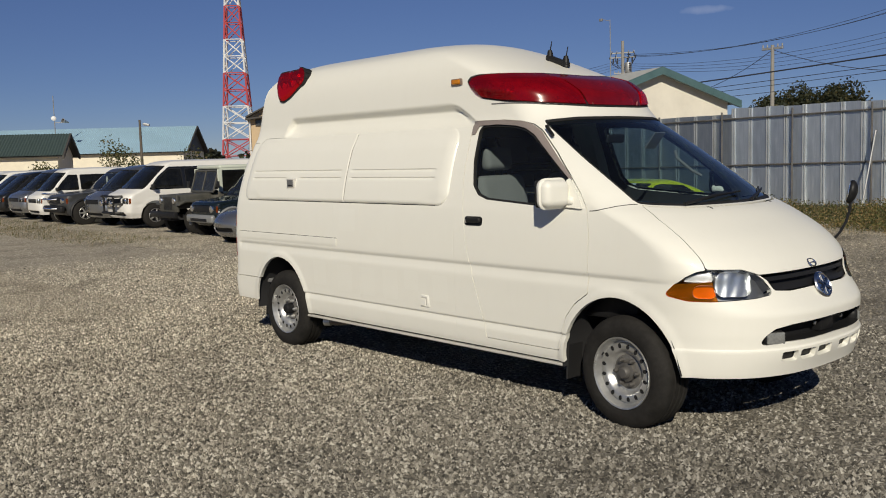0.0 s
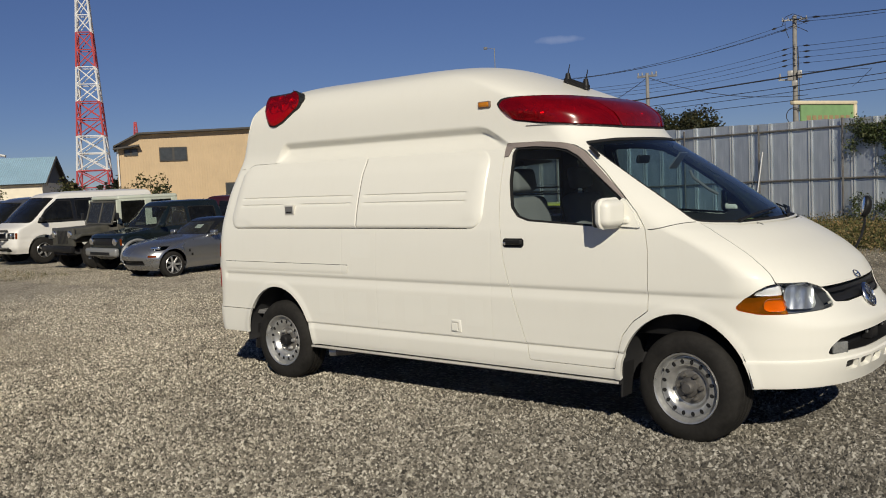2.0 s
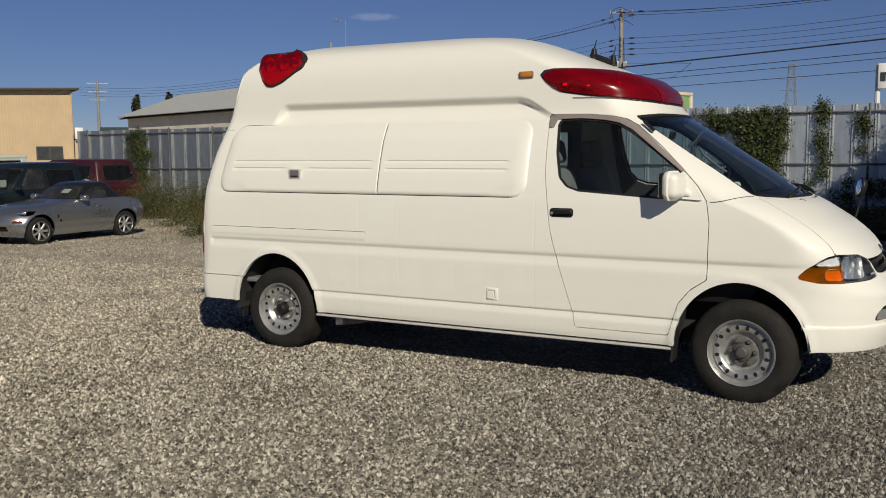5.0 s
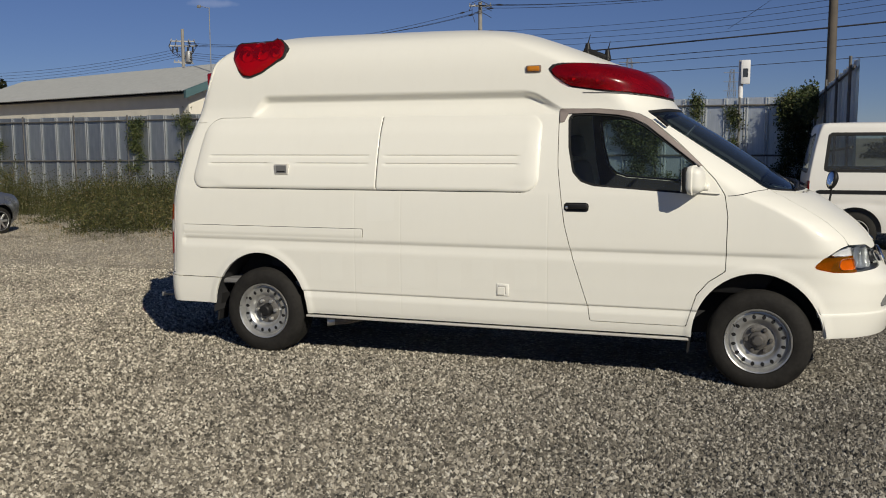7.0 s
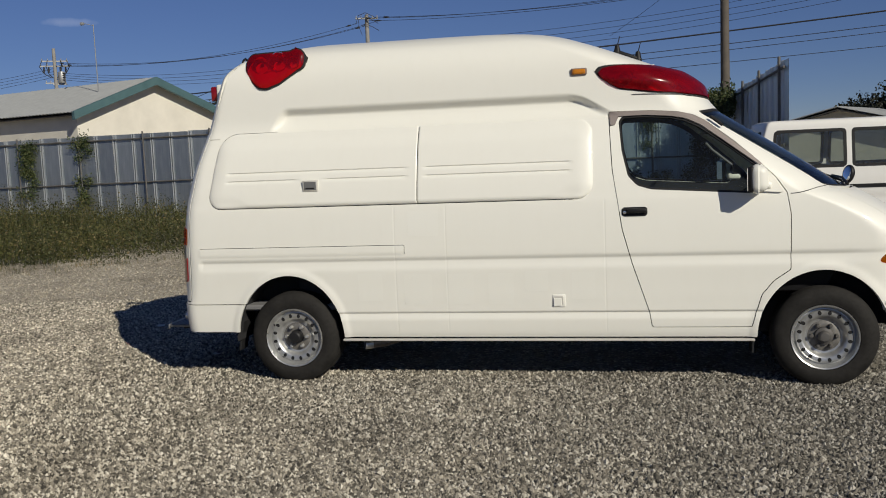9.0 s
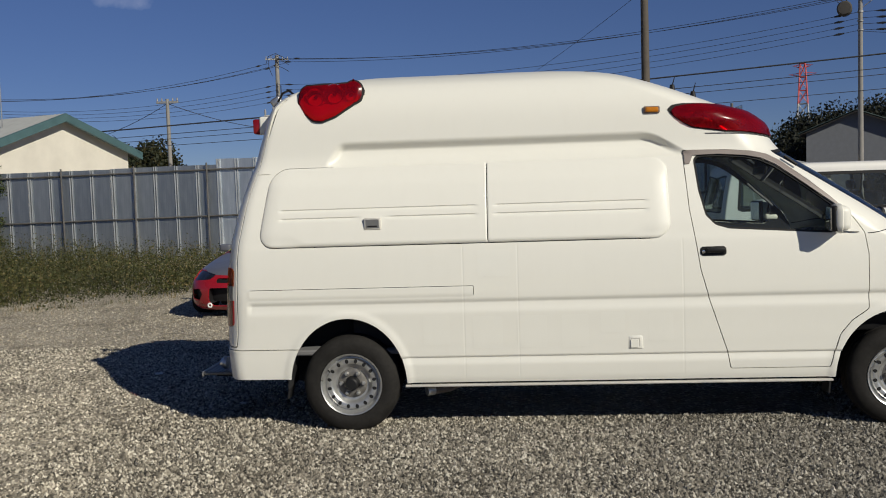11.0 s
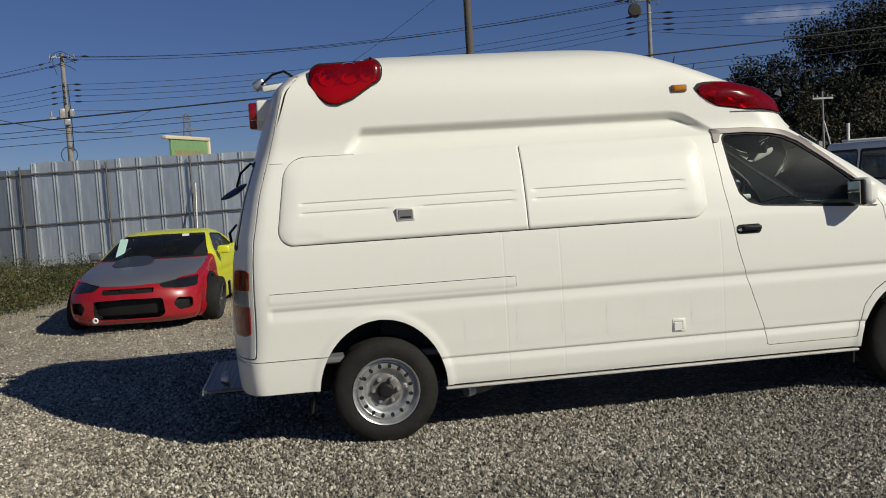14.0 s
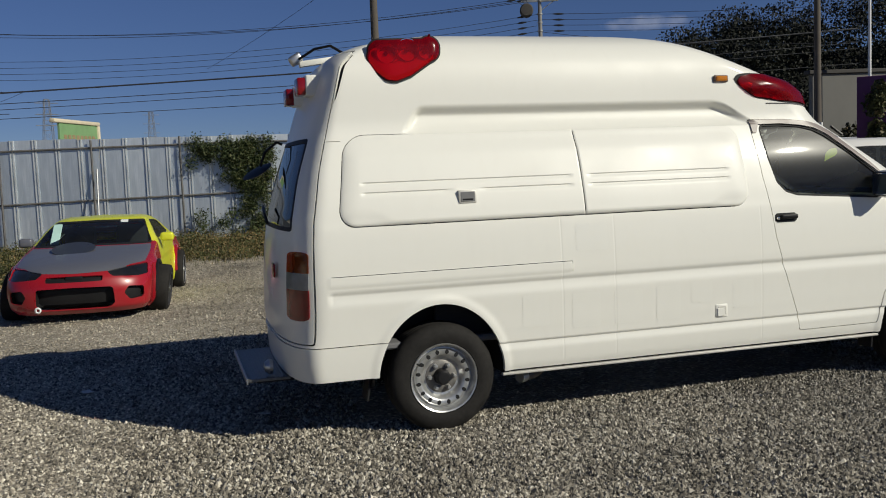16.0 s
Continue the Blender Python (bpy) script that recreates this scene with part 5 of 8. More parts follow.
def build_stones(plots, mat, label, seed):
    """Loose stones: small bent lumps, each with its own tilt and size. Plots: x and y ranges, count, growth."""
    rng = np.random.default_rng(seed)
    spots = []
    for x0, x1, y0, y1, n, grow in plots:
        x, y = rng.uniform(x0, x1, n), rng.uniform(y0, y1, n)
        keep = ~((np.abs(x - 1.5) < 1.9) & (np.abs(y) < 0.5)) & (y < weed_edge(x) - 0.3)
        keep &= rng.random(n) < np.clip((x - x0) / 4.0, 0, 1) * np.clip((x1 - x) / 1.5, 0, 1)
        spots.append(np.stack([x, y, np.full(n, grow)], 1)[keep])
    x, y, grow = np.vstack(spots).T
    n = len(x)
    base = np.array([(1, 0, -0.35), (0, 1, -0.35), (-1, 0, -0.35), (0, -1, -0.35), (0, 0, 0.75)])
    tri = np.array([(0, 1, 4), (1, 2, 4), (2, 3, 4), (3, 0, 4)])
    size = (0.0060 + 0.0145 * rng.beta(1.1, 2.8, n)) * grow
    co = base[None] * size[:, None, None] * rng.uniform(0.6, 1.35, (n, 5, 3))
    a = rng.uniform(0, 2 * np.pi, n)
    c, s = np.cos(a)[:, None], np.sin(a)[:, None]
    co = np.stack([co[..., 0] * c - co[..., 1] * s, co[..., 0] * s + co[..., 1] * c, co[..., 2]], -1)
    tilt = rng.uniform(-0.5, 0.5, (n, 2))
    co[..., 2] += co[..., 0] * tilt[:, :1] + co[..., 1] * tilt[:, 1:]
    co += np.stack([x, y, gz(x) + size * 0.25], -1)[:, None]
    faces = (tri[None] + 5 * np.arange(n)[:, None, None]).reshape(-1, 3)
    me = bpy.data.meshes.new("loose_stones")
    me.from_pydata(co.reshape(-1, 3), [], faces.tolist())
    tagged(part("loose_stones", me, mat), label, "gravel", kind="stuff")


build_stones(((-4.5, 7.5, -4.4, -0.5, 175000, 1.14), (-10.5, 9.5, -0.5, 3.2, 125000, 1.1)), stone_material("loose_stone", [(0.0, (0.05, 0.046, 0.039)), (0.25, (0.15, 0.139, 0.118)), (0.6, (0.33, 0.305, 0.258)), (0.85, (0.55, 0.518, 0.448)), (1.0, (0.76, 0.728, 0.65))]), "loose angular grey and tan gravel stones", 5)
build_stones(((-13.5, -2.0, -4.2, -0.5, 45000, 1.1), (-20.0, 12.0, 3.2, 12.5, 80000, 1.3)), stone_material("trodden_stone", [(0.0, (0.14, 0.128, 0.106)), (0.4, (0.25, 0.228, 0.188)), (0.8, (0.36, 0.332, 0.28)), (1.0, (0.52, 0.488, 0.42))]), "trodden tan gravel stones towards the parked cars", 6)


def paper_scraps():
    """Crumpled white scraps behind the van."""
    rng = np.random.default_rng(8)
    for x, y, size in SCRAPS:
        gx, gy = np.meshgrid(np.linspace(-1, 1, 5), np.linspace(-1, 1, 4))
        z = 0.35 * rng.random(gx.shape) + 0.25 * np.abs(gx)
        verts = np.stack([gx.ravel() * size, gy.ravel() * size * 0.6, z.ravel() * size * 0.5], 1) + rng.normal(scale=size * 0.06, size=(20, 3)) * np.array([1, 1, 0])
        faces = [(r * 5 + c, r * 5 + c + 1, r * 5 + c + 6, r * 5 + c + 5) for r in range(3) for c in range(4)]
        scrap = part("paper_scrap", mesh_of("paper_scrap", verts, faces), SCRAP_PAPER, at=pose(x, y, float(gz(x)) + 0.012, 0, 0, 30 * x))
        tagged(scrap, "crumpled white paper scrap lying on the gravel", "litter", "paper scraps")


SCRAP_PAPER = plain("scrap_paper", (0.72, 0.72, 0.70), 0.8)
SCRAPS = ((-2.25, 1.32, 0.06), (-1.02, -0.02, 0.035))
paper_scraps()


FENCE_Y, FENCE_END, FENCE_TOP = 18.6, 4.9, 2.68
def fence_material(name, shade):
    m, n, l, p = nodes_of(name)
    vec = coords(n, l)
    streak = noise_of(n, l, coords(n, l, scale=(5, 5, 0.5)), 2.0, 6)
    oi = n.new("ShaderNodeObjectInfo")
    col = ramp_of(n, l, streak, [(0.3, (0.32, 0.35, 0.375)), (0.55, (0.40, 0.425, 0.45)), (0.8, (0.53, 0.545, 0.555))])
    spot = noise_of(n, l, vec, 1.7, 5, 0.7)
    col = mixed(n, l, ramp_of(n, l, spot, [(0.60, (0, 0, 0)), (0.74, (0.55, 0.55, 0.55))]), col, (0.62, 0.66, 0.68))
    k = ramp_of(n, l, oi.outputs["Random"], [(0.0, (0.85 * shade, 0.87 * shade, 0.90 * shade)), (1.0, (1.12 * shade, 1.12 * shade, 1.10 * shade))])
    l.new(mixed(n, l, 1.0, col, k, "MULTIPLY"), p.inputs["Base Color"])
    p.inputs["Metallic"].default_value, p.inputs["Roughness"].default_value = 0.86, 0.44
    return m


FENCE_SHEET, OLD_SHEET = fence_material("fence_sheet", 1.52), fence_material("worn_fence_sheet", 0.96)
# paler metal for the rib tops, their bright glint put into the colour
FENCE_RIB = plain("glinting_rib", (0.48, 0.50, 0.515), 0.5, 0.35, vary=0.18, size=4)
FENCE_POST = plain("weathered_pipe", (0.13, 0.125, 0.12), 0.6, 0.4, vary=0.4)


def fence_panel(width):
    """One sheet: flat pan with a double rib at its joint and a folded top."""
    prof = [(0, 0), (0.02, 0), (0.028, -0.035), (0.060, -0.035), (0.068, 0), (0.085, 0), (0.093, -0.035), (0.125, -0.035), (0.133, 0), (width, 0)]
    verts, faces, k = [], [], len(prof)
    for z in (0.0, FENCE_TOP - 0.1, FENCE_TOP):
        verts += [(x, y, z) for x, y in prof]
    for r in range(2):
        faces += [(r * k + i, r * k + i + 1, (r + 1) * k + i + 1, (r + 1) * k + i) for i in range(k - 1)]
    b = len(verts)
    verts += [(x, y + 0.004, z) for x, y, z in verts]
    faces += [tuple(i + b for i in f[::-1]) for f in faces]
    me = mesh_of("fence_panel", verts, faces)
    for i, poly in enumerate(me.polygons):
        poly.material_index = 1 if i % (k - 1) in (2, 6) else 0
    return me


def build_fence(name, start, turn, length, first_post, rail=(2.53, 1.22)):
    fence = thing(name, "tall grey corrugated sheet-metal yard fence on pipe posts", "fence", pose(*start, 0, 0, turn), kind="structure")
    drop = (lambda x: float(gz(start[0] + x)) - 0.01) if turn == 0 else (lambda x: -0.01 + 0.033 * x)
    meshes = {w: fence_panel(w) for w in (0.62, 0.525)}
    old = fence_panel(0.62)
    x = first_post - 0.076 - 0.62
    while x < length - 0.3:
        worn = turn == 0 and start[0] + x < -7.4  # the older, lower stretch
        w = 0.62 if worn else 0.525
        lift = 0.03 if turn == 0 and not worn else drop(x)
        part("panel", old if worn else meshes[w], [OLD_SHEET if worn else FENCE_SHEET, FENCE_RIB], fence, at=pose(x, random.uniform(-0.006, 0.006), lift + random.uniform(-0.015, 0.01), 0, random.uniform(-0.15, 0.15), 0))
        x += w
    for z in rail:
        part("rail", tube([(length * k / 12, -0.062, z + drop(length * k / 12)) for k in range(13)], 0.024, 8), FENCE_POST, fence)
    post = finish("post", tube([(0, -0.11, 0), (0, -0.11, FENCE_TOP + 0.06)], 0.026, 8), 40)
    for k in range(int((length - first_post) / 2.13) + 1):
        part("post", post, FENCE_POST, fence, at=pose(first_post + k * 2.13, random.uniform(-0.01, 0.01), drop(first_post + k * 2.13) + random.uniform(-0.03, 0.0), 0, random.uniform(-0.4, 0.4), 0))
    if turn == 0:
        for k in (10, 15):
            x = first_post + k * 2.13 + 0.1
            part("brace", tube([(x, -0.9, drop(x)), (x, -0.13, 2.0 + drop(x))], 0.022, 8), ZINC, fence)
    return fence


build_fence("fence_back", (-24.8, FENCE_Y, 0), 0, 29.7, 0.22)
build_fence("fence_side", (FENCE_END, FENCE_Y, 0), -88.4, 9.0, 0.3)


# ---- beyond the yard ----
CREAM_WALL = plain("cream_siding", (0.74, 0.68, 0.55), 0.8, vary=0.08, size=1.5)
PALE_WALL = plain("off_white_siding", (0.66, 0.625, 0.545), 0.8, vary=0.10, size=1.1)
TAN_SIDING = plain("tan_siding", (0.50, 0.375, 0.235), 0.75, vary=0.10, size=0.8)
TEAL = plain("teal_fascia", (0.065, 0.125, 0.135), 0.5, vary=0.15)
GREY_ROOF = plain("grey_roof_sheet", (0.36, 0.37, 0.37), 0.6, 0.2, vary=0.12)
GREEN_ROOF = plain("dark_green_roof", (0.05, 0.075, 0.07), 0.6, vary=0.2)
BLUE_ROOF = plain("pale_blue_roof", (0.36, 0.54, 0.66), 0.55, 0.1, vary=0.08, size=0.3)
SLATE = plain("slate_cladding", (0.055, 0.06, 0.07), 0.7)
DARK_EAVE = plain("dark_soffit", (0.06, 0.055, 0.05), 0.8)
CONCRETE_POLE = plain("concrete_pole", (0.25, 0.24, 0.225), 0.85, vary=0.15)
DARK_POLE = plain("dark_wooden_pole", (0.10, 0.085, 0.07), 0.85, vary=0.25)
WIRE = plain("black_cable", (0.022, 0.024, 0.030), 0.6)
TOWER_RED = plain("tower_red", (0.50, 0.085, 0.09), 0.5, vary=0.1)
TOWER_WHITE = plain("tower_white", (0.72, 0.72, 0.72), 0.5, vary=0.08)
WINDOW_DARK = plain("window_dark", (0.05, 0.055, 0.06), 0.15, vary=0.3)
SIGN_GREEN = plain("sign_green", (0.19, 0.33, 0.15), 0.6, vary=0.15)
SIGN_CREAM = plain("sign_frame", (0.66, 0.58, 0.42), 0.6)
BROWN_BAR = plain("sign_writing", (0.30, 0.22, 0.12), 0.7)
INSULATOR_DARK = plain("dark_insulator", (0.03, 0.032, 0.038), 0.35)
INSULATOR = plain("insulator", (0.30, 0.29, 0.28), 0.3)


def corrugated(length, run, pitch, amp, thick=0.02):
    """A roof sheet: ribs run down the slope (y); length along x."""
    verts, faces = [], []
    n = int(length / pitch) * 2
    for i in range(n + 1):
        x, z = length * i / n, amp * (i % 2)
        verts += [(x, 0, z), (x, run, z), (x, 0, z - thick), (x, run, z - thick)]
    for i in range(n):
        a, b = 4 * i, 4 * i + 4
        faces += [(a, b, b + 1, a + 1), (a + 2, a + 3, b + 3, b + 2), (a, a + 2, b + 2, b), (a + 1, b + 1, b + 3, a + 3)]
    return mesh_of("roof_sheet", verts, faces)


def gable_house(name, label, corner, turn, length, depth, eave, ridge, wall, roof, trim, over=0.55, base=-0.4):
    """Gable end along local y (depth) at x = 0, the ridge running to -x."""
    house = thing(name, label, "house", pose(*corner, 0, 0, turn))
    pts = [(0, base), (depth, base), (depth, eave), (depth / 2, ridge), (0, eave)]
    bm = bmesh.new()
    a = [bm.verts.new((0, y, z)) for y, z in pts]
    b = [bm.verts.new((-length, y, z)) for y, z in pts]
    bm.faces.new(a)
    bm.faces.new(b[::-1])
    for i in range(5):
        bm.faces.new((a[i], b[i], b[(i + 1) % 5], a[(i + 1) % 5]))
    part("wall", bm, wall, house)
    slope = math.atan2(ridge - eave, depth / 2)
    run = (depth / 2 + over) / math.cos(slope)
    for k in (0, 1):
        me = corrugated(length + 2 * over, run, 0.22, 0.045)
        m = pose(-length - over, depth / 2, ridge + 0.06) @ (pose(0, 0, 0, 180 - math.degrees(slope) - 180 + 0, 0, 0) if k == 0 else pose(length + 2 * over, 0, 0, 0, 0, 180) @ pose(0, 0, 0, -math.degrees(slope), 0, 0))
        if k == 0:
            m = pose(-length - over, depth / 2, ridge + 0.06) @ pose(0, 0, 0, -math.degrees(slope), 0, 0)
        part("roof", me, roof, house, at=m)
        # verge board along the gable
        s = 1 if k == 0 else -1
        ends = [(over, depth / 2, ridge + 0.10), (over, depth / 2 + s * (depth / 2 + over), ridge + 0.10 - (depth / 2 + over) * math.tan(slope))]
        bm = bmesh.new()
        vs = []
        for x in (over - 0.12, over + 0.04):
            for (_, y, z) in ends:
                vs.append((bm.verts.new((x, y, z)), bm.verts.new((x, y, z - 0.32))))
        (p0, p1), (q0, q1), (r0, r1), (t0, t1) = vs
        for f in ((p0, q0, q1, p1), (r0, r1, t1, t0), (p0, r0, t0, q0), (p1, q1, t1, r1), (q0, t0, t1, q1), (p0, p1, r1, r0)):
            bm.faces.new(f)
        part("verge_board", bm, trim, house)
        part("soffit", turned(block(-length - over, over - 0.1, 0, run - 0.05, -0.09, -0.05), pose(0, depth / 2, ridge) @ pose(0, 0, 0, -math.degrees(slope) * s, 0, 0) @ pose(0, 0, 0, 0, 0, 0) @ (Matrix.Identity(4) if s == 1 else Matrix.Diagonal((1, -1, 1, 1)))), DARK_EAVE, house)
    return house


gable_house("house", "off-white gabled house with a grey corrugated roof and teal verge boards", (-18.38, 25.46, 0), -21.5, 21.3, 7.3, 3.74, 5.05, PALE_WALL, GREY_ROOF, TEAL, over=0.42)


def tan_workshop():
    shop = thing("workshop", "tan ribbed-metal two-storey workshop with a thin dark roof edge", "building", pose(-60.1, 33.6, -0.4, 0, 0, 59))
    W, D, BEND = 10.9, 9.0, 1.65
    top = lambda x: 6.42 + 0.3 * x / W if x > BEND else 5.62 + 0.5 * x  # the roof climbs a little along the front, and falls off at one end
    n = int(W / 0.2)
    verts = []
    for i in range(2 * n + 1):
        x, y = W * i / (2 * n), -0.012 * (i % 2)
        verts += [(x, y, -1.2), (x, y, top(x))]
    faces = [(2 * i, 2 * i + 2, 2 * i + 3, 2 * i + 1) for i in range(2 * n)]
    part("wall", mesh_of("wall", verts, faces), TAN_SIDING, shop)
    part("wall_core", block(BEND, W, 0.01, D, -1.2, 6.3), TAN_SIDING, shop)
    part("wall_core", block(0.0, BEND, 0.01, D, -1.2, 5.55), TAN_SIDING, shop)
    tilt = math.degrees(math.atan2(0.3, W))
    part("roof", turned(block(BEND - 0.1, W + 0.5, -0.6, D + 0.5, 0.0, 0.16, 0.02), pose(0, 0, 6.43, 0, -tilt, 0)), DARK_EAVE, shop)
    part("lean_to_roof", turned(block(-2.05, 0.05, -0.6, D + 0.5, 0.0, 0.13, 0.02), pose(BEND, 0, 6.46, 0, -27, 0)), DARK_EAVE, shop)
    part("canopy", turned(block(-0.25, 1.75, -0.75, 0.05, -0.06, 0.08, 0.02), pose(0.0, 0, 5.42, 0, -7, 0)), DARK_EAVE, shop)
    for x, z, w, h in ((0.55, 4.85, 1.05, 0.56), (3.2, 4.33, 2.15, 1.12), (8.2, 1.45, 1.9, 1.0)):
        win = part("window", block(x, x + w, -0.10, -0.03, z, z + h, 0.01, 1), DARK_EAVE, shop)
        for i in range(2):
            part("pane", block(x + 0.08 + i * (w / 2), x + (i + 1) * w / 2 - 0.08, -0.115, -0.10, z + 0.08, z + h - 0.08), WINDOW_DARK, win)
    part("downpipe", tube([(0.1, -0.15, -1), (0.1, -0.15, 5.4)], 0.06, 8), TOWER_WHITE, shop)
    part("downpipe", tube([(W - 0.05, -0.12, -1), (W - 0.05, -0.12, 6.6)], 0.05, 8), TAN_SIDING, shop)
    part("wing", block(W, W + 1.3, 0.6, 5.0, -1.2, 2.9, 0.02), TAN_SIDING, shop)
    part("air_unit", block(W + 0.15, W + 0.75, 0.1, 0.58, 3.0, 3.9, 0.05), TOWER_WHITE, shop)


tan_workshop()


def far_sheds():
    shed = gable_house("shed", "cream shed with a dark green ribbed roof", (-68.65, 21.2, -0.4), 62, 26.0, 8.0, 3.1, 4.7, CREAM_WALL, GREEN_ROOF, DARK_EAVE)
    gable_house("barn", "low barn with a dark green roof behind the fence", (-40.5, 39.0, -0.4), 40, 4.2, 5.0, 2.5, 3.6, CREAM_WALL, GREEN_ROOF, DARK_EAVE)
    hall = gable_house("factory_hall", "low factory hall with a pale blue roof", (-87.25, 41.1, -0.4), 55, 75.0, 16.0, 3.45, 6.25, CREAM_WALL, BLUE_ROOF, DARK_EAVE)
    part("gable_cladding", turned(prism([(0.0, 3.4), (16.0, 3.4), (8.0, 6.2)], 0.06, "x"), pose(0.01, 0, 0)), SLATE, hall, "dark slate-coloured gable cladding")


far_sheds()


def lattice_tower(name, label, base, height, w0, w1, bands, mats, bar=0.12, turn=20):
    tower = thing(name, label, "tower", pose(*base, 0, 0, turn))
    w = lambda z: w0 + (w1 - w0) * z / height
    zs = [height * k / bands for k in range(bands + 1)]
    for k in range(bands):
        z0, z1 = zs[k], zs[k + 1]
        a, b = w(z0) / 2, w(z1) / 2
        c0 = [(-a, -a, z0), (a, -a, z0), (a, a, z0), (-a, a, z0)]
        c1 = [(-b, -b, z1), (b, -b, z1), (b, b, z1), (-b, b, z1)]
        for i in range(4):
            j = (i + 1) % 4
            part("leg", tube([c0[i], c1[i]], bar, 4), mats(k), tower)
            part("brace", tube([c0[i], c1[j]], bar * 0.6, 4), mats(k), tower)
            part("brace", tube([c0[j], c1[i]], bar * 0.6, 4), mats(k), tower)
            part("ring_bar", tube([c1[i], c1[j]], bar * 0.6, 4), mats(k), tower)
    return tower


BANDED = lambda k: TOWER_RED if (k // 2) % 2 == 0 else TOWER_WHITE
lattice_tower("radio_tower", "red and white banded lattice radio tower", (-350.3, 196.4, -3.0), 98.0, 13.2, 2.9, 14, BANDED, 0.36, 52)
lattice_tower("radio_tower", "small faded red and white lattice mast behind the workshop", (-438.0, 271.5, -3.0), 41.5, 6.0, 1.0, 12, lambda k: BANDED(k + 2), 0.26, 52)
far = lattice_tower("pylon", "power pylon with a red head and grey legs", (76.0, 242.0, 0), 31.0, 4.5, 1.3, 9, lambda k: TOWER_RED if k > 5 else ZINC, 0.15, 70)
for z, half in ((30.6, 2.4), (28.4, 3.5)):
    for sy in (-1, 1):
        part("cross_arm", tube([(0, sy * 0.6, z - 0.6), (0, sy * half, z), (0, sy * 0.6, z + 0.2)], 0.16, 4), TOWER_RED, far)
for x, y, h in ((-23.0, 193.0, 18.4), (-4.0, 254.0, 19.8)):
    py = lattice_tower("pylon", "distant grey steel lattice power pylon", (x, y, 0), h, 3.2, 0.9, 9, lambda k: ZINC, 0.05)
    for z in (0.72, 0.84, 0.96):
        part("cross_arm", tube([(-2.2, 0, h * z), (2.2, 0, h * z)], 0.07, 4), ZINC, py)


def utility_pole(base, top, arms, mat=CONCRETE_POLE, lean=0.0, r=0.15, turn=0.0):
    pole = thing("utility_pole", "grey concrete utility pole with cross arms and insulators", "utility pole", pose(*base, 0, lean, turn))
    part("shaft", tube([(0, 0, -0.5), (0, 0, top)], [r, r * 0.62], 12), mat, pole)
    for z, half in arms:
        arm = part("cross_arm", block(-half, half, -0.05, 0.05, z - 0.05, z + 0.05, 0.01, 1), ZINC, pole)
        for k in (-0.92, -0.5, 0.5, 0.92):
            part("insulator", turned(lathe([(0.0, 0.15), (0.035, 0.13), (0.025, 0.08), (0.042, 0.04), (0.02, 0.0)], 10, "z"), pose(half * k, 0, z + 0.05)), INSULATOR, arm)
    return pole


POLES = dict(a=(5.74, 25.7), b=(18.4, 40.9), c=(-14.29, 53.3), d=(-14.4, 33.8), e=(-37.7, 53.6))
utility_pole((*POLES["a"], 0), 13.0, [(11.6, 0.9)], DARK_POLE, r=0.17)
pole = utility_pole((*POLES["b"], 0), 11.6, [(10.45, 1.0)], turn=-20)
part("arm_brace", tube([(0.75, 0.0, 10.42), (0.08, 0.0, 9.95)], 0.025, 5), ZINC, pole)
part("switch_drum", turned(lathe([(0.0, 0.35), (0.30, 0.33), (0.36, 0.22), (0.36, -0.22), (0.30, -0.33), (0.0, -0.35)], 18), pose(-0.72, -0.1, 9.95)), DARK_EAVE, pole, "dark grey switch drum hung from the arm")
for k in (-0.95, -0.72, -0.5):
    part("jumper", tube([(k, 0.0, 10.55), (k - 0.12, -0.1, 10.75), (k - 0.22, -0.15, 10.45), (k * 0.9, -0.12, 10.15)], 0.018, 5), WIRE, pole)
for z in (9.75, 9.3, 8.85):
    part("band_clamp", turned(lathe([(0.125, -0.04), (0.145, -0.03), (0.145, 0.03), (0.125, 0.04)], 12, "z"), pose(0, 0, z)), ZINC, pole)
pole = utility_pole((*POLES["c"], 0), 10.75, [(10.5, 0.75)], r=0.2, turn=20)
for k, z in enumerate((10.62, 10.35, 9.9)):  # jumpers arching over the pole's head
    part("jumper", tube([(-0.75 + 0.2 * k, -0.1, z - 0.5), (-0.55, -0.2, z + 0.05), (-0.1, -0.25, z + 0.22), (0.35, -0.2, z + 0.02), (0.75, -0.1, z - 0.2)], 0.02, 5), WIRE, pole)
for k, z in enumerate((8.85, 8.5, 8.15, 7.8)):
    part("rack_insulator", turned(lathe([(0.03, -0.12), (0.07, -0.10), (0.045, -0.05), (0.075, 0.0), (0.045, 0.05), (0.07, 0.10), (0.03, 0.12)], 10, "z"), pose(0.0, -0.24, z)), INSULATOR, pole)
part("side_arm", block(-1.0, 0.1, -0.06, 0.06, 6.78, 6.88, 0.01, 1), ZINC, pole)
for x, z, w, h in ((-0.30, 7.05, 0.16, 0.62), (0.26, 7.10, 0.13, 0.45), (-0.05, 6.55, 0.17, 0.34)):
    part("junction_box", block(x - w, x + w, -0.42, -0.16, z - h / 2, z + h / 2, 0.03, 2), INSULATOR, pole)
part("cut_out", turned(lathe([(0.0, 0.2), (0.05, 0.18), (0.07, 0.0), (0.05, -0.18), (0.0, -0.2)], 10, "z"), pose(-0.9, -0.05, 7.05)), INSULATOR, pole)
part("riser_cable", tube([(0.17, -0.16, 8.8), (0.22, -0.2, 7.0), (0.19, -0.18, 4.8)], 0.03, 6), WIRE, pole)
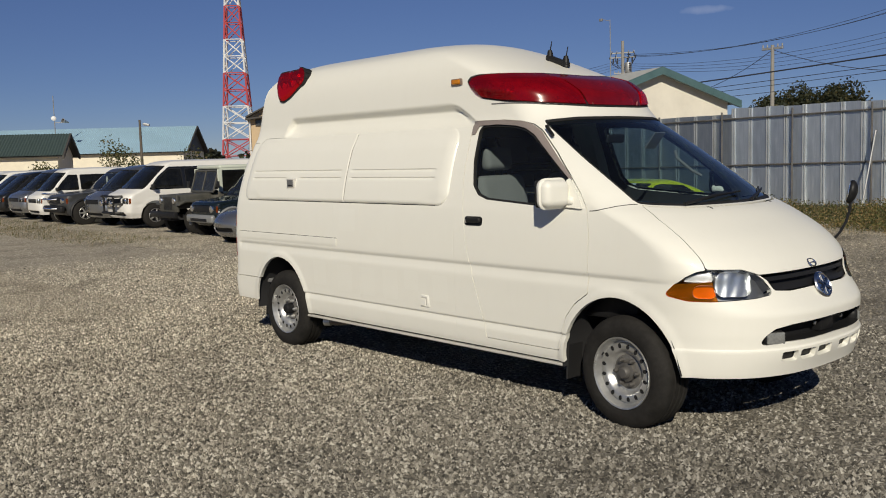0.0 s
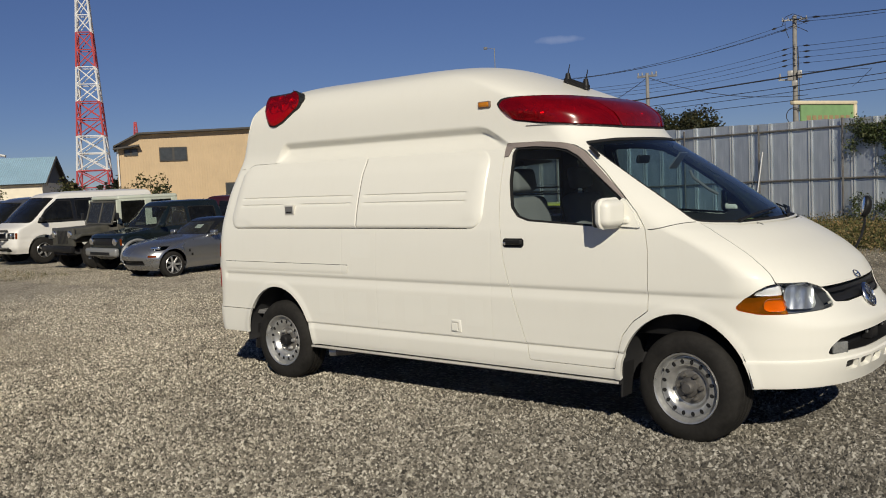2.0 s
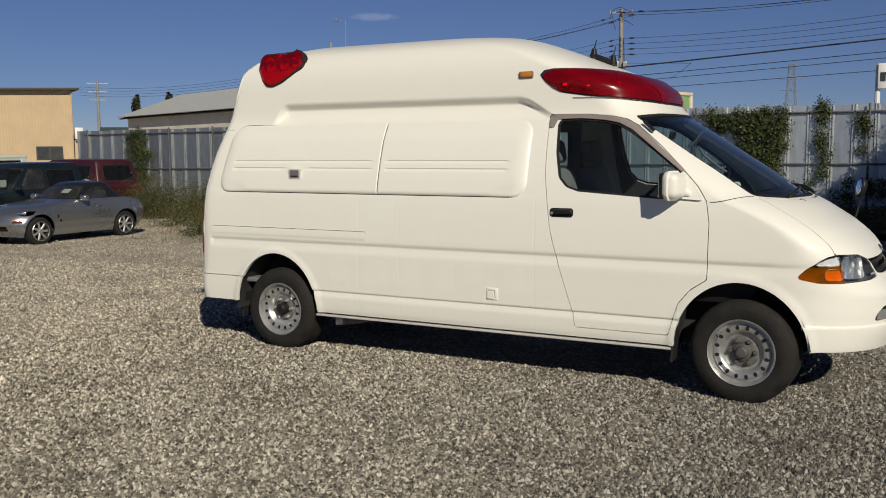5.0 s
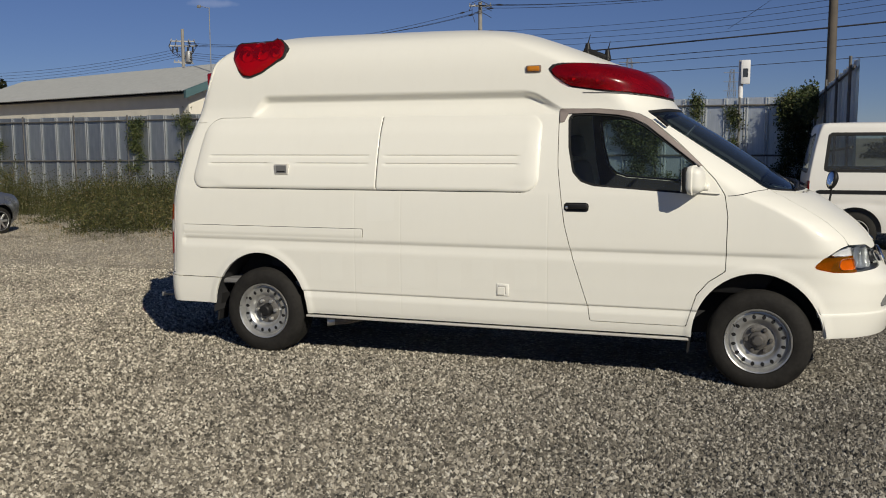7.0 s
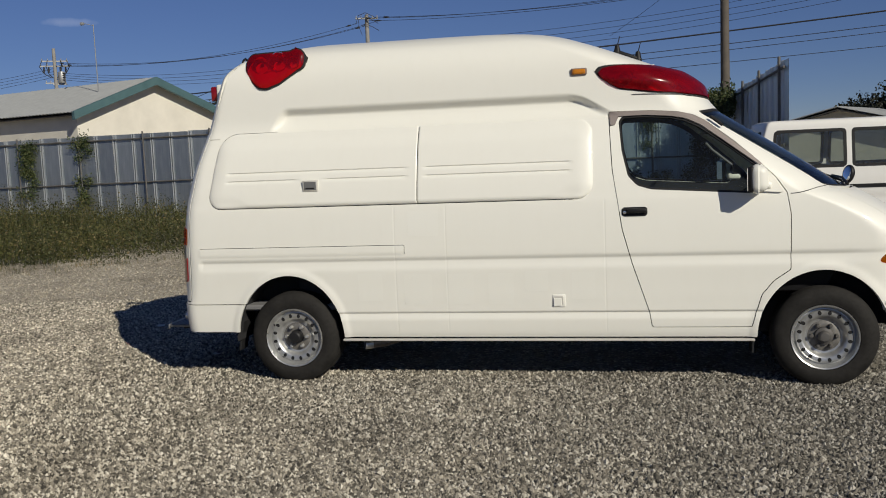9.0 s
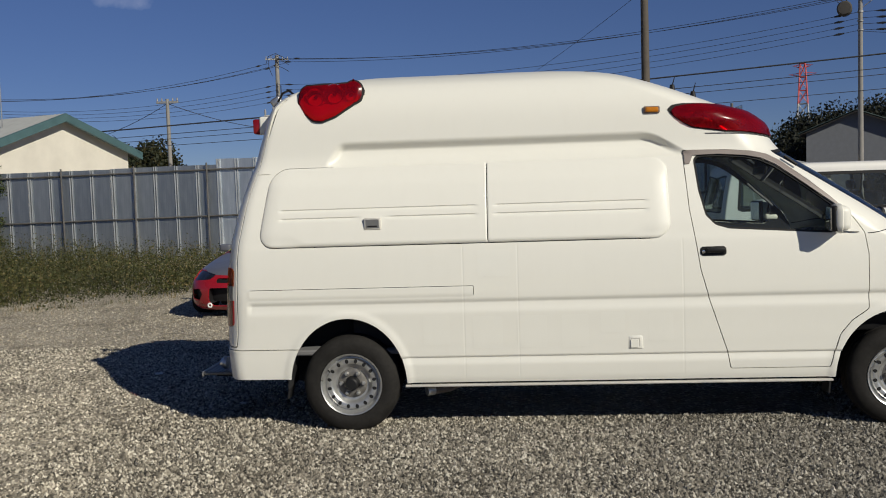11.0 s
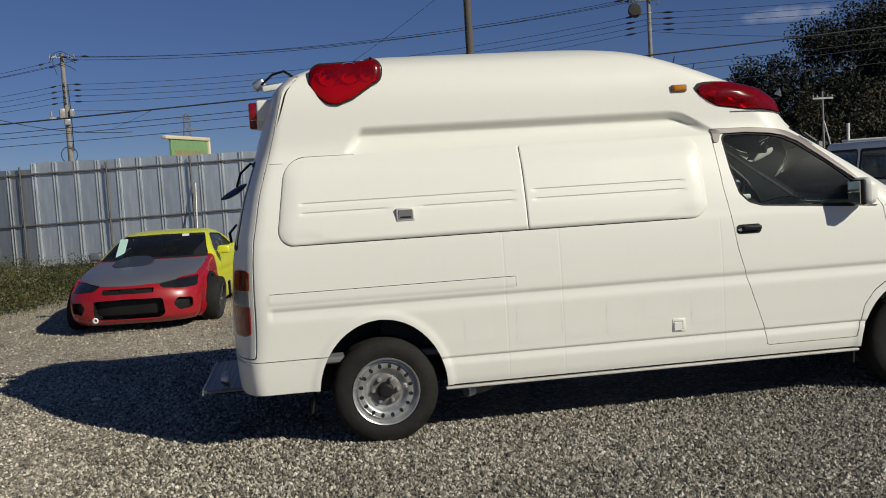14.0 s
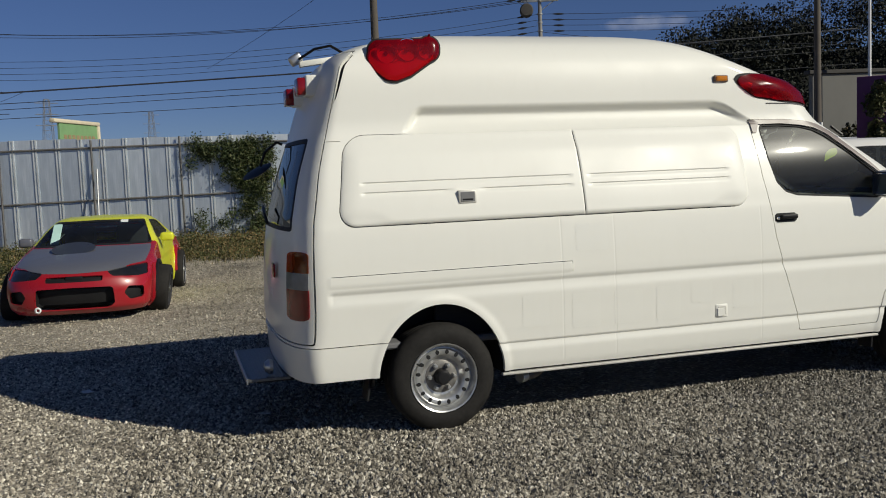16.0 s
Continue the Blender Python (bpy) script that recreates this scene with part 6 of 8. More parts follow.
part("cable_loop", tube([(-0.1 + 0.46 * math.cos(t), -0.26, 4.55 + 0.50 * math.sin(t)) for t in np.linspace(0, 2 * math.pi, 21)], 0.028, 5), WIRE, pole)
utility_pole((*POLES["d"], 0), 6.1, [(5.95, 0.5)], r=0.12)
pole = utility_pole((*POLES["e"], 0), 10.0, [(9.1, 0.9), (8.75, 1.0), (7.55, 0.7)], r=0.18, turn=30)
for k in (-0.8, -0.45, 0.4, 0.8):  # jumpers and hung insulators round the head
    part("jumper", tube([(k, 0.0, 9.2), (k * 1.25, -0.2, 8.7), (k * 0.9, -0.25, 8.2), (k * 0.3, -0.22, 7.9)], 0.03, 5), WIRE, pole)
    part("hung_insulator", turned(lathe([(0.03, 0.0), (0.07, -0.06), (0.05, -0.14), (0.075, -0.2), (0.05, -0.28), (0.07, -0.34), (0.02, -0.42)], 8, "z"), pose(k * 0.9, -0.05, 8.70)), INSULATOR_DARK, pole)
part("transformer", turned(lathe([(0.0, 0.42), (0.22, 0.40), (0.26, 0.30), (0.26, -0.30), (0.22, -0.40), (0.0, -0.42)], 16, "z"), pose(0.42, -0.1, 7.95)), ZINC, pole)
part("bracket", block(-0.2, 0.75, -0.06, 0.06, 7.42, 7.50), ZINC, pole)
utility_pole((-77.6, 65.9, 0), 9.4, [(9.1, 1.1), (8.2, 1.0), (7.3, 0.8)], r=0.2, turn=45)
pole = utility_pole((-75.3, 31.1, -0.5), 6.2, [], DARK_POLE, r=0.16)
part("floodlight", turned(block(-0.30, 0.30, -0.14, 0.14, -0.11, 0.11, 0.04, 2), pose(0.35, 0.45, 5.75, 0, 12, 50)), ZINC, pole)
utility_pole((21.3, 22.3, 0), 9.0, [], DARK_POLE, r=0.16)
utility_pole((31.7, 31.5, 0), 11.5, [], TOWER_WHITE, r=0.10)
pole = utility_pole((25.4, 36.3, 0), 4.85, [(4.5, 0.55)], r=0.07)
part("brace", tube([(0.05, 0, 3.4), (0.75, -0.2, 0.2)], 0.03, 6), TOWER_WHITE, pole)
part("meter_box", block(-0.32, -0.12, -0.1, 0.06, 1.9, 2.4, 0.02, 1), ZINC, pole)
thin = thing("lamp_pole", "thin grey mast with a small camera head", "mast", pose(-18.9, 28.0, 0))
part("mast", tube([(0, 0, 0), (0, 0, 7.35)], [0.028, 0.018], 8), ZINC, thin)
part("mast_arm", tube([(0, 0, 7.3), (-0.45, 0, 7.42)], 0.014, 6), ZINC, thin)
part("mast_head", block(-0.58, -0.42, -0.05, 0.05, 7.34, 7.46, 0.02), ZINC, thin)


def wires():
    def span(a, b, sag, r=0.014, n=14, ends=False):
        a, b = Vector(a), Vector(b)
        bm = tube([a.lerp(b, t / n) - Vector((0, 0, sag * 4 * (t / n) * (1 - t / n))) for t in range(n + 1)], r, 5)
        cable = part("overhead_cable", bm, WIRE)
        for t0 in ((0.018, 0.965) if ends else ()):  # strain insulators beside the poles
            p, q = (a.lerp(b, t) - Vector((0, 0, sag * 4 * t * (1 - t))) for t in (t0, t0 + 0.014))
            part("strain_insulator", tube([p, p.lerp(q, 0.5), q], [0.03, 0.065, 0.03], 6), INSULATOR_DARK, cable)
        tagged(cable, "black overhead power cable sagging between poles", "cable", "overhead cables")

    c, e, a, b, d = (POLES[k] for k in "ceabd")
    for k, dz in ((-0.6, 10.55), (0.6, 10.55), (0.0, 10.35)):
        span((c[0] + k, c[1], dz), (b[0] + k, b[1], 10.6), 0.9, 0.014, ends=True)
        span((b[0] + k, b[1], 10.6), (b[0] + 38, b[1] - 14 + 2 * k, 12.0 + 0.3 * k), 1.0, 0.014, ends=True)
        span((e[0] + k, e[1], 9.0 - 0.3 * abs(k)), (c[0] + k, c[1], dz - 0.3), 0.9, 0.014, ends=True)
    for k in range(4):
        span((c[0], c[1], 8.85 - 0.35 * k), (b[0], b[1], 9.75 - 0.3 * k), 0.8, 0.012, ends=True)
        span((b[0], b[1], 9.75 - 0.3 * k), (b[0] + 37, b[1] - 15, 9.9 - 0.35 * k), 0.5, 0.012, ends=True)
        span((e[0], e[1], 8.3 - 0.15 * k), (c[0], c[1], 8.85 - 0.35 * k), 0.9, 0.012, ends=True)
        span((e[0] - 40, e[1] + 10, 8.6 - 0.3 * k), (e[0], e[1], 8.6 - 0.2 * k), 0.9, 0.012)
    span((b[0], b[1], 8.8), (b[0] + 20, b[1] - 8, 7.6), 0.6, 0.012)
    span((c[0], c[1], 7.25), (-8.75, 49.45, 6.68), 0.0, 0.012)
    span((-8.75, 49.45, 6.68), (-13.0, 60.6, 6.6), 0.05, 0.012)
    for k, (z0, z1, r) in enumerate(((4.45, 6.1, 0.030), (4.15, 5.5, 0.014), (3.95, 5.25, 0.012), (3.75, 4.6, 0.012))):
        span((d[0] - 8, d[1] - 1, z0), (a[0] + 22, a[1] + 2, z1 + 0.9), 0.25, r)
    span((d[0], d[1], 5.9), (d[0] - 6, d[1] + 2, 4.3), 0.3, 0.014)
    span((d[0], d[1], 5.9), (d[0] + 7, d[1] + 1, 4.5), 0.4, 0.014)
    span((9.5, 43.9, 12.9), (1.5, 55.6, 8.6), 0.2, 0.012)


wires()


def green_sign():
    sign = thing("billboard", "green board with a cream frame behind the fence", "sign", pose(-4.76, 25.98, 0, 0, 0, 68))
    part("board", block(0.05, 2.66, -0.04, 0.04, 2.3, 3.58, 0.005, 1), SIGN_GREEN, sign)
    part("top_frame", block(-0.35, 2.82, -0.10, 0.10, 3.58, 3.71, 0.04, 2), SIGN_CREAM, sign)
    part("side_frame", block(2.66, 2.80, -0.10, 0.10, 2.3, 3.58, 0.03, 2), SIGN_CREAM, sign)
    for x in (0.5, 2.3):
        part("leg", block(x - 0.05, x + 0.05, 0.04, 0.14, 0, 2.4), ZINC, sign)
    for i in range(8):
        part("writing_bar", block(0.30 + i * 0.28, 0.49 + i * 0.28, -0.048, -0.04, 3.02 - 0.03 * (i % 3), 3.21), BROWN_BAR, sign)


green_sign()


meter = thing("meter_post", "pale steel post with a white meter box behind the fence", "meter post", pose(3.05, 22.0, 0))
part("shaft", tube([(0, 0, 0), (0, 0, 3.95)], 0.07, 8), TOWER_WHITE, meter)
part("meter_box", block(0.0, 0.26, -0.14, 0.06, 3.25, 3.95, 0.02), TOWER_WHITE, meter)
part("cover_plate", block(0.06, 0.20, -0.155, -0.14, 3.45, 3.70, 0.01, 1), WINDOW_DARK, meter)


# ---- plants ----
def leaf_material(name, stops, rough=0.6):
    m, n, l, p = nodes_of(name)
    geo = n.new("ShaderNodeNewGeometry")
    big = noise_of(n, l, coords(n, l), 0.8, 4)
    col = ramp_of(n, l, geo.outputs["Random Per Island"], stops)
    col = mixed(n, l, 1.0, col, ramp_of(n, l, big, [(0.3, (0.50, 0.54, 0.48)), (0.5, (0.95, 0.95, 0.85)), (0.7, (1.30, 1.16, 1.02))]), "MULTIPLY")
    l.new(col, p.inputs["Base Color"])
    p.inputs["Roughness"].default_value = rough
    p.inputs["Specular IOR Level"].default_value = 0.3
    return m


WEED = leaf_material("weed_leaf", [(0.0, (0.035, 0.042, 0.016)), (0.3, (0.065, 0.075, 0.026)), (0.55, (0.11, 0.105, 0.040)), (0.78, (0.19, 0.14, 0.065)), (1.0, (0.28, 0.20, 0.11))])
WEED_GREEN = leaf_material("green_weed_leaf", [(0.0, (0.022, 0.027, 0.010)), (0.4, (0.044, 0.052, 0.017)), (0.72, (0.078, 0.082, 0.027)), (0.9, (0.115, 0.098, 0.045)), (1.0, (0.17, 0.135, 0.075))])
IVY = leaf_material("ivy_leaf", [(0.0, (0.024, 0.038, 0.013)), (0.6, (0.060, 0.084, 0.030)), (1.0, (0.13, 0.13, 0.058))])
# leaf colours of the far woods, with the hillside's shade already in them
SHADED_WOODS = leaf_material("shaded_woods_leaf", [(0.0, (0.005, 0.008, 0.004)), (0.6, (0.009, 0.012, 0.0065)), (0.9, (0.014, 0.016, 0.008)), (1.0, (0.026, 0.022, 0.011))])
FOREST = leaf_material("forest_leaf", [(0.0, (0.010, 0.014, 0.006)), (0.6, (0.022, 0.028, 0.012)), (1.0, (0.060, 0.052, 0.022))])
AUTUMN = leaf_material("autumn_leaf", [(0.0, (0.014, 0.016, 0.008)), (0.5, (0.028, 0.030, 0.013)), (0.85, (0.055, 0.045, 0.020)), (1.0, (0.095, 0.065, 0.030))])


def leaves(rng, centre, size, long=1.6):
    """Two-triangle leaves at the centres, each turned at random."""
    n = len(centre)
    u = rng.normal(size=(n, 3))
    u /= np.linalg.norm(u, axis=1, keepdims=True)
    v = np.cross(u, rng.normal(size=(n, 3)))
    v /= np.linalg.norm(v, axis=1, keepdims=True)
    w = np.cross(u, v)
    s = np.asarray(size)[:, None]
    tip, left, right, tail = centre + u * s * long * 0.5, centre + v * s * 0.5 + w * s * 0.12, centre - v * s * 0.5 + w * s * 0.12, centre - u * s * long * 0.5
    return np.stack([tail, left, tip, right], 1).reshape(-1, 3), (np.arange(n)[:, None] * 4 + np.array([[0, 1, 2, 3]])).tolist()


def blades(rng, foot, height, width):
    n = len(foot)
    a = rng.uniform(0, 2 * np.pi, n)
    side = np.stack([np.cos(a), np.sin(a), 0 * a], 1) * width[:, None]
    bend = np.stack([np.cos(a + 1.3), np.sin(a + 1.3), 0 * a], 1) * (height * rng.uniform(0.1, 0.55, n))[:, None]
    up = np.array([0, 0, 1.0])
    mid = foot + up * (height * 0.55)[:, None] + bend * 0.35
    tip = foot + up * height[:, None] + bend
    verts = np.stack([foot - side, foot + side, mid + side * 0.8, mid - side * 0.8, tip], 1).reshape(-1, 3)
    k = np.arange(n)[:, None] * 5
    faces = (k + np.array([[0, 1, 2, 3]])).tolist() + (k + np.array([[3, 2, 4]])).tolist()
    return verts, faces


def stuff(name, pieces, mat, label, category):
    verts, faces, k = [], [], 0
    for v, f in pieces:
        verts.append(v)
        faces += [tuple(i + k for i in q) for q in f]
        k += len(v)
    me = bpy.data.meshes.new(name)
    me.from_pydata(np.vstack(verts), [], faces)
    return tagged(part(name, me, mat), label, category, kind="stuff")


def build_weeds():
    rng = np.random.default_rng(11)
    n = 50000
    x = rng.uniform(-34, 4.8, n)
    x = np.where(rng.random(n) < 0.6, rng.uniform(-15, 4.8, n), x)
    e = weed_edge(x) + 0.35 * np.sin(x * 2.3) + 0.2 * np.sin(x * 5.1) + rng.exponential(0.25, n) * 0.8
    y = e + (FENCE_Y - 0.1 - e) * rng.beta(0.8, 1.3, n)
    patch = np.array([noise.noise(Vector((a * 0.55, b * 0.55, 3.0))) for a, b in zip(x, y)])
    depth = np.clip((y - e) / 2.2, 0, 1)
    keep = (rng.random(n) < 0.40 + 0.9 * depth + patch * 0.8)
    x, y, patch, depth = x[keep], y[keep], patch[keep], depth[keep]
    h = (0.14 + 0.50 * depth + 0.75 * np.clip(patch, -0.5, 1)) * rng.uniform(0.5, 1.25, len(x))
    h = np.clip(h, 0.06, 1.2) * np.interp(x, [-40, -12, -9, -5, 5], [1.25, 1.2, 0.8, 0.45, 0.42])
    foot = np.stack([x, y, gz(x) - 0.02], 1)
    def growth(mask, mat, label):
        f, hh = foot[mask], h[mask]
        k = len(f)
        up = np.array([0, 0, 1.0])
        near = lambda: rng.normal(scale=0.09, size=(k, 3)) * np.array([1, 1, 0.4])
        c = [f + up * (hh * rng.uniform(0.15, 1.0, k))[:, None] + near() for _ in range(4)]
        stuff("weeds", [blades(rng, f[::3], hh[::3] * 0.85, rng.uniform(0.003, 0.008, len(f[::3])))] + [leaves(rng, i, rng.uniform(0.012, 0.042, k)) for i in c], mat, label, "weeds")

    green = x + 2.0 * patch < -4.5
    growth(green, WEED_GREEN, "tall green weeds and brambles along the fence")
    growth(~green, WEED, "low straw-coloured weeds and litter below the fence")
    # tall clumps before the red off-roader
    n = 2600
    spot = rng.integers(0, 7, n)
    cx, cy, ch = (np.array(v) for v in zip((-16.2, 11.4, 1.25), (-14.9, 12.2, 1.6), (-14.2, 11.2, 1.1), (-17.6, 11.2, 0.95), (-19.3, 11.0, 0.8), (-20.6, 11.3, 0.9), (-13.2, 13.0, 1.0)))
    x, y = cx[spot] + rng.normal(scale=0.33, size=n), cy[spot] + rng.normal(scale=0.25, size=n)
    h = ch[spot] * rng.uniform(0.55, 1.1, n) * np.exp(-((x - cx[spot]) / 0.7) ** 2)
    foot, patch = np.stack([x, y, gz(x) - 0.02], 1), np.zeros(n)
    growth(np.ones(n, bool), WEED_GREEN, "tall bramble clumps round the red off-roader")
    # sparse tufts and dry litter at the edge of the gravel
    n = 6000
    x = rng.uniform(-26, 4.6, n)
    y = weed_edge(x) - rng.exponential(0.5, n)
    foot = np.stack([x, y, gz(x) - 0.01], 1)
    stuff("dry_grass", [blades(rng, foot, 0.03 + 0.12 * rng.random(n) ** 2, rng.uniform(0.002, 0.005, n))], WEED, "sparse dry grass tufts on the gravel", "grass")
    for x0, x1, y0, y1 in ((-24, -13.6, 2.6, 4.6), (-34, -22, 3, 5.5)):
        n = 4200
        foot = np.stack([rng.uniform(x0, x1, n), rng.uniform(y0, y1, n), np.zeros(n)], 1)
        foot[:, 2] = gz(foot[:, 0]) - 0.01
        stuff("dry_grass", [blades(rng, foot, 0.02 + 0.11 * rng.random(n) ** 2, rng.uniform(0.002, 0.006, n))], WEED, "dry grass tufts before the parked cars", "grass")


build_weeds()


def build_ivy():
    rng = np.random.default_rng(21)
    pieces = []

    def clump(x0, x1, z0, z1, n, fat=0.16, size=(0.02, 0.048)):
        n = int(n * 3.9)
        m = max(3, int(n / 150))
        cx, cz = rng.uniform(x0, x1, m), z0 + (z1 - z0) * rng.beta(1.1, 0.9, m)
        i = rng.integers(0, m, n)
        c = np.stack([cx[i] + rng.normal(scale=0.095, size=n), FENCE_Y - 0.08 - np.abs(rng.normal(scale=fat, size=n)), cz[i] + rng.normal(scale=0.095, size=n)], 1)
        c[:, 2] = np.clip(c[:, 2], 0.03, 2.95) + gz(c[:, 0])
        pieces.append(leaves(rng, c, rng.uniform(*size, n)))

    clump(-0.9, 1.15, 2.0, 2.55, 1700)
    clump(-0.1, 1.15, 1.5, 2.3, 1300)
    clump(0.35, 1.1, 0.4, 1.7, 1100)
    clump(1.98, 2.12, 0.7, 2.7, 520, 0.07)
    clump(2.9, 3.1, 0.9, 2.6, 220, 0.05)
    clump(4.1, 4.85, 1.9, 2.8, 1600, 0.3)
    clump(4.2, 4.85, 0.2, 1.8, 1200, 0.25)
    clump(-22.4, -21.3, 0.6, 2.6, 1500)
    clump(-16.1, -15.5, 0.6, 2.5, 700, 0.08)
    clump(-14.1, -13.6, 0.6, 2.6, 500, 0.08)
    clump(-1.0, 4.7, 0.1, 0.75, 1300, 0.3)
    n = 4500
    c = np.stack([FENCE_END - 0.1 - np.abs(rng.normal(scale=0.15, size=n)), rng.uniform(14.0, 18.6, n), 2.45 + rng.normal(scale=0.16, size=n)], 1)
    pieces.append(leaves(rng, c, rng.uniform(0.025, 0.06, n)))
    stuff("ivy", pieces, IVY, "dark green ivy climbing over the metal fence", "ivy")


build_ivy()


def crowns(name, spots, per, size, mat, label):
    rng = np.random.default_rng(len(spots) * 7 + per)
    pieces = []
    for x, y, z, r, h in spots:
        m = 9
        lob = rng.normal(size=(m, 3))
        lob /= np.linalg.norm(lob, axis=1, keepdims=True)
        lob = lob * np.array([r * 0.6, r * 0.6, h * 0.32]) * rng.uniform(0.5, 1.0, (m, 1))
        i = rng.integers(0, m, per)
        d = rng.normal(size=(per, 3))
        d /= np.linalg.norm(d, axis=1, keepdims=True)
        c = np.array([x, y, z + h * 0.55]) + lob[i] + d * np.array([r * 0.5, r * 0.5, h * 0.24]) * rng.uniform(0.55, 1.0, (per, 1))
        pieces.append(leaves(rng, c, rng.uniform(0.5, 1.2, per) * size, 1.3))
    return stuff(name, pieces, mat, label, "woods")


def build_woods():
    rng = np.random.default_rng(31)
    spots = []
    for k in range(310):  # the wooded hill
        b = radians(rng.uniform(9.0, 62))
        deg = math.degrees(b)
        top = np.interp(deg, [9, 10.7, 12.6, 14.5, 17, 20, 22, 26.2, 27.1, 28.0, 29.2, 32, 36, 38, 48, 62], [2.0, 2.6, 3.2, 4.9, 7.6, 9.0, 9.2, 9.2, 12.5, 15.2, 17.0, 17.4, 18.2, 19.5, 20.5, 18.0])
        t = rng.random()
        dist = 82 + 26 * t
        z = top * (0.05 + 0.72 * t) - 1.5
        h = min(rng.uniform(5.0, 7.5), top * 0.8)
        spots.append((dist * math.sin(b), -6 + dist * math.cos(b), min(z, top - h + 0.5), rng.uniform(2.6, 4.0), h))
    crowns("hill_woods", spots, 900, 0.235, SHADED_WOODS, "dark wooded hillside beyond the yard, shade put into its leaf colour")
    front = []
    for k in range(13):  # paler autumn trees at the hill's foot
        b, d = radians(rng.uniform(29, 42)), rng.uniform(68, 78)
        front.append((d * math.sin(b), -6.5 + d * math.cos(b), -0.5, rng.uniform(1.8, 2.8), rng.uniform(5.0, 8.0)))
    crowns("autumn_trees", front, 1200, 0.17, AUTUMN, "yellowing trees at the foot of the wooded hill")
    # earth of the hill under the crowns, near black so that gaps read as shadow
    verts, faces = [], []
    bs, ts = np.linspace(8, 66, 40), np.linspace(0, 1, 8)
    for b in bs:
        for t in ts:
            top = np.interp(b, [8, 11, 14.5, 20, 27.8, 29.2, 31, 36, 48, 62, 66], [-1, 1.5, 3.5, 5.5, 5.5, 7.5, 10.5, 12.5, 14.5, 12.5, -1])
            d = 80 + 34 * t
            verts.append((d * math.sin(radians(b)), -6 + d * math.cos(radians(b)), -0.6 + max(0.0, top) * math.sin(t * math.pi * 0.62)))
    faces = [(i * 8 + j, i * 8 + j + 1, (i + 1) * 8 + j + 1, (i + 1) * 8 + j) for i in range(39) for j in range(7)]
    tagged(part("hill", mesh_of("hill", verts, faces, 60), SHADED_EARTH), "earth hillside under the trees, darkened to read as their shade", "hill", kind="structure")
    low = [(rng.uniform(24, 46), rng.uniform(46, 58), -0.5, rng.uniform(1.4, 2.4), rng.uniform(2.5, 3.6)) for _ in range(26)]
    low += [(rng.uniform(23.5, 34), rng.uniform(29.0, 31.5), -0.3, rng.uniform(1.0, 1.5), rng.uniform(2.4, 4.0)) for _ in range(12)]
    crowns("hedge", low, 900, 0.2, AUTUMN, "yellowing shrubs at the foot of the hill")
    back = [(rng.uniform(-33, -9), rng.uniform(58, 66), -0.5, rng.uniform(1.6, 2.4), rng.uniform(3.0, 4.0)) for _ in range(14)]
    back += [(rng.uniform(-47, -36), rng.uniform(84, 93), -0.5, rng.uniform(2.4, 3.4), rng.uniform(7.0, 9.5)) for _ in range(12)]
    back += [(-60.4, 55.1, -0.5, 0.5, 7.4), (-58.6, 57.4, -0.5, 0.5, 7.8), (-30.0, 62.0, -0.5, 2.2, 6.0), (-27.0, 60.0, -0.5, 1.8, 5.0)]
    crowns("far_trees", back, 2300, 0.27, FOREST, "dark trees behind the fence")
    rim = [(rng.uniform(-260, -60), 0, -0.5, rng.uniform(3, 5), rng.uniform(5, 8)) for _ in range(40)]
    rim = [(x, 150 + 0.55 * (x + 60) + rng.uniform(-10, 10), z, r, h) for x, _, z, r, h in rim]
    crowns("skyline_trees", rim, 160, 1.2, SHADED_WOODS, "low dark treeline on the skyline")
    bush = [(18.7, 16.4, 2.2, 0.5, 1.6), (18.9, 16.6, 1.2, 0.45, 1.6), (-30.0, 17.2, -0.4, 1.0, 3.0), (-33.5, 15.5, -0.4, 1.3, 2.8), (-27.0, 15.0, -0.4, 0.8, 2.0), (-47.0, 17.0, -0.4, 1.6, 3.6), (-52.0, 14.5, -0.4, 1.4, 3.0), (-43.0, 24.0, -0.4, 1.2, 2.6), (-62.0, 13.5, -0.4, 1.5, 2.6)]
    crowns("shrubs", bush, 1100, 0.11, WEED_GREEN, "straggling shrubs between the cars and the sheds")


# the shade below the crowns is put into the earth's colour
SHADED_EARTH = plain("shaded_earth", (0.010, 0.011, 0.007), 0.95, vary=0.3, size=0.4)
build_woods()


# ---- parked vehicles ----
SILVER = paint_of("silver_paint", (0.34, 0.35, 0.37), 0.24, 0.10, 0.85)
SILVER_TRIM = plain("silver_plastic", (0.24, 0.245, 0.245), 0.35, 0.2, vary=0.1)
DARK_GREEN = paint_of("dark_green_paint", (0.006, 0.011, 0.013), 0.22, 0.03)
OLD_WHITE = paint_of("old_white_paint", (0.72, 0.71, 0.68), 0.35, 0.15)
MATT_OLIVE = paint_of("matt_olive_paint", (0.045, 0.045, 0.038), 0.6, 0.3)
HARD_TOP = paint_of("pale_hard_top", (0.52, 0.56, 0.48), 0.5, 0.2)
DARK_RED = paint_of("dark_red_paint", (0.040, 0.004, 0.006), 0.4, 0.03)
RACE_RED = paint_of("bright_red_paint", (0.33, 0.007, 0.015), 0.25, 0.05)
RACE_YELLOW = paint_of("lemon_yellow_paint", (0.68, 0.70, 0.03), 0.25, 0.08)
RACE_GREY = paint_of("dull_grey_paint", (0.115, 0.12, 0.145), 0.35, 0.08)
GUN_GREY = paint_of("dark_grey_paint", (0.05, 0.053, 0.058), 0.3, 0.08, 0.3)
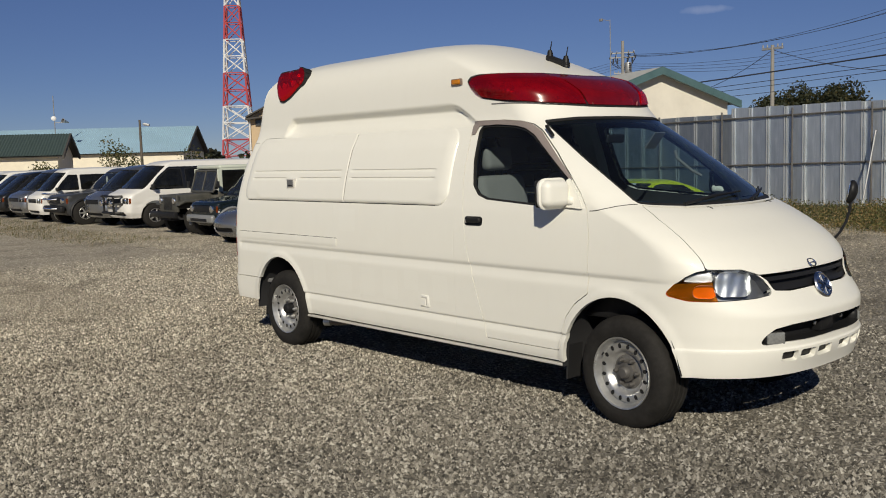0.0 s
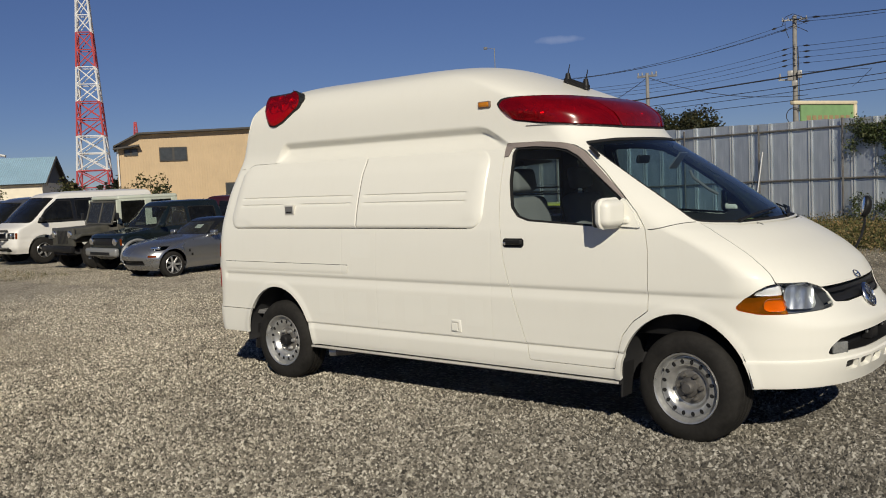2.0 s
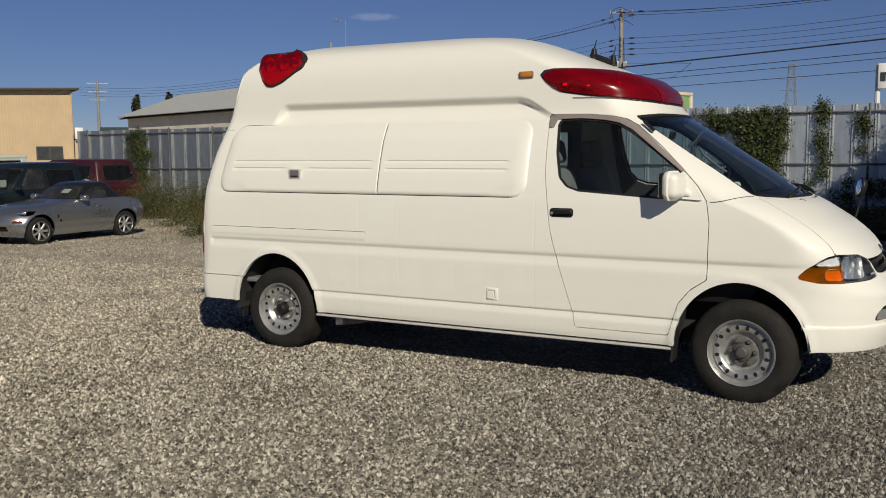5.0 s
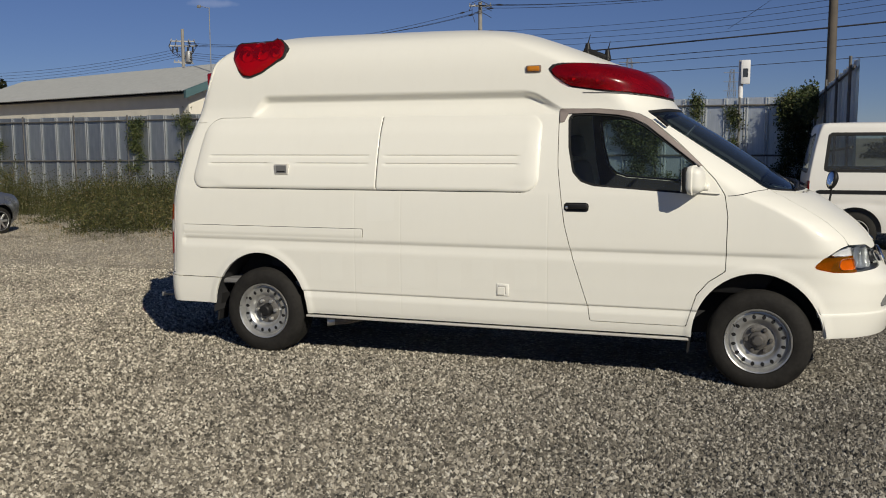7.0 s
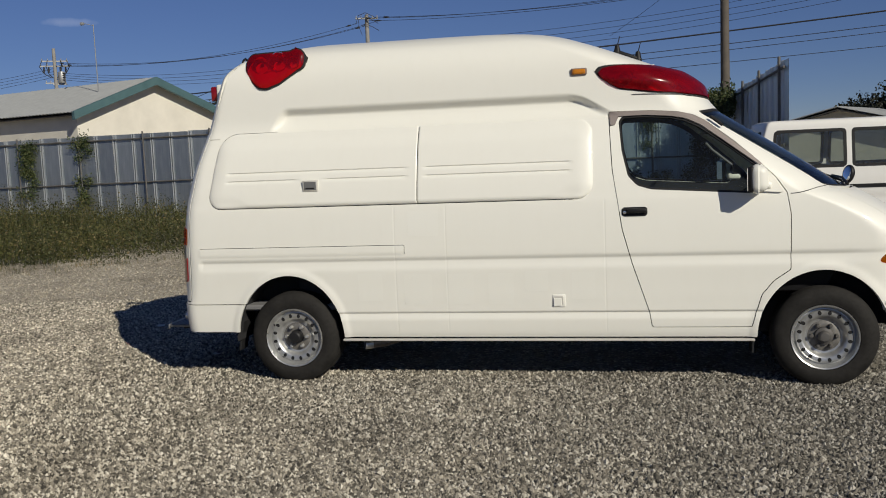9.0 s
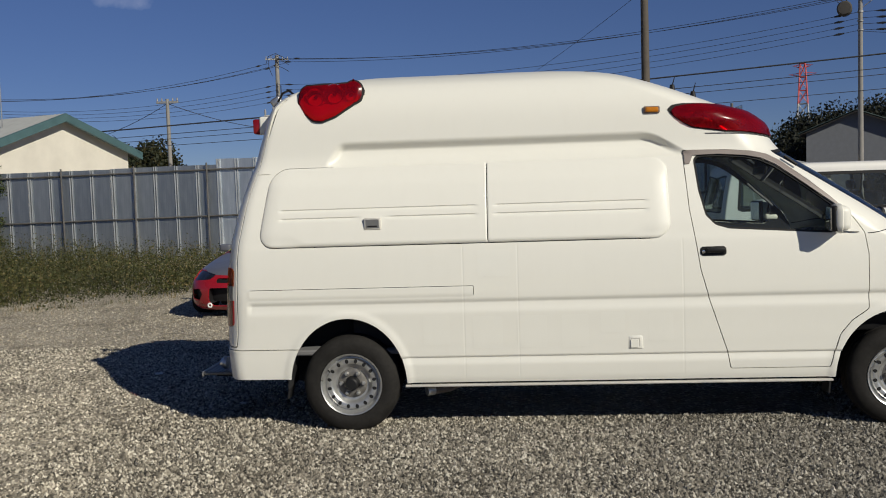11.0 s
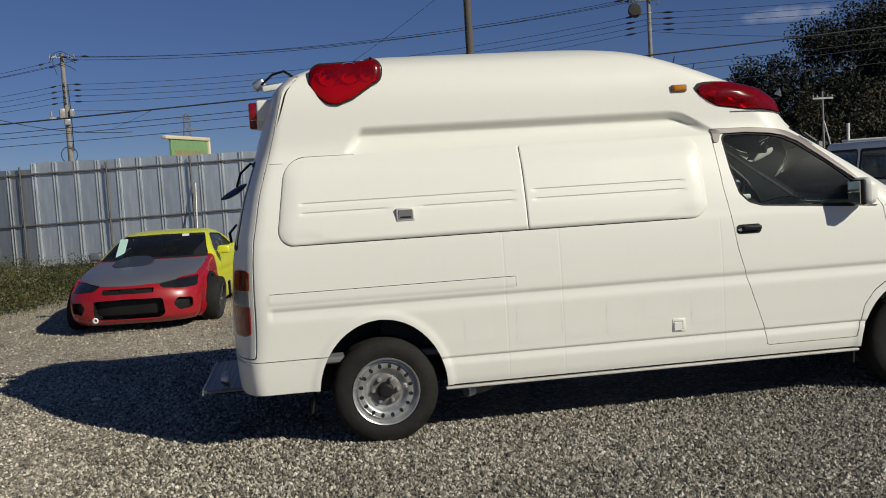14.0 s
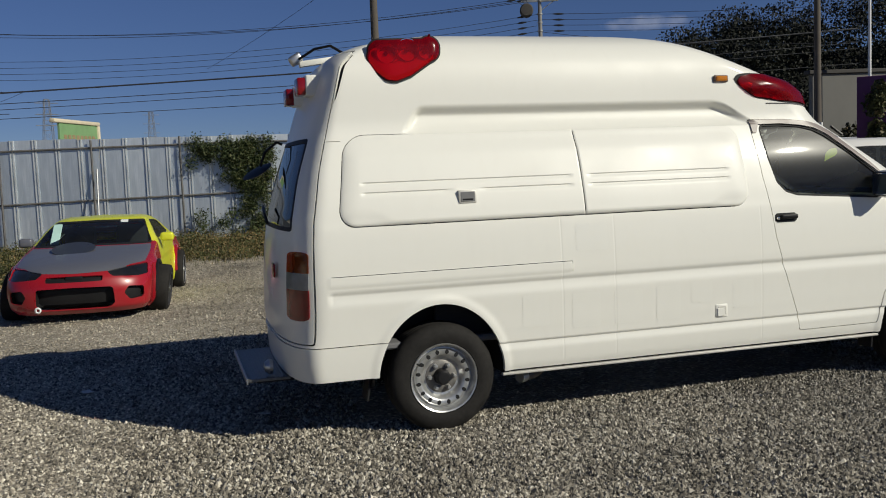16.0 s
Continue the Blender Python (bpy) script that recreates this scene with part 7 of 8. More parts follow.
BLACK_PAINT = paint_of("black_paint", (0.008, 0.009, 0.011), 0.25, 0.04)
CAR_GLASS = glass("car_glass", (0.62, 0.68, 0.67), 0.02, 1.5, dust=0.045)
SHEER_GLASS = glass("sheer_glass", (0.86, 0.93, 0.92), 0.02, 1.5, dust=0.014)
SOOT_GLASS = glass("privacy_glass", (0.08, 0.085, 0.09), 0.02, dust=0.015)
STICKER = plain("white_sticker", (0.72, 0.74, 0.72), 0.6)
MINT = plain("mint_sticker", (0.45, 0.66, 0.60), 0.6)


def road_wheel(parent, m, r, width, spokes, rim_mat, rim_r):
    """Outer face along -y; spokes 0 makes a plain dished disc."""
    w = width / 2
    prof = [(rim_r, -w + 0.01), (rim_r + 0.012, -w - 0.004), (r - 0.05, -w - 0.006), (r - 0.012, -w + 0.012), (r, -w + 0.035), (r, w - 0.03), (r - 0.02, w), (rim_r, w - 0.01)]
    tyre = part("tyre", lathe(prof, 36), TYRE, parent)
    tyre.matrix_basis = m
    barrel = part("rim", lathe([(rim_r + 0.002, -w + 0.002), (rim_r - 0.012, -w - 0.002), (rim_r - 0.022, -w + 0.02), (rim_r - 0.03, -w + 0.09), (0.0, -w + 0.10)], 32), rim_mat if not spokes else DARK_INSIDE, tyre)
    if spokes:
        part("rim_lip", lathe([(rim_r + 0.003, -w + 0.0), (rim_r - 0.004, -w - 0.006), (rim_r - 0.018, -w + 0.012), (rim_r - 0.022, -w + 0.03)], 32), rim_mat, barrel)
        for k in range(spokes):
            bm = block(0.03, rim_r - 0.01, -w + 0.012, -w + 0.035, -0.022, 0.022, 0.008, 1)
            part("spoke", turned(bm, pose(0, 0, 0, 0, 360 / spokes * k, 0)), rim_mat, barrel)
        part("hub", lathe([(0.0, -w - 0.004), (0.035, -w - 0.002), (0.05, -w + 0.02), (0.05, -w + 0.05)], 16), rim_mat, barrel)
    else:
        part("hub", lathe([(0.0, -w + 0.02), (0.04, -w + 0.022), (0.06, -w + 0.05), (0.11, -w + 0.055), (0.13, -w + 0.09)], 20), HUB_DARK, barrel)
    return tyre


def build_car(name, label, category, m, spec, group=""):
    """A vehicle from a level table: body, bonnet, glass, lamps, wheels. Local x is ahead, the right side is -y."""
    car = thing(name, label, category, m, group)
    table = spec["table"]
    z0, z1 = table[0][0], table[-1][0]
    dz, dx = spec.get("dz", 0.03), spec.get("dx", 0.06)
    zs = sorted(set(np.round(np.r_[np.arange(z0, z1 - 0.06, dz), np.linspace(z1 - 0.06, z1, 5)], 4)))
    lo, hi = min(r[5] for r in table), max(r[2] for r in table)
    s = wrapped(table, zs, np.arange(lo, hi + dx / 2, dx), spec.get("front_n", 18), 12)
    x, z = s.at[:, 0], s.at[:, 2]
    d = np.zeros(len(x))
    for za, deep in spec.get("folds", ()):
        d -= deep * np.where(z > za, smooth01((za + 0.05 - z) / 0.05), smooth01((z - za + 0.09) / 0.09))
    for cx, a, b, out in spec["arches"]:
        rr = np.hypot((x - cx) / a, (z - spec["axle"]) / b)
        d += out * smooth01((1.30 - rr) / 0.22) * (z < spec["axle"] + b * 1.3)
    s.co = s.co + s.normals() * np.where((s.at[:, 3] < 0.6) & (s.at[:, 3] > -9), d, 0)[:, None]

    def fq(sheet, poly, r=0.0):
        return poly_field(sheet.at[:, 3] * 0.9, sheet.at[:, 2], [(a * 0.9, b) for a, b in poly], r) + np.where(sheet.at[:, 3] < -2, 9.0, 0)

    def fx(sheet, poly, r=0.0):
        return poly_field(sheet.at[:, 0], sheet.at[:, 2], poly, r)

    def fr(sheet, poly, r=0.0):
        return poly_field(np.abs(sheet.at[:, 1]), sheet.at[:, 2], poly, r) + np.where(sheet.at[:, 3] > -10.01, 9.0, 0)

    for cx, a, b, _ in spec["arches"]:
        f = (np.hypot((s.at[:, 0] - cx) / a, (s.at[:, 2] - spec["axle"]) / b) - 1) * a
        _, s = s.cut(np.where(s.at[:, 2] > spec["axle"] + b + 0.1, 1.0, f))
    both = lambda sh: sh.both(sh.mirrored())
    done = []
    for key, kind, poly, r, mat, sink, seal in spec["cuts"]:
        f = {"q": fq, "x": fx, "r": fr}[kind](s, poly, r)
        piece, s = s.cut(f)
        if not piece.faces:
            continue
        done.append((key, kind, poly, r, mat, sink, seal, piece))
    body = part("body", sheet_mesh("body", both(s).flanged(0.02), weld=True), spec["paint"], car)
    for key, kind, poly, r, mat, sink, seal, piece in done:
        f = {"q": fq, "x": fx, "r": fr}[kind](piece, poly, r)
        sides = [both(piece)] if kind != "x" and spec.get("single", {}).get(key, kind == "q" and max(p[0] for p in poly) > 1.0 or kind == "r" and min(p[0] for p in poly) <= 0) else [piece, piece.mirrored()]
        if seal:
            inner, ring = piece.cut(f + seal)
            for sh in ([both(ring)] if len(sides) == 1 else [ring, ring.mirrored()]):
                part(key + "_seal", sheet_mesh("seal", sh.flanged(0.02), weld=True), BLACK_RUBBER, car)
            sides = [both(inner)] if len(sides) == 1 else [inner, inner.mirrored()]
        for sh in sides:
            sh = sh.moved(-sink)
            sh = sh.flanged(-sink) if sink > 0.02 else sh.flanged(0.015)
            ob = part(key, sheet_mesh(key, sh, weld=True), mat, car)
    for x, r, width, track, spokes, mat, rim_r, camber in spec["wheels"]:
        for sy in (-1, 1):
            road_wheel(car, pose(x, sy * track, r * math.cos(radians(camber)) - 0.006, camber * (1 if sy < 0 else -1), 0, 0 if sy < 0 else 180), r, width, spokes, mat, rim_r)
    w = spec["cabin"]
    part("interior", block(w[0], w[1], -w[2], w[2], spec["axle"], w[3], 0.04), spec.get("lining", DARK_INSIDE), car)
    part("underside", block(w[0] - 0.6, w[1] + 0.9, -w[2] + 0.1, w[2] - 0.1, z0 + 0.02, spec["axle"] + 0.02, 0.02), DARK_INSIDE, car)
    for y in (-0.36, 0.36):
        sx = spec.get("seat_x", (w[0] + w[1]) / 2)
        part("seat", turned(block(-0.06, 0.06, -0.22, 0.22, 0, 0.5 if spec.get("tall_seat", True) else 0.36, 0.05, 2), pose(sx, y, w[3], 0, -15, 0)), DARK_INSIDE, car)
        if spec.get("tall_seat", True):
            part("headrest", turned(block(-0.05, 0.05, -0.12, 0.12, 0, 0.15, 0.04, 2), pose(sx - 0.16, y, w[3] + 0.5, 0, -12, 0)), DARK_INSIDE, car)
    for b in spec.get("mirrors", ()):
        for sy in (-1, 1):
            part("wing_mirror", turned(block(-0.06, 0.06, -0.09, 0.09, -0.06, 0.06, 0.035, 3), pose(b[0], sy * b[1], b[2])), b[3][sy > 0] if isinstance(b[3], tuple) else b[3], car)
    return car, body


def scaled(table, sx, sw, sz, base=0.0):
    return [(base + z * sz, w * sw, a * sx, b * sx, n, c * sx, d * sx) for z, w, a, b, n, c, d in table]


def stretch(cuts, sx, sz):
    return [(k, kind, [(a * (sx if kind == "x" else 1), b * sz) for a, b in poly], r, mat, sink, seal) for k, kind, poly, r, mat, sink, seal in cuts]


def mixer_parts(car, bits):
    for name, bm, mat in bits:
        part(name, bm, mat, car)


# the patchwork drift coupe
COUPE = [
    (0.14, 0.76, 1.70, 2.10, 2.6, -1.85, -2.10), (0.22, 0.83, 1.72, 2.20, 2.6, -1.9, -2.18), (0.42, 0.86, 1.70, 2.23, 2.5, -1.92, -2.22),
    (0.56, 0.865, 1.62, 2.20, 2.4, -1.9, -2.22), (0.64, 0.86, 1.50, 2.12, 2.3, -1.85, -2.20), (0.70, 0.85, 1.32, 1.98, 2.2, -1.8, -2.16),
    (0.76, 0.84, 1.10, 1.72, 2.2, -1.7, -2.10), (0.82, 0.83, 0.85, 1.36, 2.2, -1.55, -1.98), (0.865, 0.82, 0.64, 1.02, 2.2, -1.40, -1.80),
    (0.91, 0.80, 0.54, 0.86, 2.2, -1.20, -1.45), (1.0, 0.745, 0.38, 0.68, 2.2, -1.0, -1.22), (1.09, 0.69, 0.18, 0.46, 2.2, -0.80, -1.0),
    (1.17, 0.63, -0.05, 0.22, 2.2, -0.55, -0.74), (1.215, 0.56, -0.18, 0.07, 2.2, -0.42, -0.57), (1.237, 0.42, -0.28, -0.1, 2.0, -0.36, -0.46), (1.245, 0.06, -0.32, -0.22, 2.0, -0.34, -0.36)]
coupe, coupe_body = build_car("drift_coupe", "patchwork drift coupe with red bumper, grey bonnet and yellow roof", "car", pose(-2.44, 7.32, float(gz(-2.5)) - 0.02, 0, 0, -96) @ Matrix.Scale(0.965, 4), dict(
    table=COUPE, paint=RACE_YELLOW, axle=0.30, dz=0.025, dx=0.05, front_n=30, arches=[(1.26, 0.345, 0.345, 0.03), (-1.27, 0.345, 0.345, 0.03)], folds=[(0.62, 0.012)],
    cuts=[("windscreen", "q", [(0.25, 0.875), (1.1, 0.885), (1.1, 1.195), (0.22, 1.18)], 0.02, SHEER_GLASS, 0.005, 0.02),
          ("side_window", "x", [(0.42, 0.925), (-0.95, 0.945), (-0.66, 1.13), (-0.15, 1.165), (0.02, 1.15)], 0.02, CAR_GLASS, 0.006, 0.014),
          ("rear_window", "r", [(-0.2, 0.93), (0.60, 0.93), (0.46, 1.18), (-0.2, 1.20)], 0.02, SHEER_GLASS, 0.005, 0.02),
          ("headlamp", "q", [(0.20, 0.575), (0.24, 0.69), (0.50, 0.685), (0.76, 0.645), (0.70, 0.58), (0.40, 0.56)], 0.012, BLACK_PAINT, 0.012, 0),
          ("upper_grille", "q", [(0.80, 0.535), (0.79, 0.60), (1.1, 0.605), (1.1, 0.535)], 0.01, BLACK_PLASTIC, 0.03, 0),
          ("mouth", "q", [(0.70, 0.26), (0.71, 0.46), (1.1, 0.475), (1.1, 0.20), (0.76, 0.20)], 0.02, BLACK_PLASTIC, 0.10, 0),
          ("side_mouth", "q", [(0.29, 0.30), (0.31, 0.43), (0.54, 0.45), (0.60, 0.37), (0.52, 0.28)], 0.03, BLACK_PLASTIC, 0.06, 0),
          ("bonnet", "q", [(0.29, 0.705), (0.24, 0.80), (0.27, 0.868), (1.1, 0.878), (1.1, 0.625), (0.68, 0.645), (0.50, 0.69)], 0.006, RACE_GREY, -0.002, 0),
          ("front_bumper", "q", [(-0.5, 0.05), (1.1, 0.05), (1.1, 0.62), (0.66, 0.64), (0.52, 0.60), (0.25, 0.60), (-0.5, 0.60)], 0.004, RACE_RED, 0.0, 0),
          ("front_wing", "x", [(0.62, 0.05), (0.66, 0.90), (2.4, 0.90), (2.4, 0.05)], 0.004, RACE_RED, 0.0, 0),
          ("rear_wing_panel", "x", [(-0.95, 0.05), (-0.95, 0.55), (-1.2, 0.80), (-2.4, 0.80), (-2.4, 0.05)], 0.004, RACE_RED, 0.0, 0)],
    wheels=[(1.26, 0.315, 0.23, 0.90, 5, GUN_GREY, 0.215, -9), (-1.27, 0.31, 0.24, 0.86, 5, STEEL_RIM, 0.22, -3)],
    lining=GREY_INSIDE, cabin=(-1.1, 0.75, 0.62, 0.74), seat_x=-0.25, tall_seat=False, mirrors=[(0.42, 0.93, 0.93, (RACE_GREY, RACE_YELLOW))]))
mixer_parts(coupe, [
    ("bonnet_rosette", turned(lathe([(0.0, 0.006), (0.27, 0.005), (0.275, 0.0)], 32, "z"), pose(1.15, -0.18, 0.868, 0, 14, 0)), GUN_GREY),
    ("windscreen_strip", turned(block(-0.012, 0.012, -0.055, 0.055, -0.21, 0.21, 0.003, 1), pose(0.585, -0.50, 1.03, 0, -52, 0)), MINT),
    ("sticker", turned(block(-0.004, 0.004, -0.05, 0.05, -0.03, 0.03), pose(0.205, 0.34, 1.165, 0, -55, 0)), STICKER),
    ("roll_bar", tube([(-0.55, -0.52, 0.78), (-0.55, -0.50, 1.08), (-0.55, -0.38, 1.16), (-0.55, 0.38, 1.16), (-0.55, 0.50, 1.08), (-0.55, 0.52, 0.78)], 0.02, 8), GUN_GREY),
    ("steering_wheel", turned(lathe([(0.165, -0.012), (0.177, 0.0), (0.165, 0.012), (0.153, 0.0), (0.165, -0.012)], 24, "z"), pose(0.22, -0.36, 0.90, 0, -65, 0)), BLACK_PLASTIC),
    ("bumper_bar", tube([(2.02, -0.36, 0.36), (2.06, 0.0, 0.36), (2.02, 0.36, 0.36)], 0.03, 8), BLACK_PLASTIC),
    ("tow_hook", turned(lathe([(0.025, -0.01), (0.04, 0.0), (0.025, 0.01), (0.015, 0.0), (0.025, -0.01)], 16, "x"), pose(2.22, -0.42, 0.22, 0, 90, 0)), STICKER),
    ("badge", block(2.15, 2.17, -0.10, 0.10, 0.545, 0.60, 0.01), BLACK_PLASTIC),
    ("badge", block(2.12, 2.14, -0.34, -0.26, 0.545, 0.60, 0.01), BLACK_PLASTIC)])
for sy in (-1, 1):
    for k, (x, a) in enumerate(((1.26, 0.37), (-1.27, 0.375))):
        arc = [(x + a * math.cos(t), sy * (0.885), 0.30 + a * math.sin(t)) for t in np.linspace(0.05, math.pi - 0.05, 15)]
        part("arch_flare", tube(arc, 0.028, 6), RACE_RED if k or sy < 0 else BLACK_PLASTIC, coupe)

# the small silver roadster
ROADSTER = [
    (0.17, 0.62, 1.15, 1.48, 2.4, -1.2, -1.48), (0.30, 0.675, 1.18, 1.60, 2.4, -1.3, -1.60), (0.46, 0.695, 1.12, 1.645, 2.3, -1.35, -1.645),
    (0.58, 0.70, 1.0, 1.60, 2.2, -1.36, -1.64), (0.68, 0.69, 0.80, 1.45, 2.1, -1.32, -1.60), (0.76, 0.68, 0.45, 1.08, 2.1, -1.22, -1.52),
    (0.81, 0.665, 0.16, 0.55, 2.1, -1.0, -1.32), (0.86, 0.635, 0.03, 0.32, 2.1, -0.86, -1.05), (0.98, 0.57, -0.12, 0.16, 2.1, -0.76, -0.92),
    (1.08, 0.51, -0.27, -0.02, 2.1, -0.70, -0.84), (1.15, 0.42, -0.38, -0.18, 2.1, -0.63, -0.76), (1.18, 0.08, -0.45, -0.36, 2.0, -0.55, -0.60)]
roadster, _ = build_car("roadster", "small silver two-seat roadster with a dark top", "car", pose(-11.05, 6.08, float(gz(-11)) - 0.01, 0, 0, -91), dict(
    table=ROADSTER, paint=SILVER, axle=0.275, dz=0.025, dx=0.05, front_n=26, arches=[(1.03, 0.315, 0.315, 0.012), (-1.03, 0.315, 0.315, 0.012)], folds=[(0.36, 0.010)],
    cuts=[("windscreen", "q", [(0.20, 0.845), (1.1, 0.85), (1.1, 1.10), (0.22, 1.09)], 0.02, CAR_GLASS, 0.005, 0.015),
          ("side_window", "x", [(0.05, 0.845), (-0.62, 0.845), (-0.60, 1.06), (-0.32, 1.085)], 0.025, CAR_GLASS, 0.006, 0.012),
          ("rear_window", "r", [(-0.2, 0.88), (0.45, 0.88), (0.38, 1.08), (-0.2, 1.09)], 0.02, SOOT_GLASS, 0.005, 0.015),
          ("soft_top", "x", [(0.4, 0.838), (-1.3, 0.838), (-1.3, 1.3), (0.4, 1.3)], 0.0, BLACK_PAINT, 0.0, 0),
          ("headlamp", "q", [(0.18, 0.575), (0.20, 0.655), (0.44, 0.665), (0.50, 0.60), (0.36, 0.565)], 0.02, CLEAR_LENS, 0.0, 0),
          ("indicator", "q", [(0.30, 0.44), (0.30, 0.485), (0.52, 0.485), (0.52, 0.44)], 0.01, AMBER_LENS, 0.0, 0),
          ("mouth", "q", [(0.62, 0.28), (0.64, 0.38), (1.1, 0.38), (1.1, 0.27)], 0.02, BLACK_PLASTIC, 0.05, 0),
          ("tail_lamp", "r", [(0.30, 0.56), (0.62, 0.56), (0.62, 0.66), (0.30, 0.66)], 0.03, DARK_RED_LENS, 0.0, 0)],
    wheels=[(1.03, 0.272, 0.165, 0.60, 7, STEEL_RIM, 0.185, 0), (-1.03, 0.272, 0.165, 0.60, 7, STEEL_RIM, 0.185, 0)],
    cabin=(-0.85, 0.25, 0.50, 0.66), seat_x=-0.45, tall_seat=False, mirrors=[(0.05, 0.75, 0.86, SILVER)]))
mixer_parts(roadster, [("windscreen_paper", turned(block(-0.004, 0.004, -0.11, 0.11, -0.06, 0.06), pose(0.05, 0.22, 0.99, 0, -52, 0)), STICKER)])
for sy in (-1, 1):
    mixer_parts(roadster, [("side_gill", block(0.62, 0.66, sy * 0.690, sy * 0.708, 0.50, 0.56, 0.004, 1), BLACK_PLASTIC), ("side_gill", block(0.56, 0.60, sy * 0.690, sy * 0.708, 0.42, 0.47, 0.004, 1), BLACK_PLASTIC),
                           ("door_handle", block(-0.42, -0.32, sy * 0.695, sy * 0.712, 0.68, 0.70, 0.004, 1), CHROME), ("headlamp_bowl", turned(block(-0.10, 0.10, -0.05, 0.05, -0.035, 0.035, 0.02, 2), pose(1.32, sy * 0.52, 0.615, 0, 0, -sy * 55)), CHROME)])

# off-roaders from one table
OFFROAD = [
    (0.34, 0.72, 1.55, 1.82, 3.0, -1.75, -1.85), (0.5, 0.80, 1.62, 1.90, 3.0, -1.8, -1.9), (0.8, 0.82, 1.68, 1.93, 3.0, -1.85, -1.93),
    (0.94, 0.82, 1.66, 1.90, 3.0, -1.85, -1.93), (1.01, 0.81, 1.35, 1.72, 2.6, -1.85, -1.93), (1.05, 0.80, 0.82, 1.16, 2.6, -1.84, -1.92),
    (1.09, 0.79, 0.58, 0.80, 2.6, -1.83, -1.91), (1.3, 0.755, 0.38, 0.58, 2.6, -1.78, -1.86), (1.58, 0.69, 0.06, 0.26, 2.6, -1.70, -1.78),
    (1.72, 0.65, -0.14, 0.06, 2.6, -1.65, -1.73), (1.77, 0.58, -0.25, -0.06, 2.4, -1.55, -1.65), (1.79, 0.08, -0.5, -0.4, 2.0, -1.2, -1.25)]
OFFROAD_CUTS = [("windscreen", "q", [(0.20, 1.10), (1.1, 1.11), (1.1, 1.66), (0.18, 1.64)], 0.03, SHEER_GLASS, 0.006, 0.02),
                ("front_window", "x", [(0.36, 1.12), (-0.50, 1.12), (-0.47, 1.62), (0.00, 1.64)], 0.03, CAR_GLASS, 0.006, 0.02),
                ("rear_side_window", "x", [(-0.60, 1.14), (-1.60, 1.14), (-1.55, 1.60), (-0.58, 1.62)], 0.04, SOOT_GLASS, 0.006, 0.02),
                ("rear_window", "r", [(-0.2, 1.15), (0.56, 1.15), (0.50, 1.6), (-0.2, 1.62)], 0.03, SOOT_GLASS, 0.006, 0.02),
                ("grille", "q", [(0.60, 0.72), (0.60, 0.90), (1.1, 0.90), (1.1, 0.70)], 0.02, BLACK_PLASTIC, 0.03, 0),
                ("indicator", "q", [(0.18, 0.70), (0.18, 0.88), (0.30, 0.88), (0.32, 0.70)], 0.01, AMBER_LENS, 0.0, 0),
                ("tail_lamp", "r", [(0.66, 0.80), (0.9, 0.80), (0.9, 1.05), (0.66, 1.05)], 0.01, DARK_RED_LENS, 0.0, 0)]


def offroader(name, label, m, paint, trim, wheel, spokes, sx=1.0, guard=False, sz=1.0):
    car, _ = build_car(name, label, "car", m, dict(
        table=scaled(OFFROAD, sx, 1.0, sz), paint=paint, axle=0.37, arches=[(1.32 * sx, 0.43, 0.43, 0.025), (-1.20 * sx, 0.43, 0.43, 0.025)], folds=[(0.78, 0.012)],
        cuts=stretch(OFFROAD_CUTS, sx, sz), wheels=[(1.32 * sx, wheel, 0.24, 0.74, spokes, STEEL_RIM, 0.20, 0), (-1.20 * sx, wheel, 0.24, 0.74, spokes, STEEL_RIM, 0.20, 0)],
        lining=GREY_INSIDE, cabin=(-1.5 * sx, 0.5, 0.66, 1.0), seat_x=-0.3, mirrors=[(0.42, 0.92, 1.16, paint)]))
    for sy in (-1, 1):
        for x in (1.32 * sx, -1.20 * sx):
            arc = [(x + 0.45 * math.cos(t), sy * 0.835, 0.37 + 0.45 * math.sin(t)) for t in np.linspace(-0.1, math.pi + 0.1, 17)]
            part("wheel_arch_flare", tube(arc, 0.045, 6), trim, car)
        ring = part("headlamp", turned(lathe([(0.0, -0.02), (0.085, -0.015), (0.10, 0.0), (0.10, 0.05)], 24), pose(1.90 * sx, sy * 0.60, 0.80, 0, 0, 90)), CHROME, car)
    part("bumper", block(1.86 * sx, 2.02 * sx, -0.80, 0.80, 0.42, 0.64, 0.06, 3), trim, car)
    part("bumper_slot", block(2.0 * sx, 2.03 * sx, -0.5, 0.5, 0.46, 0.54, 0.01, 1), BLACK_PLASTIC, car)
    part("rear_bumper", block(-2.02 * sx, -1.86 * sx, -0.78, 0.78, 0.42, 0.60, 0.05, 3), trim, car)
    if guard:
        for z in (0.55, 0.85, 1.02):
            part("bull_bar", tube([(2.0 * sx, -0.5, z), (2.12 * sx, -0.4, z), (2.12 * sx, 0.4, z), (2.0 * sx, 0.5, z)], 0.03, 8), CHROME, car)
    return car


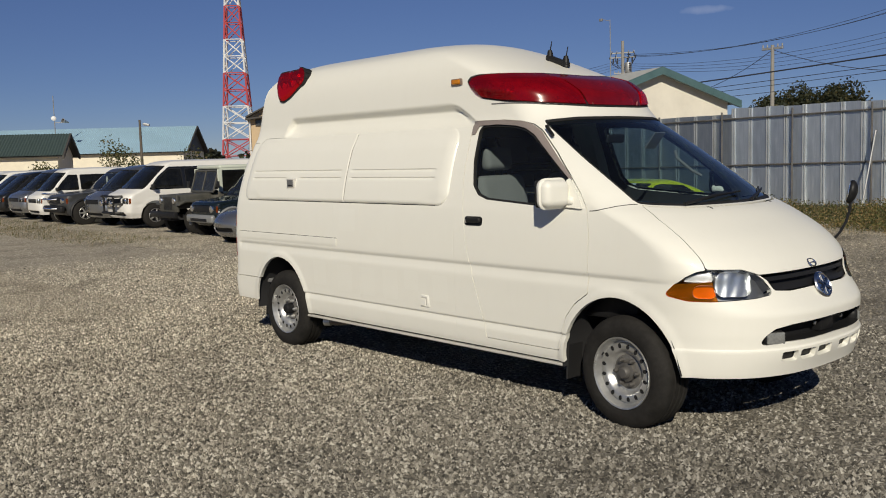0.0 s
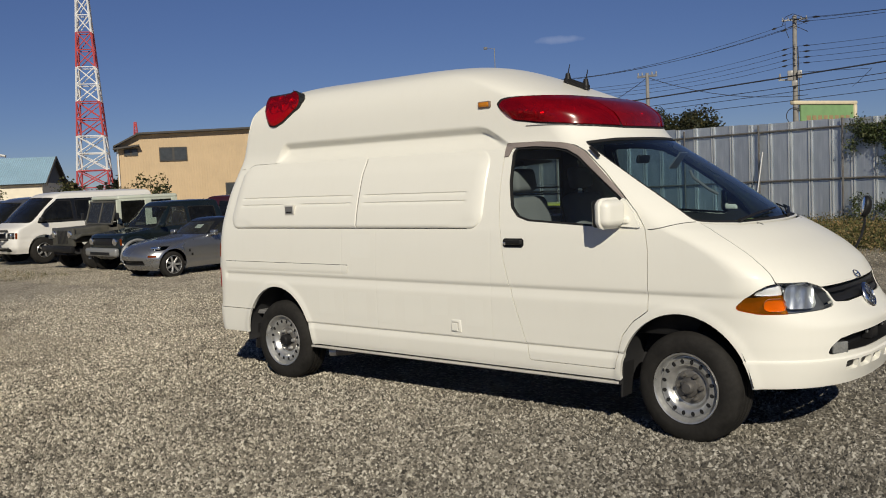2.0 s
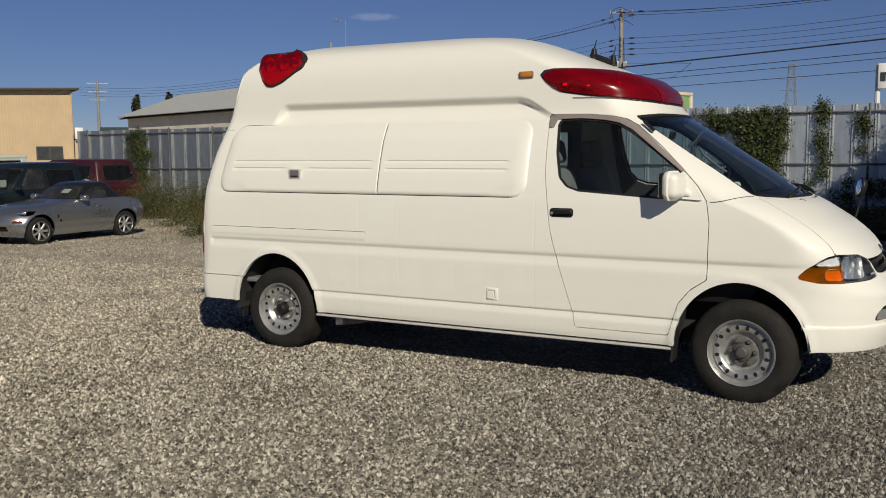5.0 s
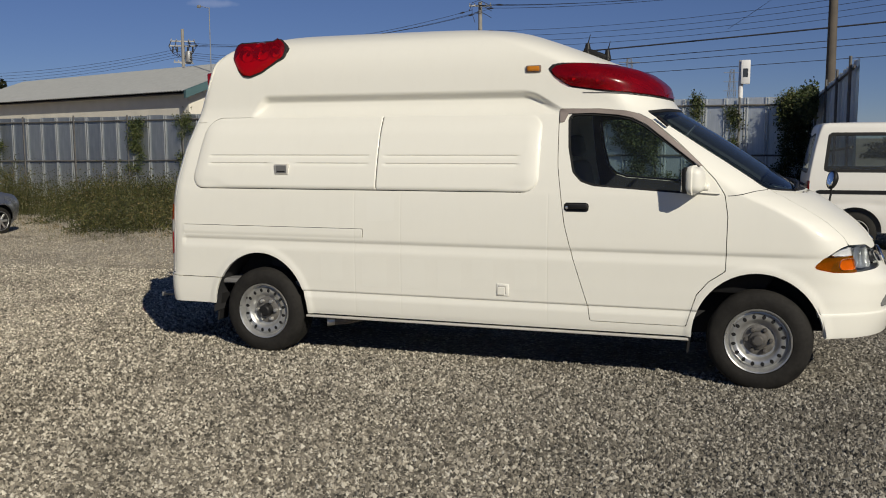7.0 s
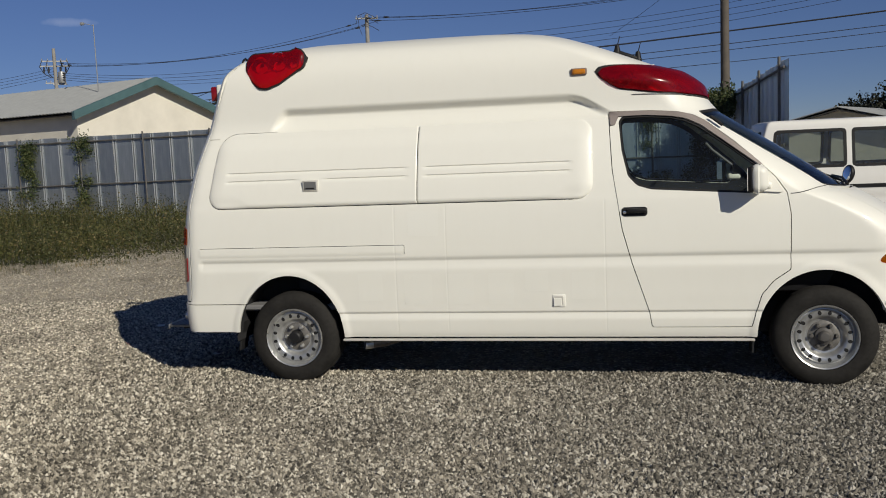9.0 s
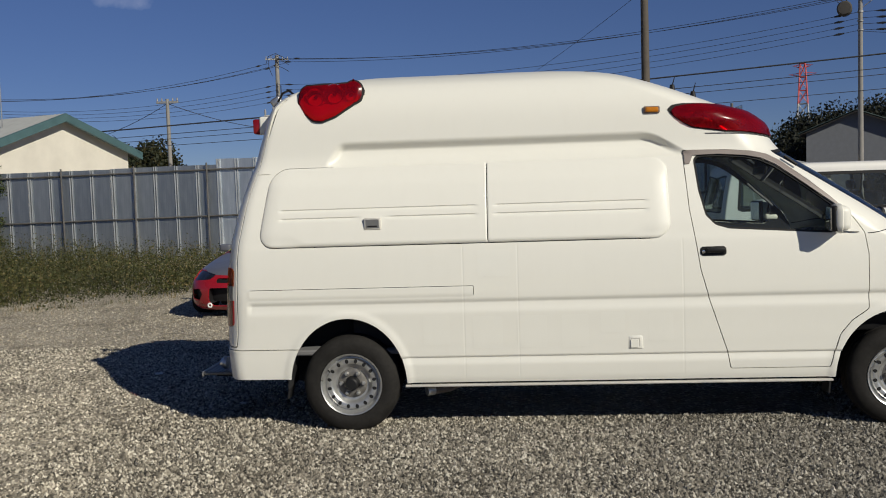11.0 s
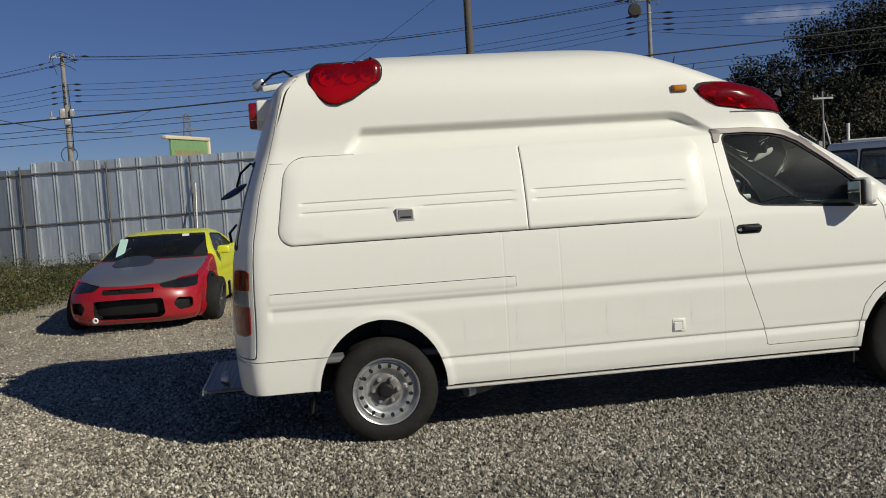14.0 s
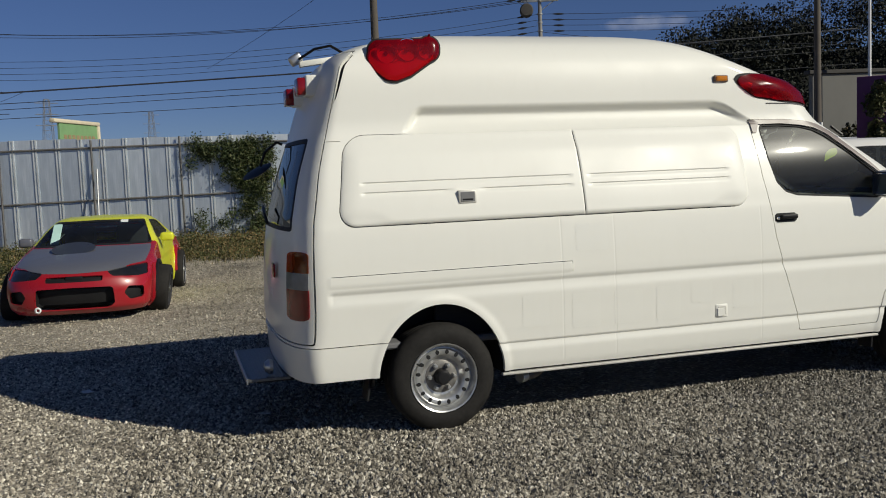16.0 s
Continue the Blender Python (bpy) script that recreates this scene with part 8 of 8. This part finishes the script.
offroader("off_roader", "dark green off-roader with silver wheel-arch flares", pose(-13.5, 6.75, float(gz(-13.5)) - 0.01, 0, 0, -92) @ Matrix.Scale(0.88, 4), DARK_GREEN, SILVER_TRIM, 0.36, 6, 0.87)
offroader("off_roader", "dark grey off-roader on large tyres", pose(-23.6, 7.4, float(gz(-23.6)) - 0.01, 0, 0, -90), GUN_GREY, BLACK_PLASTIC, 0.40, 6, 1.1, True)
offroader("off_roader", "dark red estate off-roader standing in the weeds", pose(-19.25, 13.0, float(gz(-19)) - 0.17, 0, 0, 178), DARK_RED, DARK_RED, 0.34, 5, 1.28)
offroader("off_roader", "dark grey off-roader parked behind a white van", pose(12.6, 13.6, -0.01, 0, 0, -100), GUN_GREY, BLACK_PLASTIC, 0.36, 6, 1.05)


def army_jeep():
    jeep = thing("jeep", "old matt olive jeep with a pale hard top", "car", pose(-15.5, 6.98, float(gz(-15.6)), 0, 0, -92) @ Matrix.Scale(0.96, 4))
    tub = bmesh.new()
    block(-1.65, 0.65, -0.74, 0.74, 0.52, 1.02, 0.03, 2, tub)
    part("tub", tub, MATT_OLIVE, jeep)
    part("bonnet", turned(block(0.55, 1.62, -0.50, 0.50, 0.72, 1.10, 0.06, 3), pose(0, 0, 0, 0, 1.5, 0)), MATT_OLIVE, jeep)
    grille = part("grille", block(1.58, 1.66, -0.56, 0.56, 0.60, 1.06, 0.02, 2), MATT_OLIVE, jeep)
    for k in range(8):
        part("slot", block(1.655, 1.668, -0.26 + k * 0.07, -0.225 + k * 0.07, 0.66, 1.0, 0.004, 1), BLACK_PLASTIC, grille)
    for sy in (-1, 1):
        part("headlamp", turned(lathe([(0.0, -0.03), (0.08, -0.025), (0.095, 0.0), (0.095, 0.04)], 24), pose(1.67, sy * 0.42, 0.90, 0, 0, 90)), CHROME, jeep)
        part("front_wing", turned(prism([(0.62, 0.72), (0.80, 0.92), (1.50, 0.94), (1.66, 0.86), (1.68, 0.78), (1.5, 0.86), (0.86, 0.84), (0.70, 0.66)], 0.30, "y", 0.01), pose(0, 0.47 if sy > 0 else -0.77, 0)), MATT_OLIVE, jeep)
        part("door_skin", block(-0.25, 0.55, sy * 0.735, sy * 0.752, 0.58, 1.10, 0.01, 1), MATT_OLIVE, jeep)
        part("mirror", turned(block(-0.02, 0.02, -0.07, 0.07, -0.09, 0.09, 0.015, 2), pose(0.62, sy * 0.92, 1.30)), BLACK_PLASTIC, jeep)
        part("mirror_arm", tube([(0.62, sy * 0.74, 1.12), (0.62, sy * 0.90, 1.26)], 0.01, 6), BLACK_PLASTIC, jeep)
        # hard top side: posts, rails and the glass between
        part("side_rail", block(-1.24, 0.42, sy * 0.66, sy * 0.71, 1.64, 1.75, 0.02, 2), HARD_TOP, jeep)
        for x0, x1 in ((-1.28, -1.10), (-0.50, -0.30), (0.38, 0.52)):
            part("post", block(x0, x1, sy * 0.69, sy * 0.73, 1.02, 1.72, 0.015, 1), HARD_TOP, jeep)
        part("lower_panel", block(-1.25, -0.30, sy * 0.70, sy * 0.735, 1.0, 1.20, 0.01, 1), HARD_TOP, jeep)
        for x0, x1 in ((-1.10, -0.50), (-0.30, 0.38)):
            part("side_window", block(x0, x1, sy * 0.705, sy * 0.712, 1.12, 1.68), SOOT_GLASS, jeep)
    part("roof", block(-1.30, 0.46, -0.72, 0.72, 1.70, 1.82, 0.058, 4), HARD_TOP, jeep)
    part("rear_panel", block(-1.30, -1.24, -0.70, 0.70, 1.0, 1.74, 0.02, 1), HARD_TOP, jeep)
    for y0, y1, z0, z1 in ((-0.70, 0.70, 1.08, 1.13), (-0.70, 0.70, 1.67, 1.72), (-0.70, -0.66, 1.1, 1.71), (0.66, 0.70, 1.1, 1.71), (-0.018, 0.018, 1.1, 1.71)):
        part("windscreen_frame", turned(block(-0.025, 0.025, y0, y1, z0 - 1.08, z1 - 1.08, 0.008, 1), pose(0.66, 0, 1.08, 0, -17, 0)), MATT_OLIVE, jeep)
    part("windscreen", turned(block(-0.004, 0.004, -0.67, 0.67, 0.04, 0.60), pose(0.66, 0, 1.08, 0, -17, 0)), CAR_GLASS, jeep)
    part("bumper", block(1.74, 1.86, -0.80, 0.80, 0.46, 0.62, 0.02, 2), BLACK_PLASTIC, jeep)
    part("chassis", block(-1.6, 1.75, -0.35, 0.35, 0.38, 0.54, 0.01, 1), DARK_INSIDE, jeep)
    for y in (-0.36, 0.36):
        part("seat", turned(block(-0.06, 0.06, -0.2, 0.2, 0, 0.55, 0.04, 2), pose(-0.15, y, 0.95, 0, -12, 0)), DARK_INSIDE, jeep)
    for x in (1.12, -1.02):
        for sy in (-1, 1):
            road_wheel(jeep, pose(x, sy * 0.66, 0.365, 0, 0, 0 if sy < 0 else 180), 0.37, 0.19, 0, BLACK_PAINT, 0.20)


army_jeep()

# one-box vans from one table
ONE_BOX = [
    (0.30, 0.76, 1.90, 2.12, 3.0, -2.1, -2.20), (0.5, 0.83, 1.98, 2.24, 3.0, -2.2, -2.28), (0.85, 0.845, 1.97, 2.25, 2.8, -2.2, -2.28),
    (1.0, 0.845, 1.88, 2.18, 2.6, -2.2, -2.28), (1.08, 0.84, 1.68, 2.02, 2.5, -2.19, -2.27), (1.2, 0.83, 1.48, 1.80, 2.5, -2.17, -2.25),
    (1.5, 0.78, 1.18, 1.46, 2.5, -2.12, -2.20), (1.8, 0.71, 0.84, 1.10, 2.5, -2.05, -2.13), (1.92, 0.66, 0.66, 0.90, 2.5, -2.0, -2.08),
    (1.97, 0.52, 0.40, 0.62, 2.4, -1.86, -1.95), (1.99, 0.08, 0.0, 0.2, 2.0, -1.4, -1.5)]
ONE_BOX_CUTS = [("windscreen", "q", [(0.20, 1.15), (1.1, 1.16), (1.1, 1.84), (0.18, 1.82)], 0.03, SHEER_GLASS, 0.006, 0.02),
                ("front_window", "x", [(1.46, 1.18), (0.45, 1.16), (0.46, 1.74), (0.86, 1.74), (1.20, 1.46)], 0.03, SOOT_GLASS, 0.006, 0.02),
                ("middle_window", "x", [(0.36, 1.16), (-0.80, 1.16), (-0.80, 1.74), (0.37, 1.74)], 0.04, SOOT_GLASS, 0.006, 0.02),
                ("rear_side_window", "x", [(-0.88, 1.16), (-2.02, 1.16), (-1.96, 1.72), (-0.88, 1.74)], 0.04, SOOT_GLASS, 0.006, 0.02),
                ("rear_window", "r", [(-0.2, 1.2), (0.64, 1.2), (0.56, 1.74), (-0.2, 1.76)], 0.03, SOOT_GLASS, 0.006, 0.02),
                ("headlamp", "q", [(0.26, 0.72), (0.26, 0.90), (0.60, 0.90), (0.62, 0.74)], 0.02, CLEAR_LENS, 0.0, 0),
                ("grille", "q", [(0.66, 0.74), (0.66, 0.89), (1.1, 0.89), (1.1, 0.74)], 0.01, BLACK_PLASTIC, 0.03, 0),
                ("indicator", "q", [(0.12, 0.72), (0.12, 0.90), (0.23, 0.90), (0.23, 0.72)], 0.01, AMBER_LENS, 0.0, 0),
                ("mouth", "q", [(0.5, 0.36), (0.5, 0.46), (1.1, 0.46), (1.1, 0.36)], 0.02, BLACK_PLASTIC, 0.04, 0),
                ("tail_lamp", "r", [(0.70, 0.80), (0.9, 0.80), (0.9, 1.10), (0.70, 1.10)], 0.01, DARK_RED_LENS, 0.0, 0)]


def one_box(name, label, m, paint, sx=1.0, sw=1.0, sz=1.0, guard=False, wheel=0.32, cuts=None, table=None):
    cuts = stretch(cuts or ONE_BOX_CUTS, sx, sz)
    car, _ = build_car(name, label, "van", m, dict(
        table=scaled(table or ONE_BOX, sx, sw, sz), paint=paint, axle=wheel, arches=[(1.35 * sx, wheel + 0.07, wheel + 0.07, 0.01), (-1.25 * sx, wheel + 0.07, wheel + 0.07, 0.01)], folds=[(0.72 * sz, 0.008)],
        cuts=cuts, wheels=[(1.35 * sx, wheel, 0.19, 0.74 * sw, 5, STEEL_RIM, 0.195, 0), (-1.25 * sx, wheel, 0.19, 0.74 * sw, 5, STEEL_RIM, 0.195, 0)],
        lining=GREY_INSIDE, cabin=(-1.9 * sx, 1.0 * sx, 0.66 * sw, 0.95 * sz), seat_x=0.6 * sx, mirrors=[(1.42 * sx, 0.96 * sw, 1.22 * sz, BLACK_PLASTIC)]))
    for sy in (-1, 1):
        part("headlamp_bowl", turned(block(-0.16, 0.16, -0.03, 0.03, -0.07, 0.07, 0.02, 2), pose(2.10 * sx, sy * 0.58 * sw, 0.81 * sz, 0, 0, 90 - sy * 25)), CHROME, car)
    if guard:
        for z in (0.45, 0.70, 0.92):
            part("bull_bar", tube([(2.2, -0.6, z), (2.38, -0.5, z), (2.38, 0.5, z), (2.2, 0.6, z)], 0.032, 8), BLACK_PLASTIC, car)
        for y in (-0.35, 0.35):
            part("bull_bar", tube([(2.38, y, 0.42), (2.38, y, 0.95)], 0.032, 8), BLACK_PLASTIC, car)
            part("spot_lamp", turned(lathe([(0.0, -0.03), (0.08, -0.025), (0.09, 0.0), (0.06, 0.06)], 20), pose(2.46, y, 0.72, 0, 0, 90)), CHROME, car)
    return car


CAMPER_CUTS = ONE_BOX_CUTS[:5] + [("glass_band", "x", [(1.52, 1.12), (-2.14, 1.11), (-2.06, 1.77), (0.84, 1.79), (1.22, 1.50)], 0.03, BLACK_PAINT, 0.0, 0)] + ONE_BOX_CUTS[5:]
one_box("camper_van", "white one-box van with black side glass and bull bar", pose(-19.1, 7.65, float(gz(-19)) + 0.04, 0, 0, -91), OLD_WHITE, sz=0.96, guard=True, wheel=0.35, cuts=CAMPER_CUTS)
one_box("minivan", "silver minivan with a sloping windscreen", pose(-21.35, 7.85, float(gz(-21)), 0, 0, -90), SILVER, 1.0, 0.98, 0.93)
one_box("kei_truck", "small white van with a dark windscreen", pose(-26.0, 7.1, float(gz(-26)), 0, 0, -91), OLD_WHITE, 0.78, 0.86, 0.92, wheel=0.27)
one_box("minivan", "pale silver minivan in the row of cars", pose(-28.6, 7.8, float(gz(-28)), 0, 0, -89), SILVER, 1.02, 1.0, 0.92)
one_box("minivan", "dark minivan at the far end of the row", pose(-31.2, 7.8, float(gz(-31)), 0, 0, -90), BLACK_PAINT, 1.0, 0.98, 0.88)
for k, x in enumerate((-33.8, -36.4, -39.0, -42.0)):
    one_box("minivan", "pale parked van at the far end of the row", pose(x, 8.2 + 0.25 * k, float(gz(x)), 0, 0, -90), OLD_WHITE if k % 2 else SILVER, 0.98, 0.98, 0.86 + 0.04 * (k % 2))

# the white vans on the other side of the yard
BOX_VAN = [
    (0.30, 0.74, 1.70, 1.92, 3.0, -1.82, -1.90), (0.6, 0.80, 1.76, 1.97, 3.0, -1.87, -1.94), (1.0, 0.81, 1.73, 1.93, 2.8, -1.87, -1.94),
    (1.1, 0.805, 1.66, 1.88, 2.7, -1.86, -1.93), (1.3, 0.79, 1.50, 1.72, 2.6, -1.83, -1.90), (1.6, 0.745, 1.26, 1.48, 2.6, -1.77, -1.84),
    (1.80, 0.725, 1.08, 1.28, 2.6, -1.71, -1.79), (1.865, 0.70, 0.98, 1.17, 2.6, -1.67, -1.75), (1.893, 0.60, 0.82, 1.02, 2.5, -1.52, -1.60), (1.90, 0.06, 0.3, 0.5, 2.0, -1.0, -1.1)]
BOX_CUTS = [("windscreen", "q", [(0.18, 1.16), (1.1, 1.17), (1.1, 1.74), (0.16, 1.72)], 0.03, CAR_GLASS, 0.006, 0.02),
            ("front_window", "x", [(1.50, 1.18), (0.72, 1.17), (0.72, 1.735), (1.06, 1.735), (1.28, 1.50)], 0.03, CAR_GLASS, 0.006, 0.03),
            ("middle_window", "x", [(0.60, 1.17), (-0.55, 1.17), (-0.55, 1.745), (0.60, 1.745)], 0.05, CAR_GLASS, 0.006, 0.045),
            ("rear_side_window", "x", [(-0.62, 1.17), (-1.70, 1.17), (-1.64, 1.745), (-0.62, 1.745)], 0.06, CAR_GLASS, 0.006, 0.045),
            ("rear_window", "r", [(-0.2, 1.15), (0.66, 1.15), (0.60, 1.745), (-0.2, 1.68)], 0.03, CAR_GLASS, 0.006, 0.02),
            ("headlamp", "q", [(0.30, 0.72), (0.30, 0.90), (0.62, 0.90), (0.62, 0.74)], 0.02, CLEAR_LENS, 0.0, 0),
            ("grille", "q", [(0.66, 0.76), (0.66, 0.88), (1.1, 0.88), (1.1, 0.76)], 0.01, BLACK_PLASTIC, 0.02, 0),
            ("tail_lamp", "r", [(0.70, 0.86), (0.9, 0.86), (0.9, 1.05), (0.70, 1.05)], 0.01, DARK_RED_LENS, 0.0, 0),
            ("side_moulding", "x", [(1.7, 0.86), (1.7, 0.915), (-1.8, 0.915), (-1.8, 0.86)], 0.0, BLACK_PLASTIC, -0.008, 0)]
one_box("delivery_van", "white one-box delivery van with a black side moulding", pose(6.22, 8.19, -0.01, 0, 0, 1), OLD_WHITE, wheel=0.30, cuts=BOX_CUTS, table=BOX_VAN)
one_box("delivery_van", "white delivery van facing the yard", pose(10.6, 8.8, -0.01, 0, 0, -92), OLD_WHITE, wheel=0.29, cuts=BOX_CUTS, table=BOX_VAN, sw=0.95)


# ---- behind the white vans ----
PURPLE = plain("purple_board", (0.09, 0.02, 0.10), 0.6, vary=0.15)
CONCRETE = plain("grey_concrete", (0.17, 0.165, 0.15), 0.85, vary=0.15, size=0.6)
board = thing("purple_board", "dark purple sign board beside the yard", "sign", pose(19.6, 16.5, 0, 0, 0, -45))
part("panel", block(-1.2, 3.0, -0.05, 0.05, 0.2, 3.9, 0.01, 1), PURPLE, board)
for z in (1.5, 1.9, 2.3):
    part("writing_bar", block(-0.4, 0.5, -0.06, -0.05, z, z + 0.12), STICKER, board)
for x in (-0.9, 2.9):
    part("leg", block(x - 0.06, x + 0.06, 0.05, 0.17, 0, 3.4), ZINC, board)
wall = thing("retaining_wall", "grey concrete wall with a dark coping below the hill", "wall", pose(30.6, 33.0, 0, 0, 0, -12))
part("wall_slab", block(-0.9, 14, 0, 0.4, 0, 5.6, 0.02, 1), CONCRETE, wall)
part("coping", block(-1.1, 14.1, -0.12, 0.52, 5.6, 5.8, 0.03, 1), DARK_EAVE, wall)
rail = thing("guard_rail", "white metal guard rail", "rail", pose(20.0, 20.5, 0, 0, 0, -42))
for z in (1.7, 2.1):
    part("rail_bar", tube([(-3, 0, z), (3, 0, z)], 0.05, 8), TOWER_WHITE, rail)
for x in (-2.8, 0, 2.8):
    part("rail_post", tube([(x, 0, 0), (x, 0, 2.7)], 0.05, 8), TOWER_WHITE, rail)
cabin = gable_house("hill_house", "grey house in the shade of the wooded hill", (33.0, 72.0, 0.5), 70, 9.0, 7.0, 4.6, 6.0, plain("grey_render", (0.16, 0.17, 0.19), 0.8), GREEN_ROOF, DARK_EAVE)
roof = gable_house("low_shed", "low shed with a pale roof behind the white van", (18.3, 45.0, 0), 65, 8.0, 6.0, 2.05, 2.8, CREAM_WALL, GREY_ROOF, GREY_ROOF)
horns = thing("loudspeaker_mast", "mast with two pale horn loudspeakers", "loudspeaker", pose(20.8, 33.2, 0))
part("mast", tube([(0, 0, 0), (0, 0, 4.5)], 0.05, 8), CONCRETE_POLE, horns)
part("mast_arm", tube([(-0.5, 0, 4.4), (0.5, 0, 4.4)], 0.03, 6), CONCRETE_POLE, horns)
for sx in (-1, 1):
    part("horn", turned(lathe([(0.04, 0.0), (0.08, 0.14), (0.20, 0.26), (0.18, 0.26), (0.04, 0.03)], 20, "z"), pose(sx * 0.36, -0.05, 4.6, 30, sx * 80, 0)), STICKER, horns)
dish = thing("dish_mast", "thin mast with a white dish and a horn", "mast", pose(-95.5, 30.5, 0))
part("mast", tube([(0, 0, 5.2), (0, 0, 9.2)], 0.05, 6), ZINC, dish)
part("dish", turned(lathe([(0.0, 0.0), (0.18, 0.04), (0.26, 0.10), (0.24, 0.11), (0.0, 0.02)], 20), pose(0.1, -0.1, 6.8, 0, 0, 70)), TOWER_WHITE, dish)
part("horn", turned(lathe([(0.08, 0.0), (0.12, 0.5), (0.24, 0.8), (0.2, 0.8), (0.08, 0.05)], 16, "z"), pose(0.7, 1.2, 6.35, 60, 60, 0)), ZINC, dish)
part("horn_arm", tube([(0, 0, 6.35), (0.7, 1.2, 6.35)], 0.04, 6), ZINC, dish)
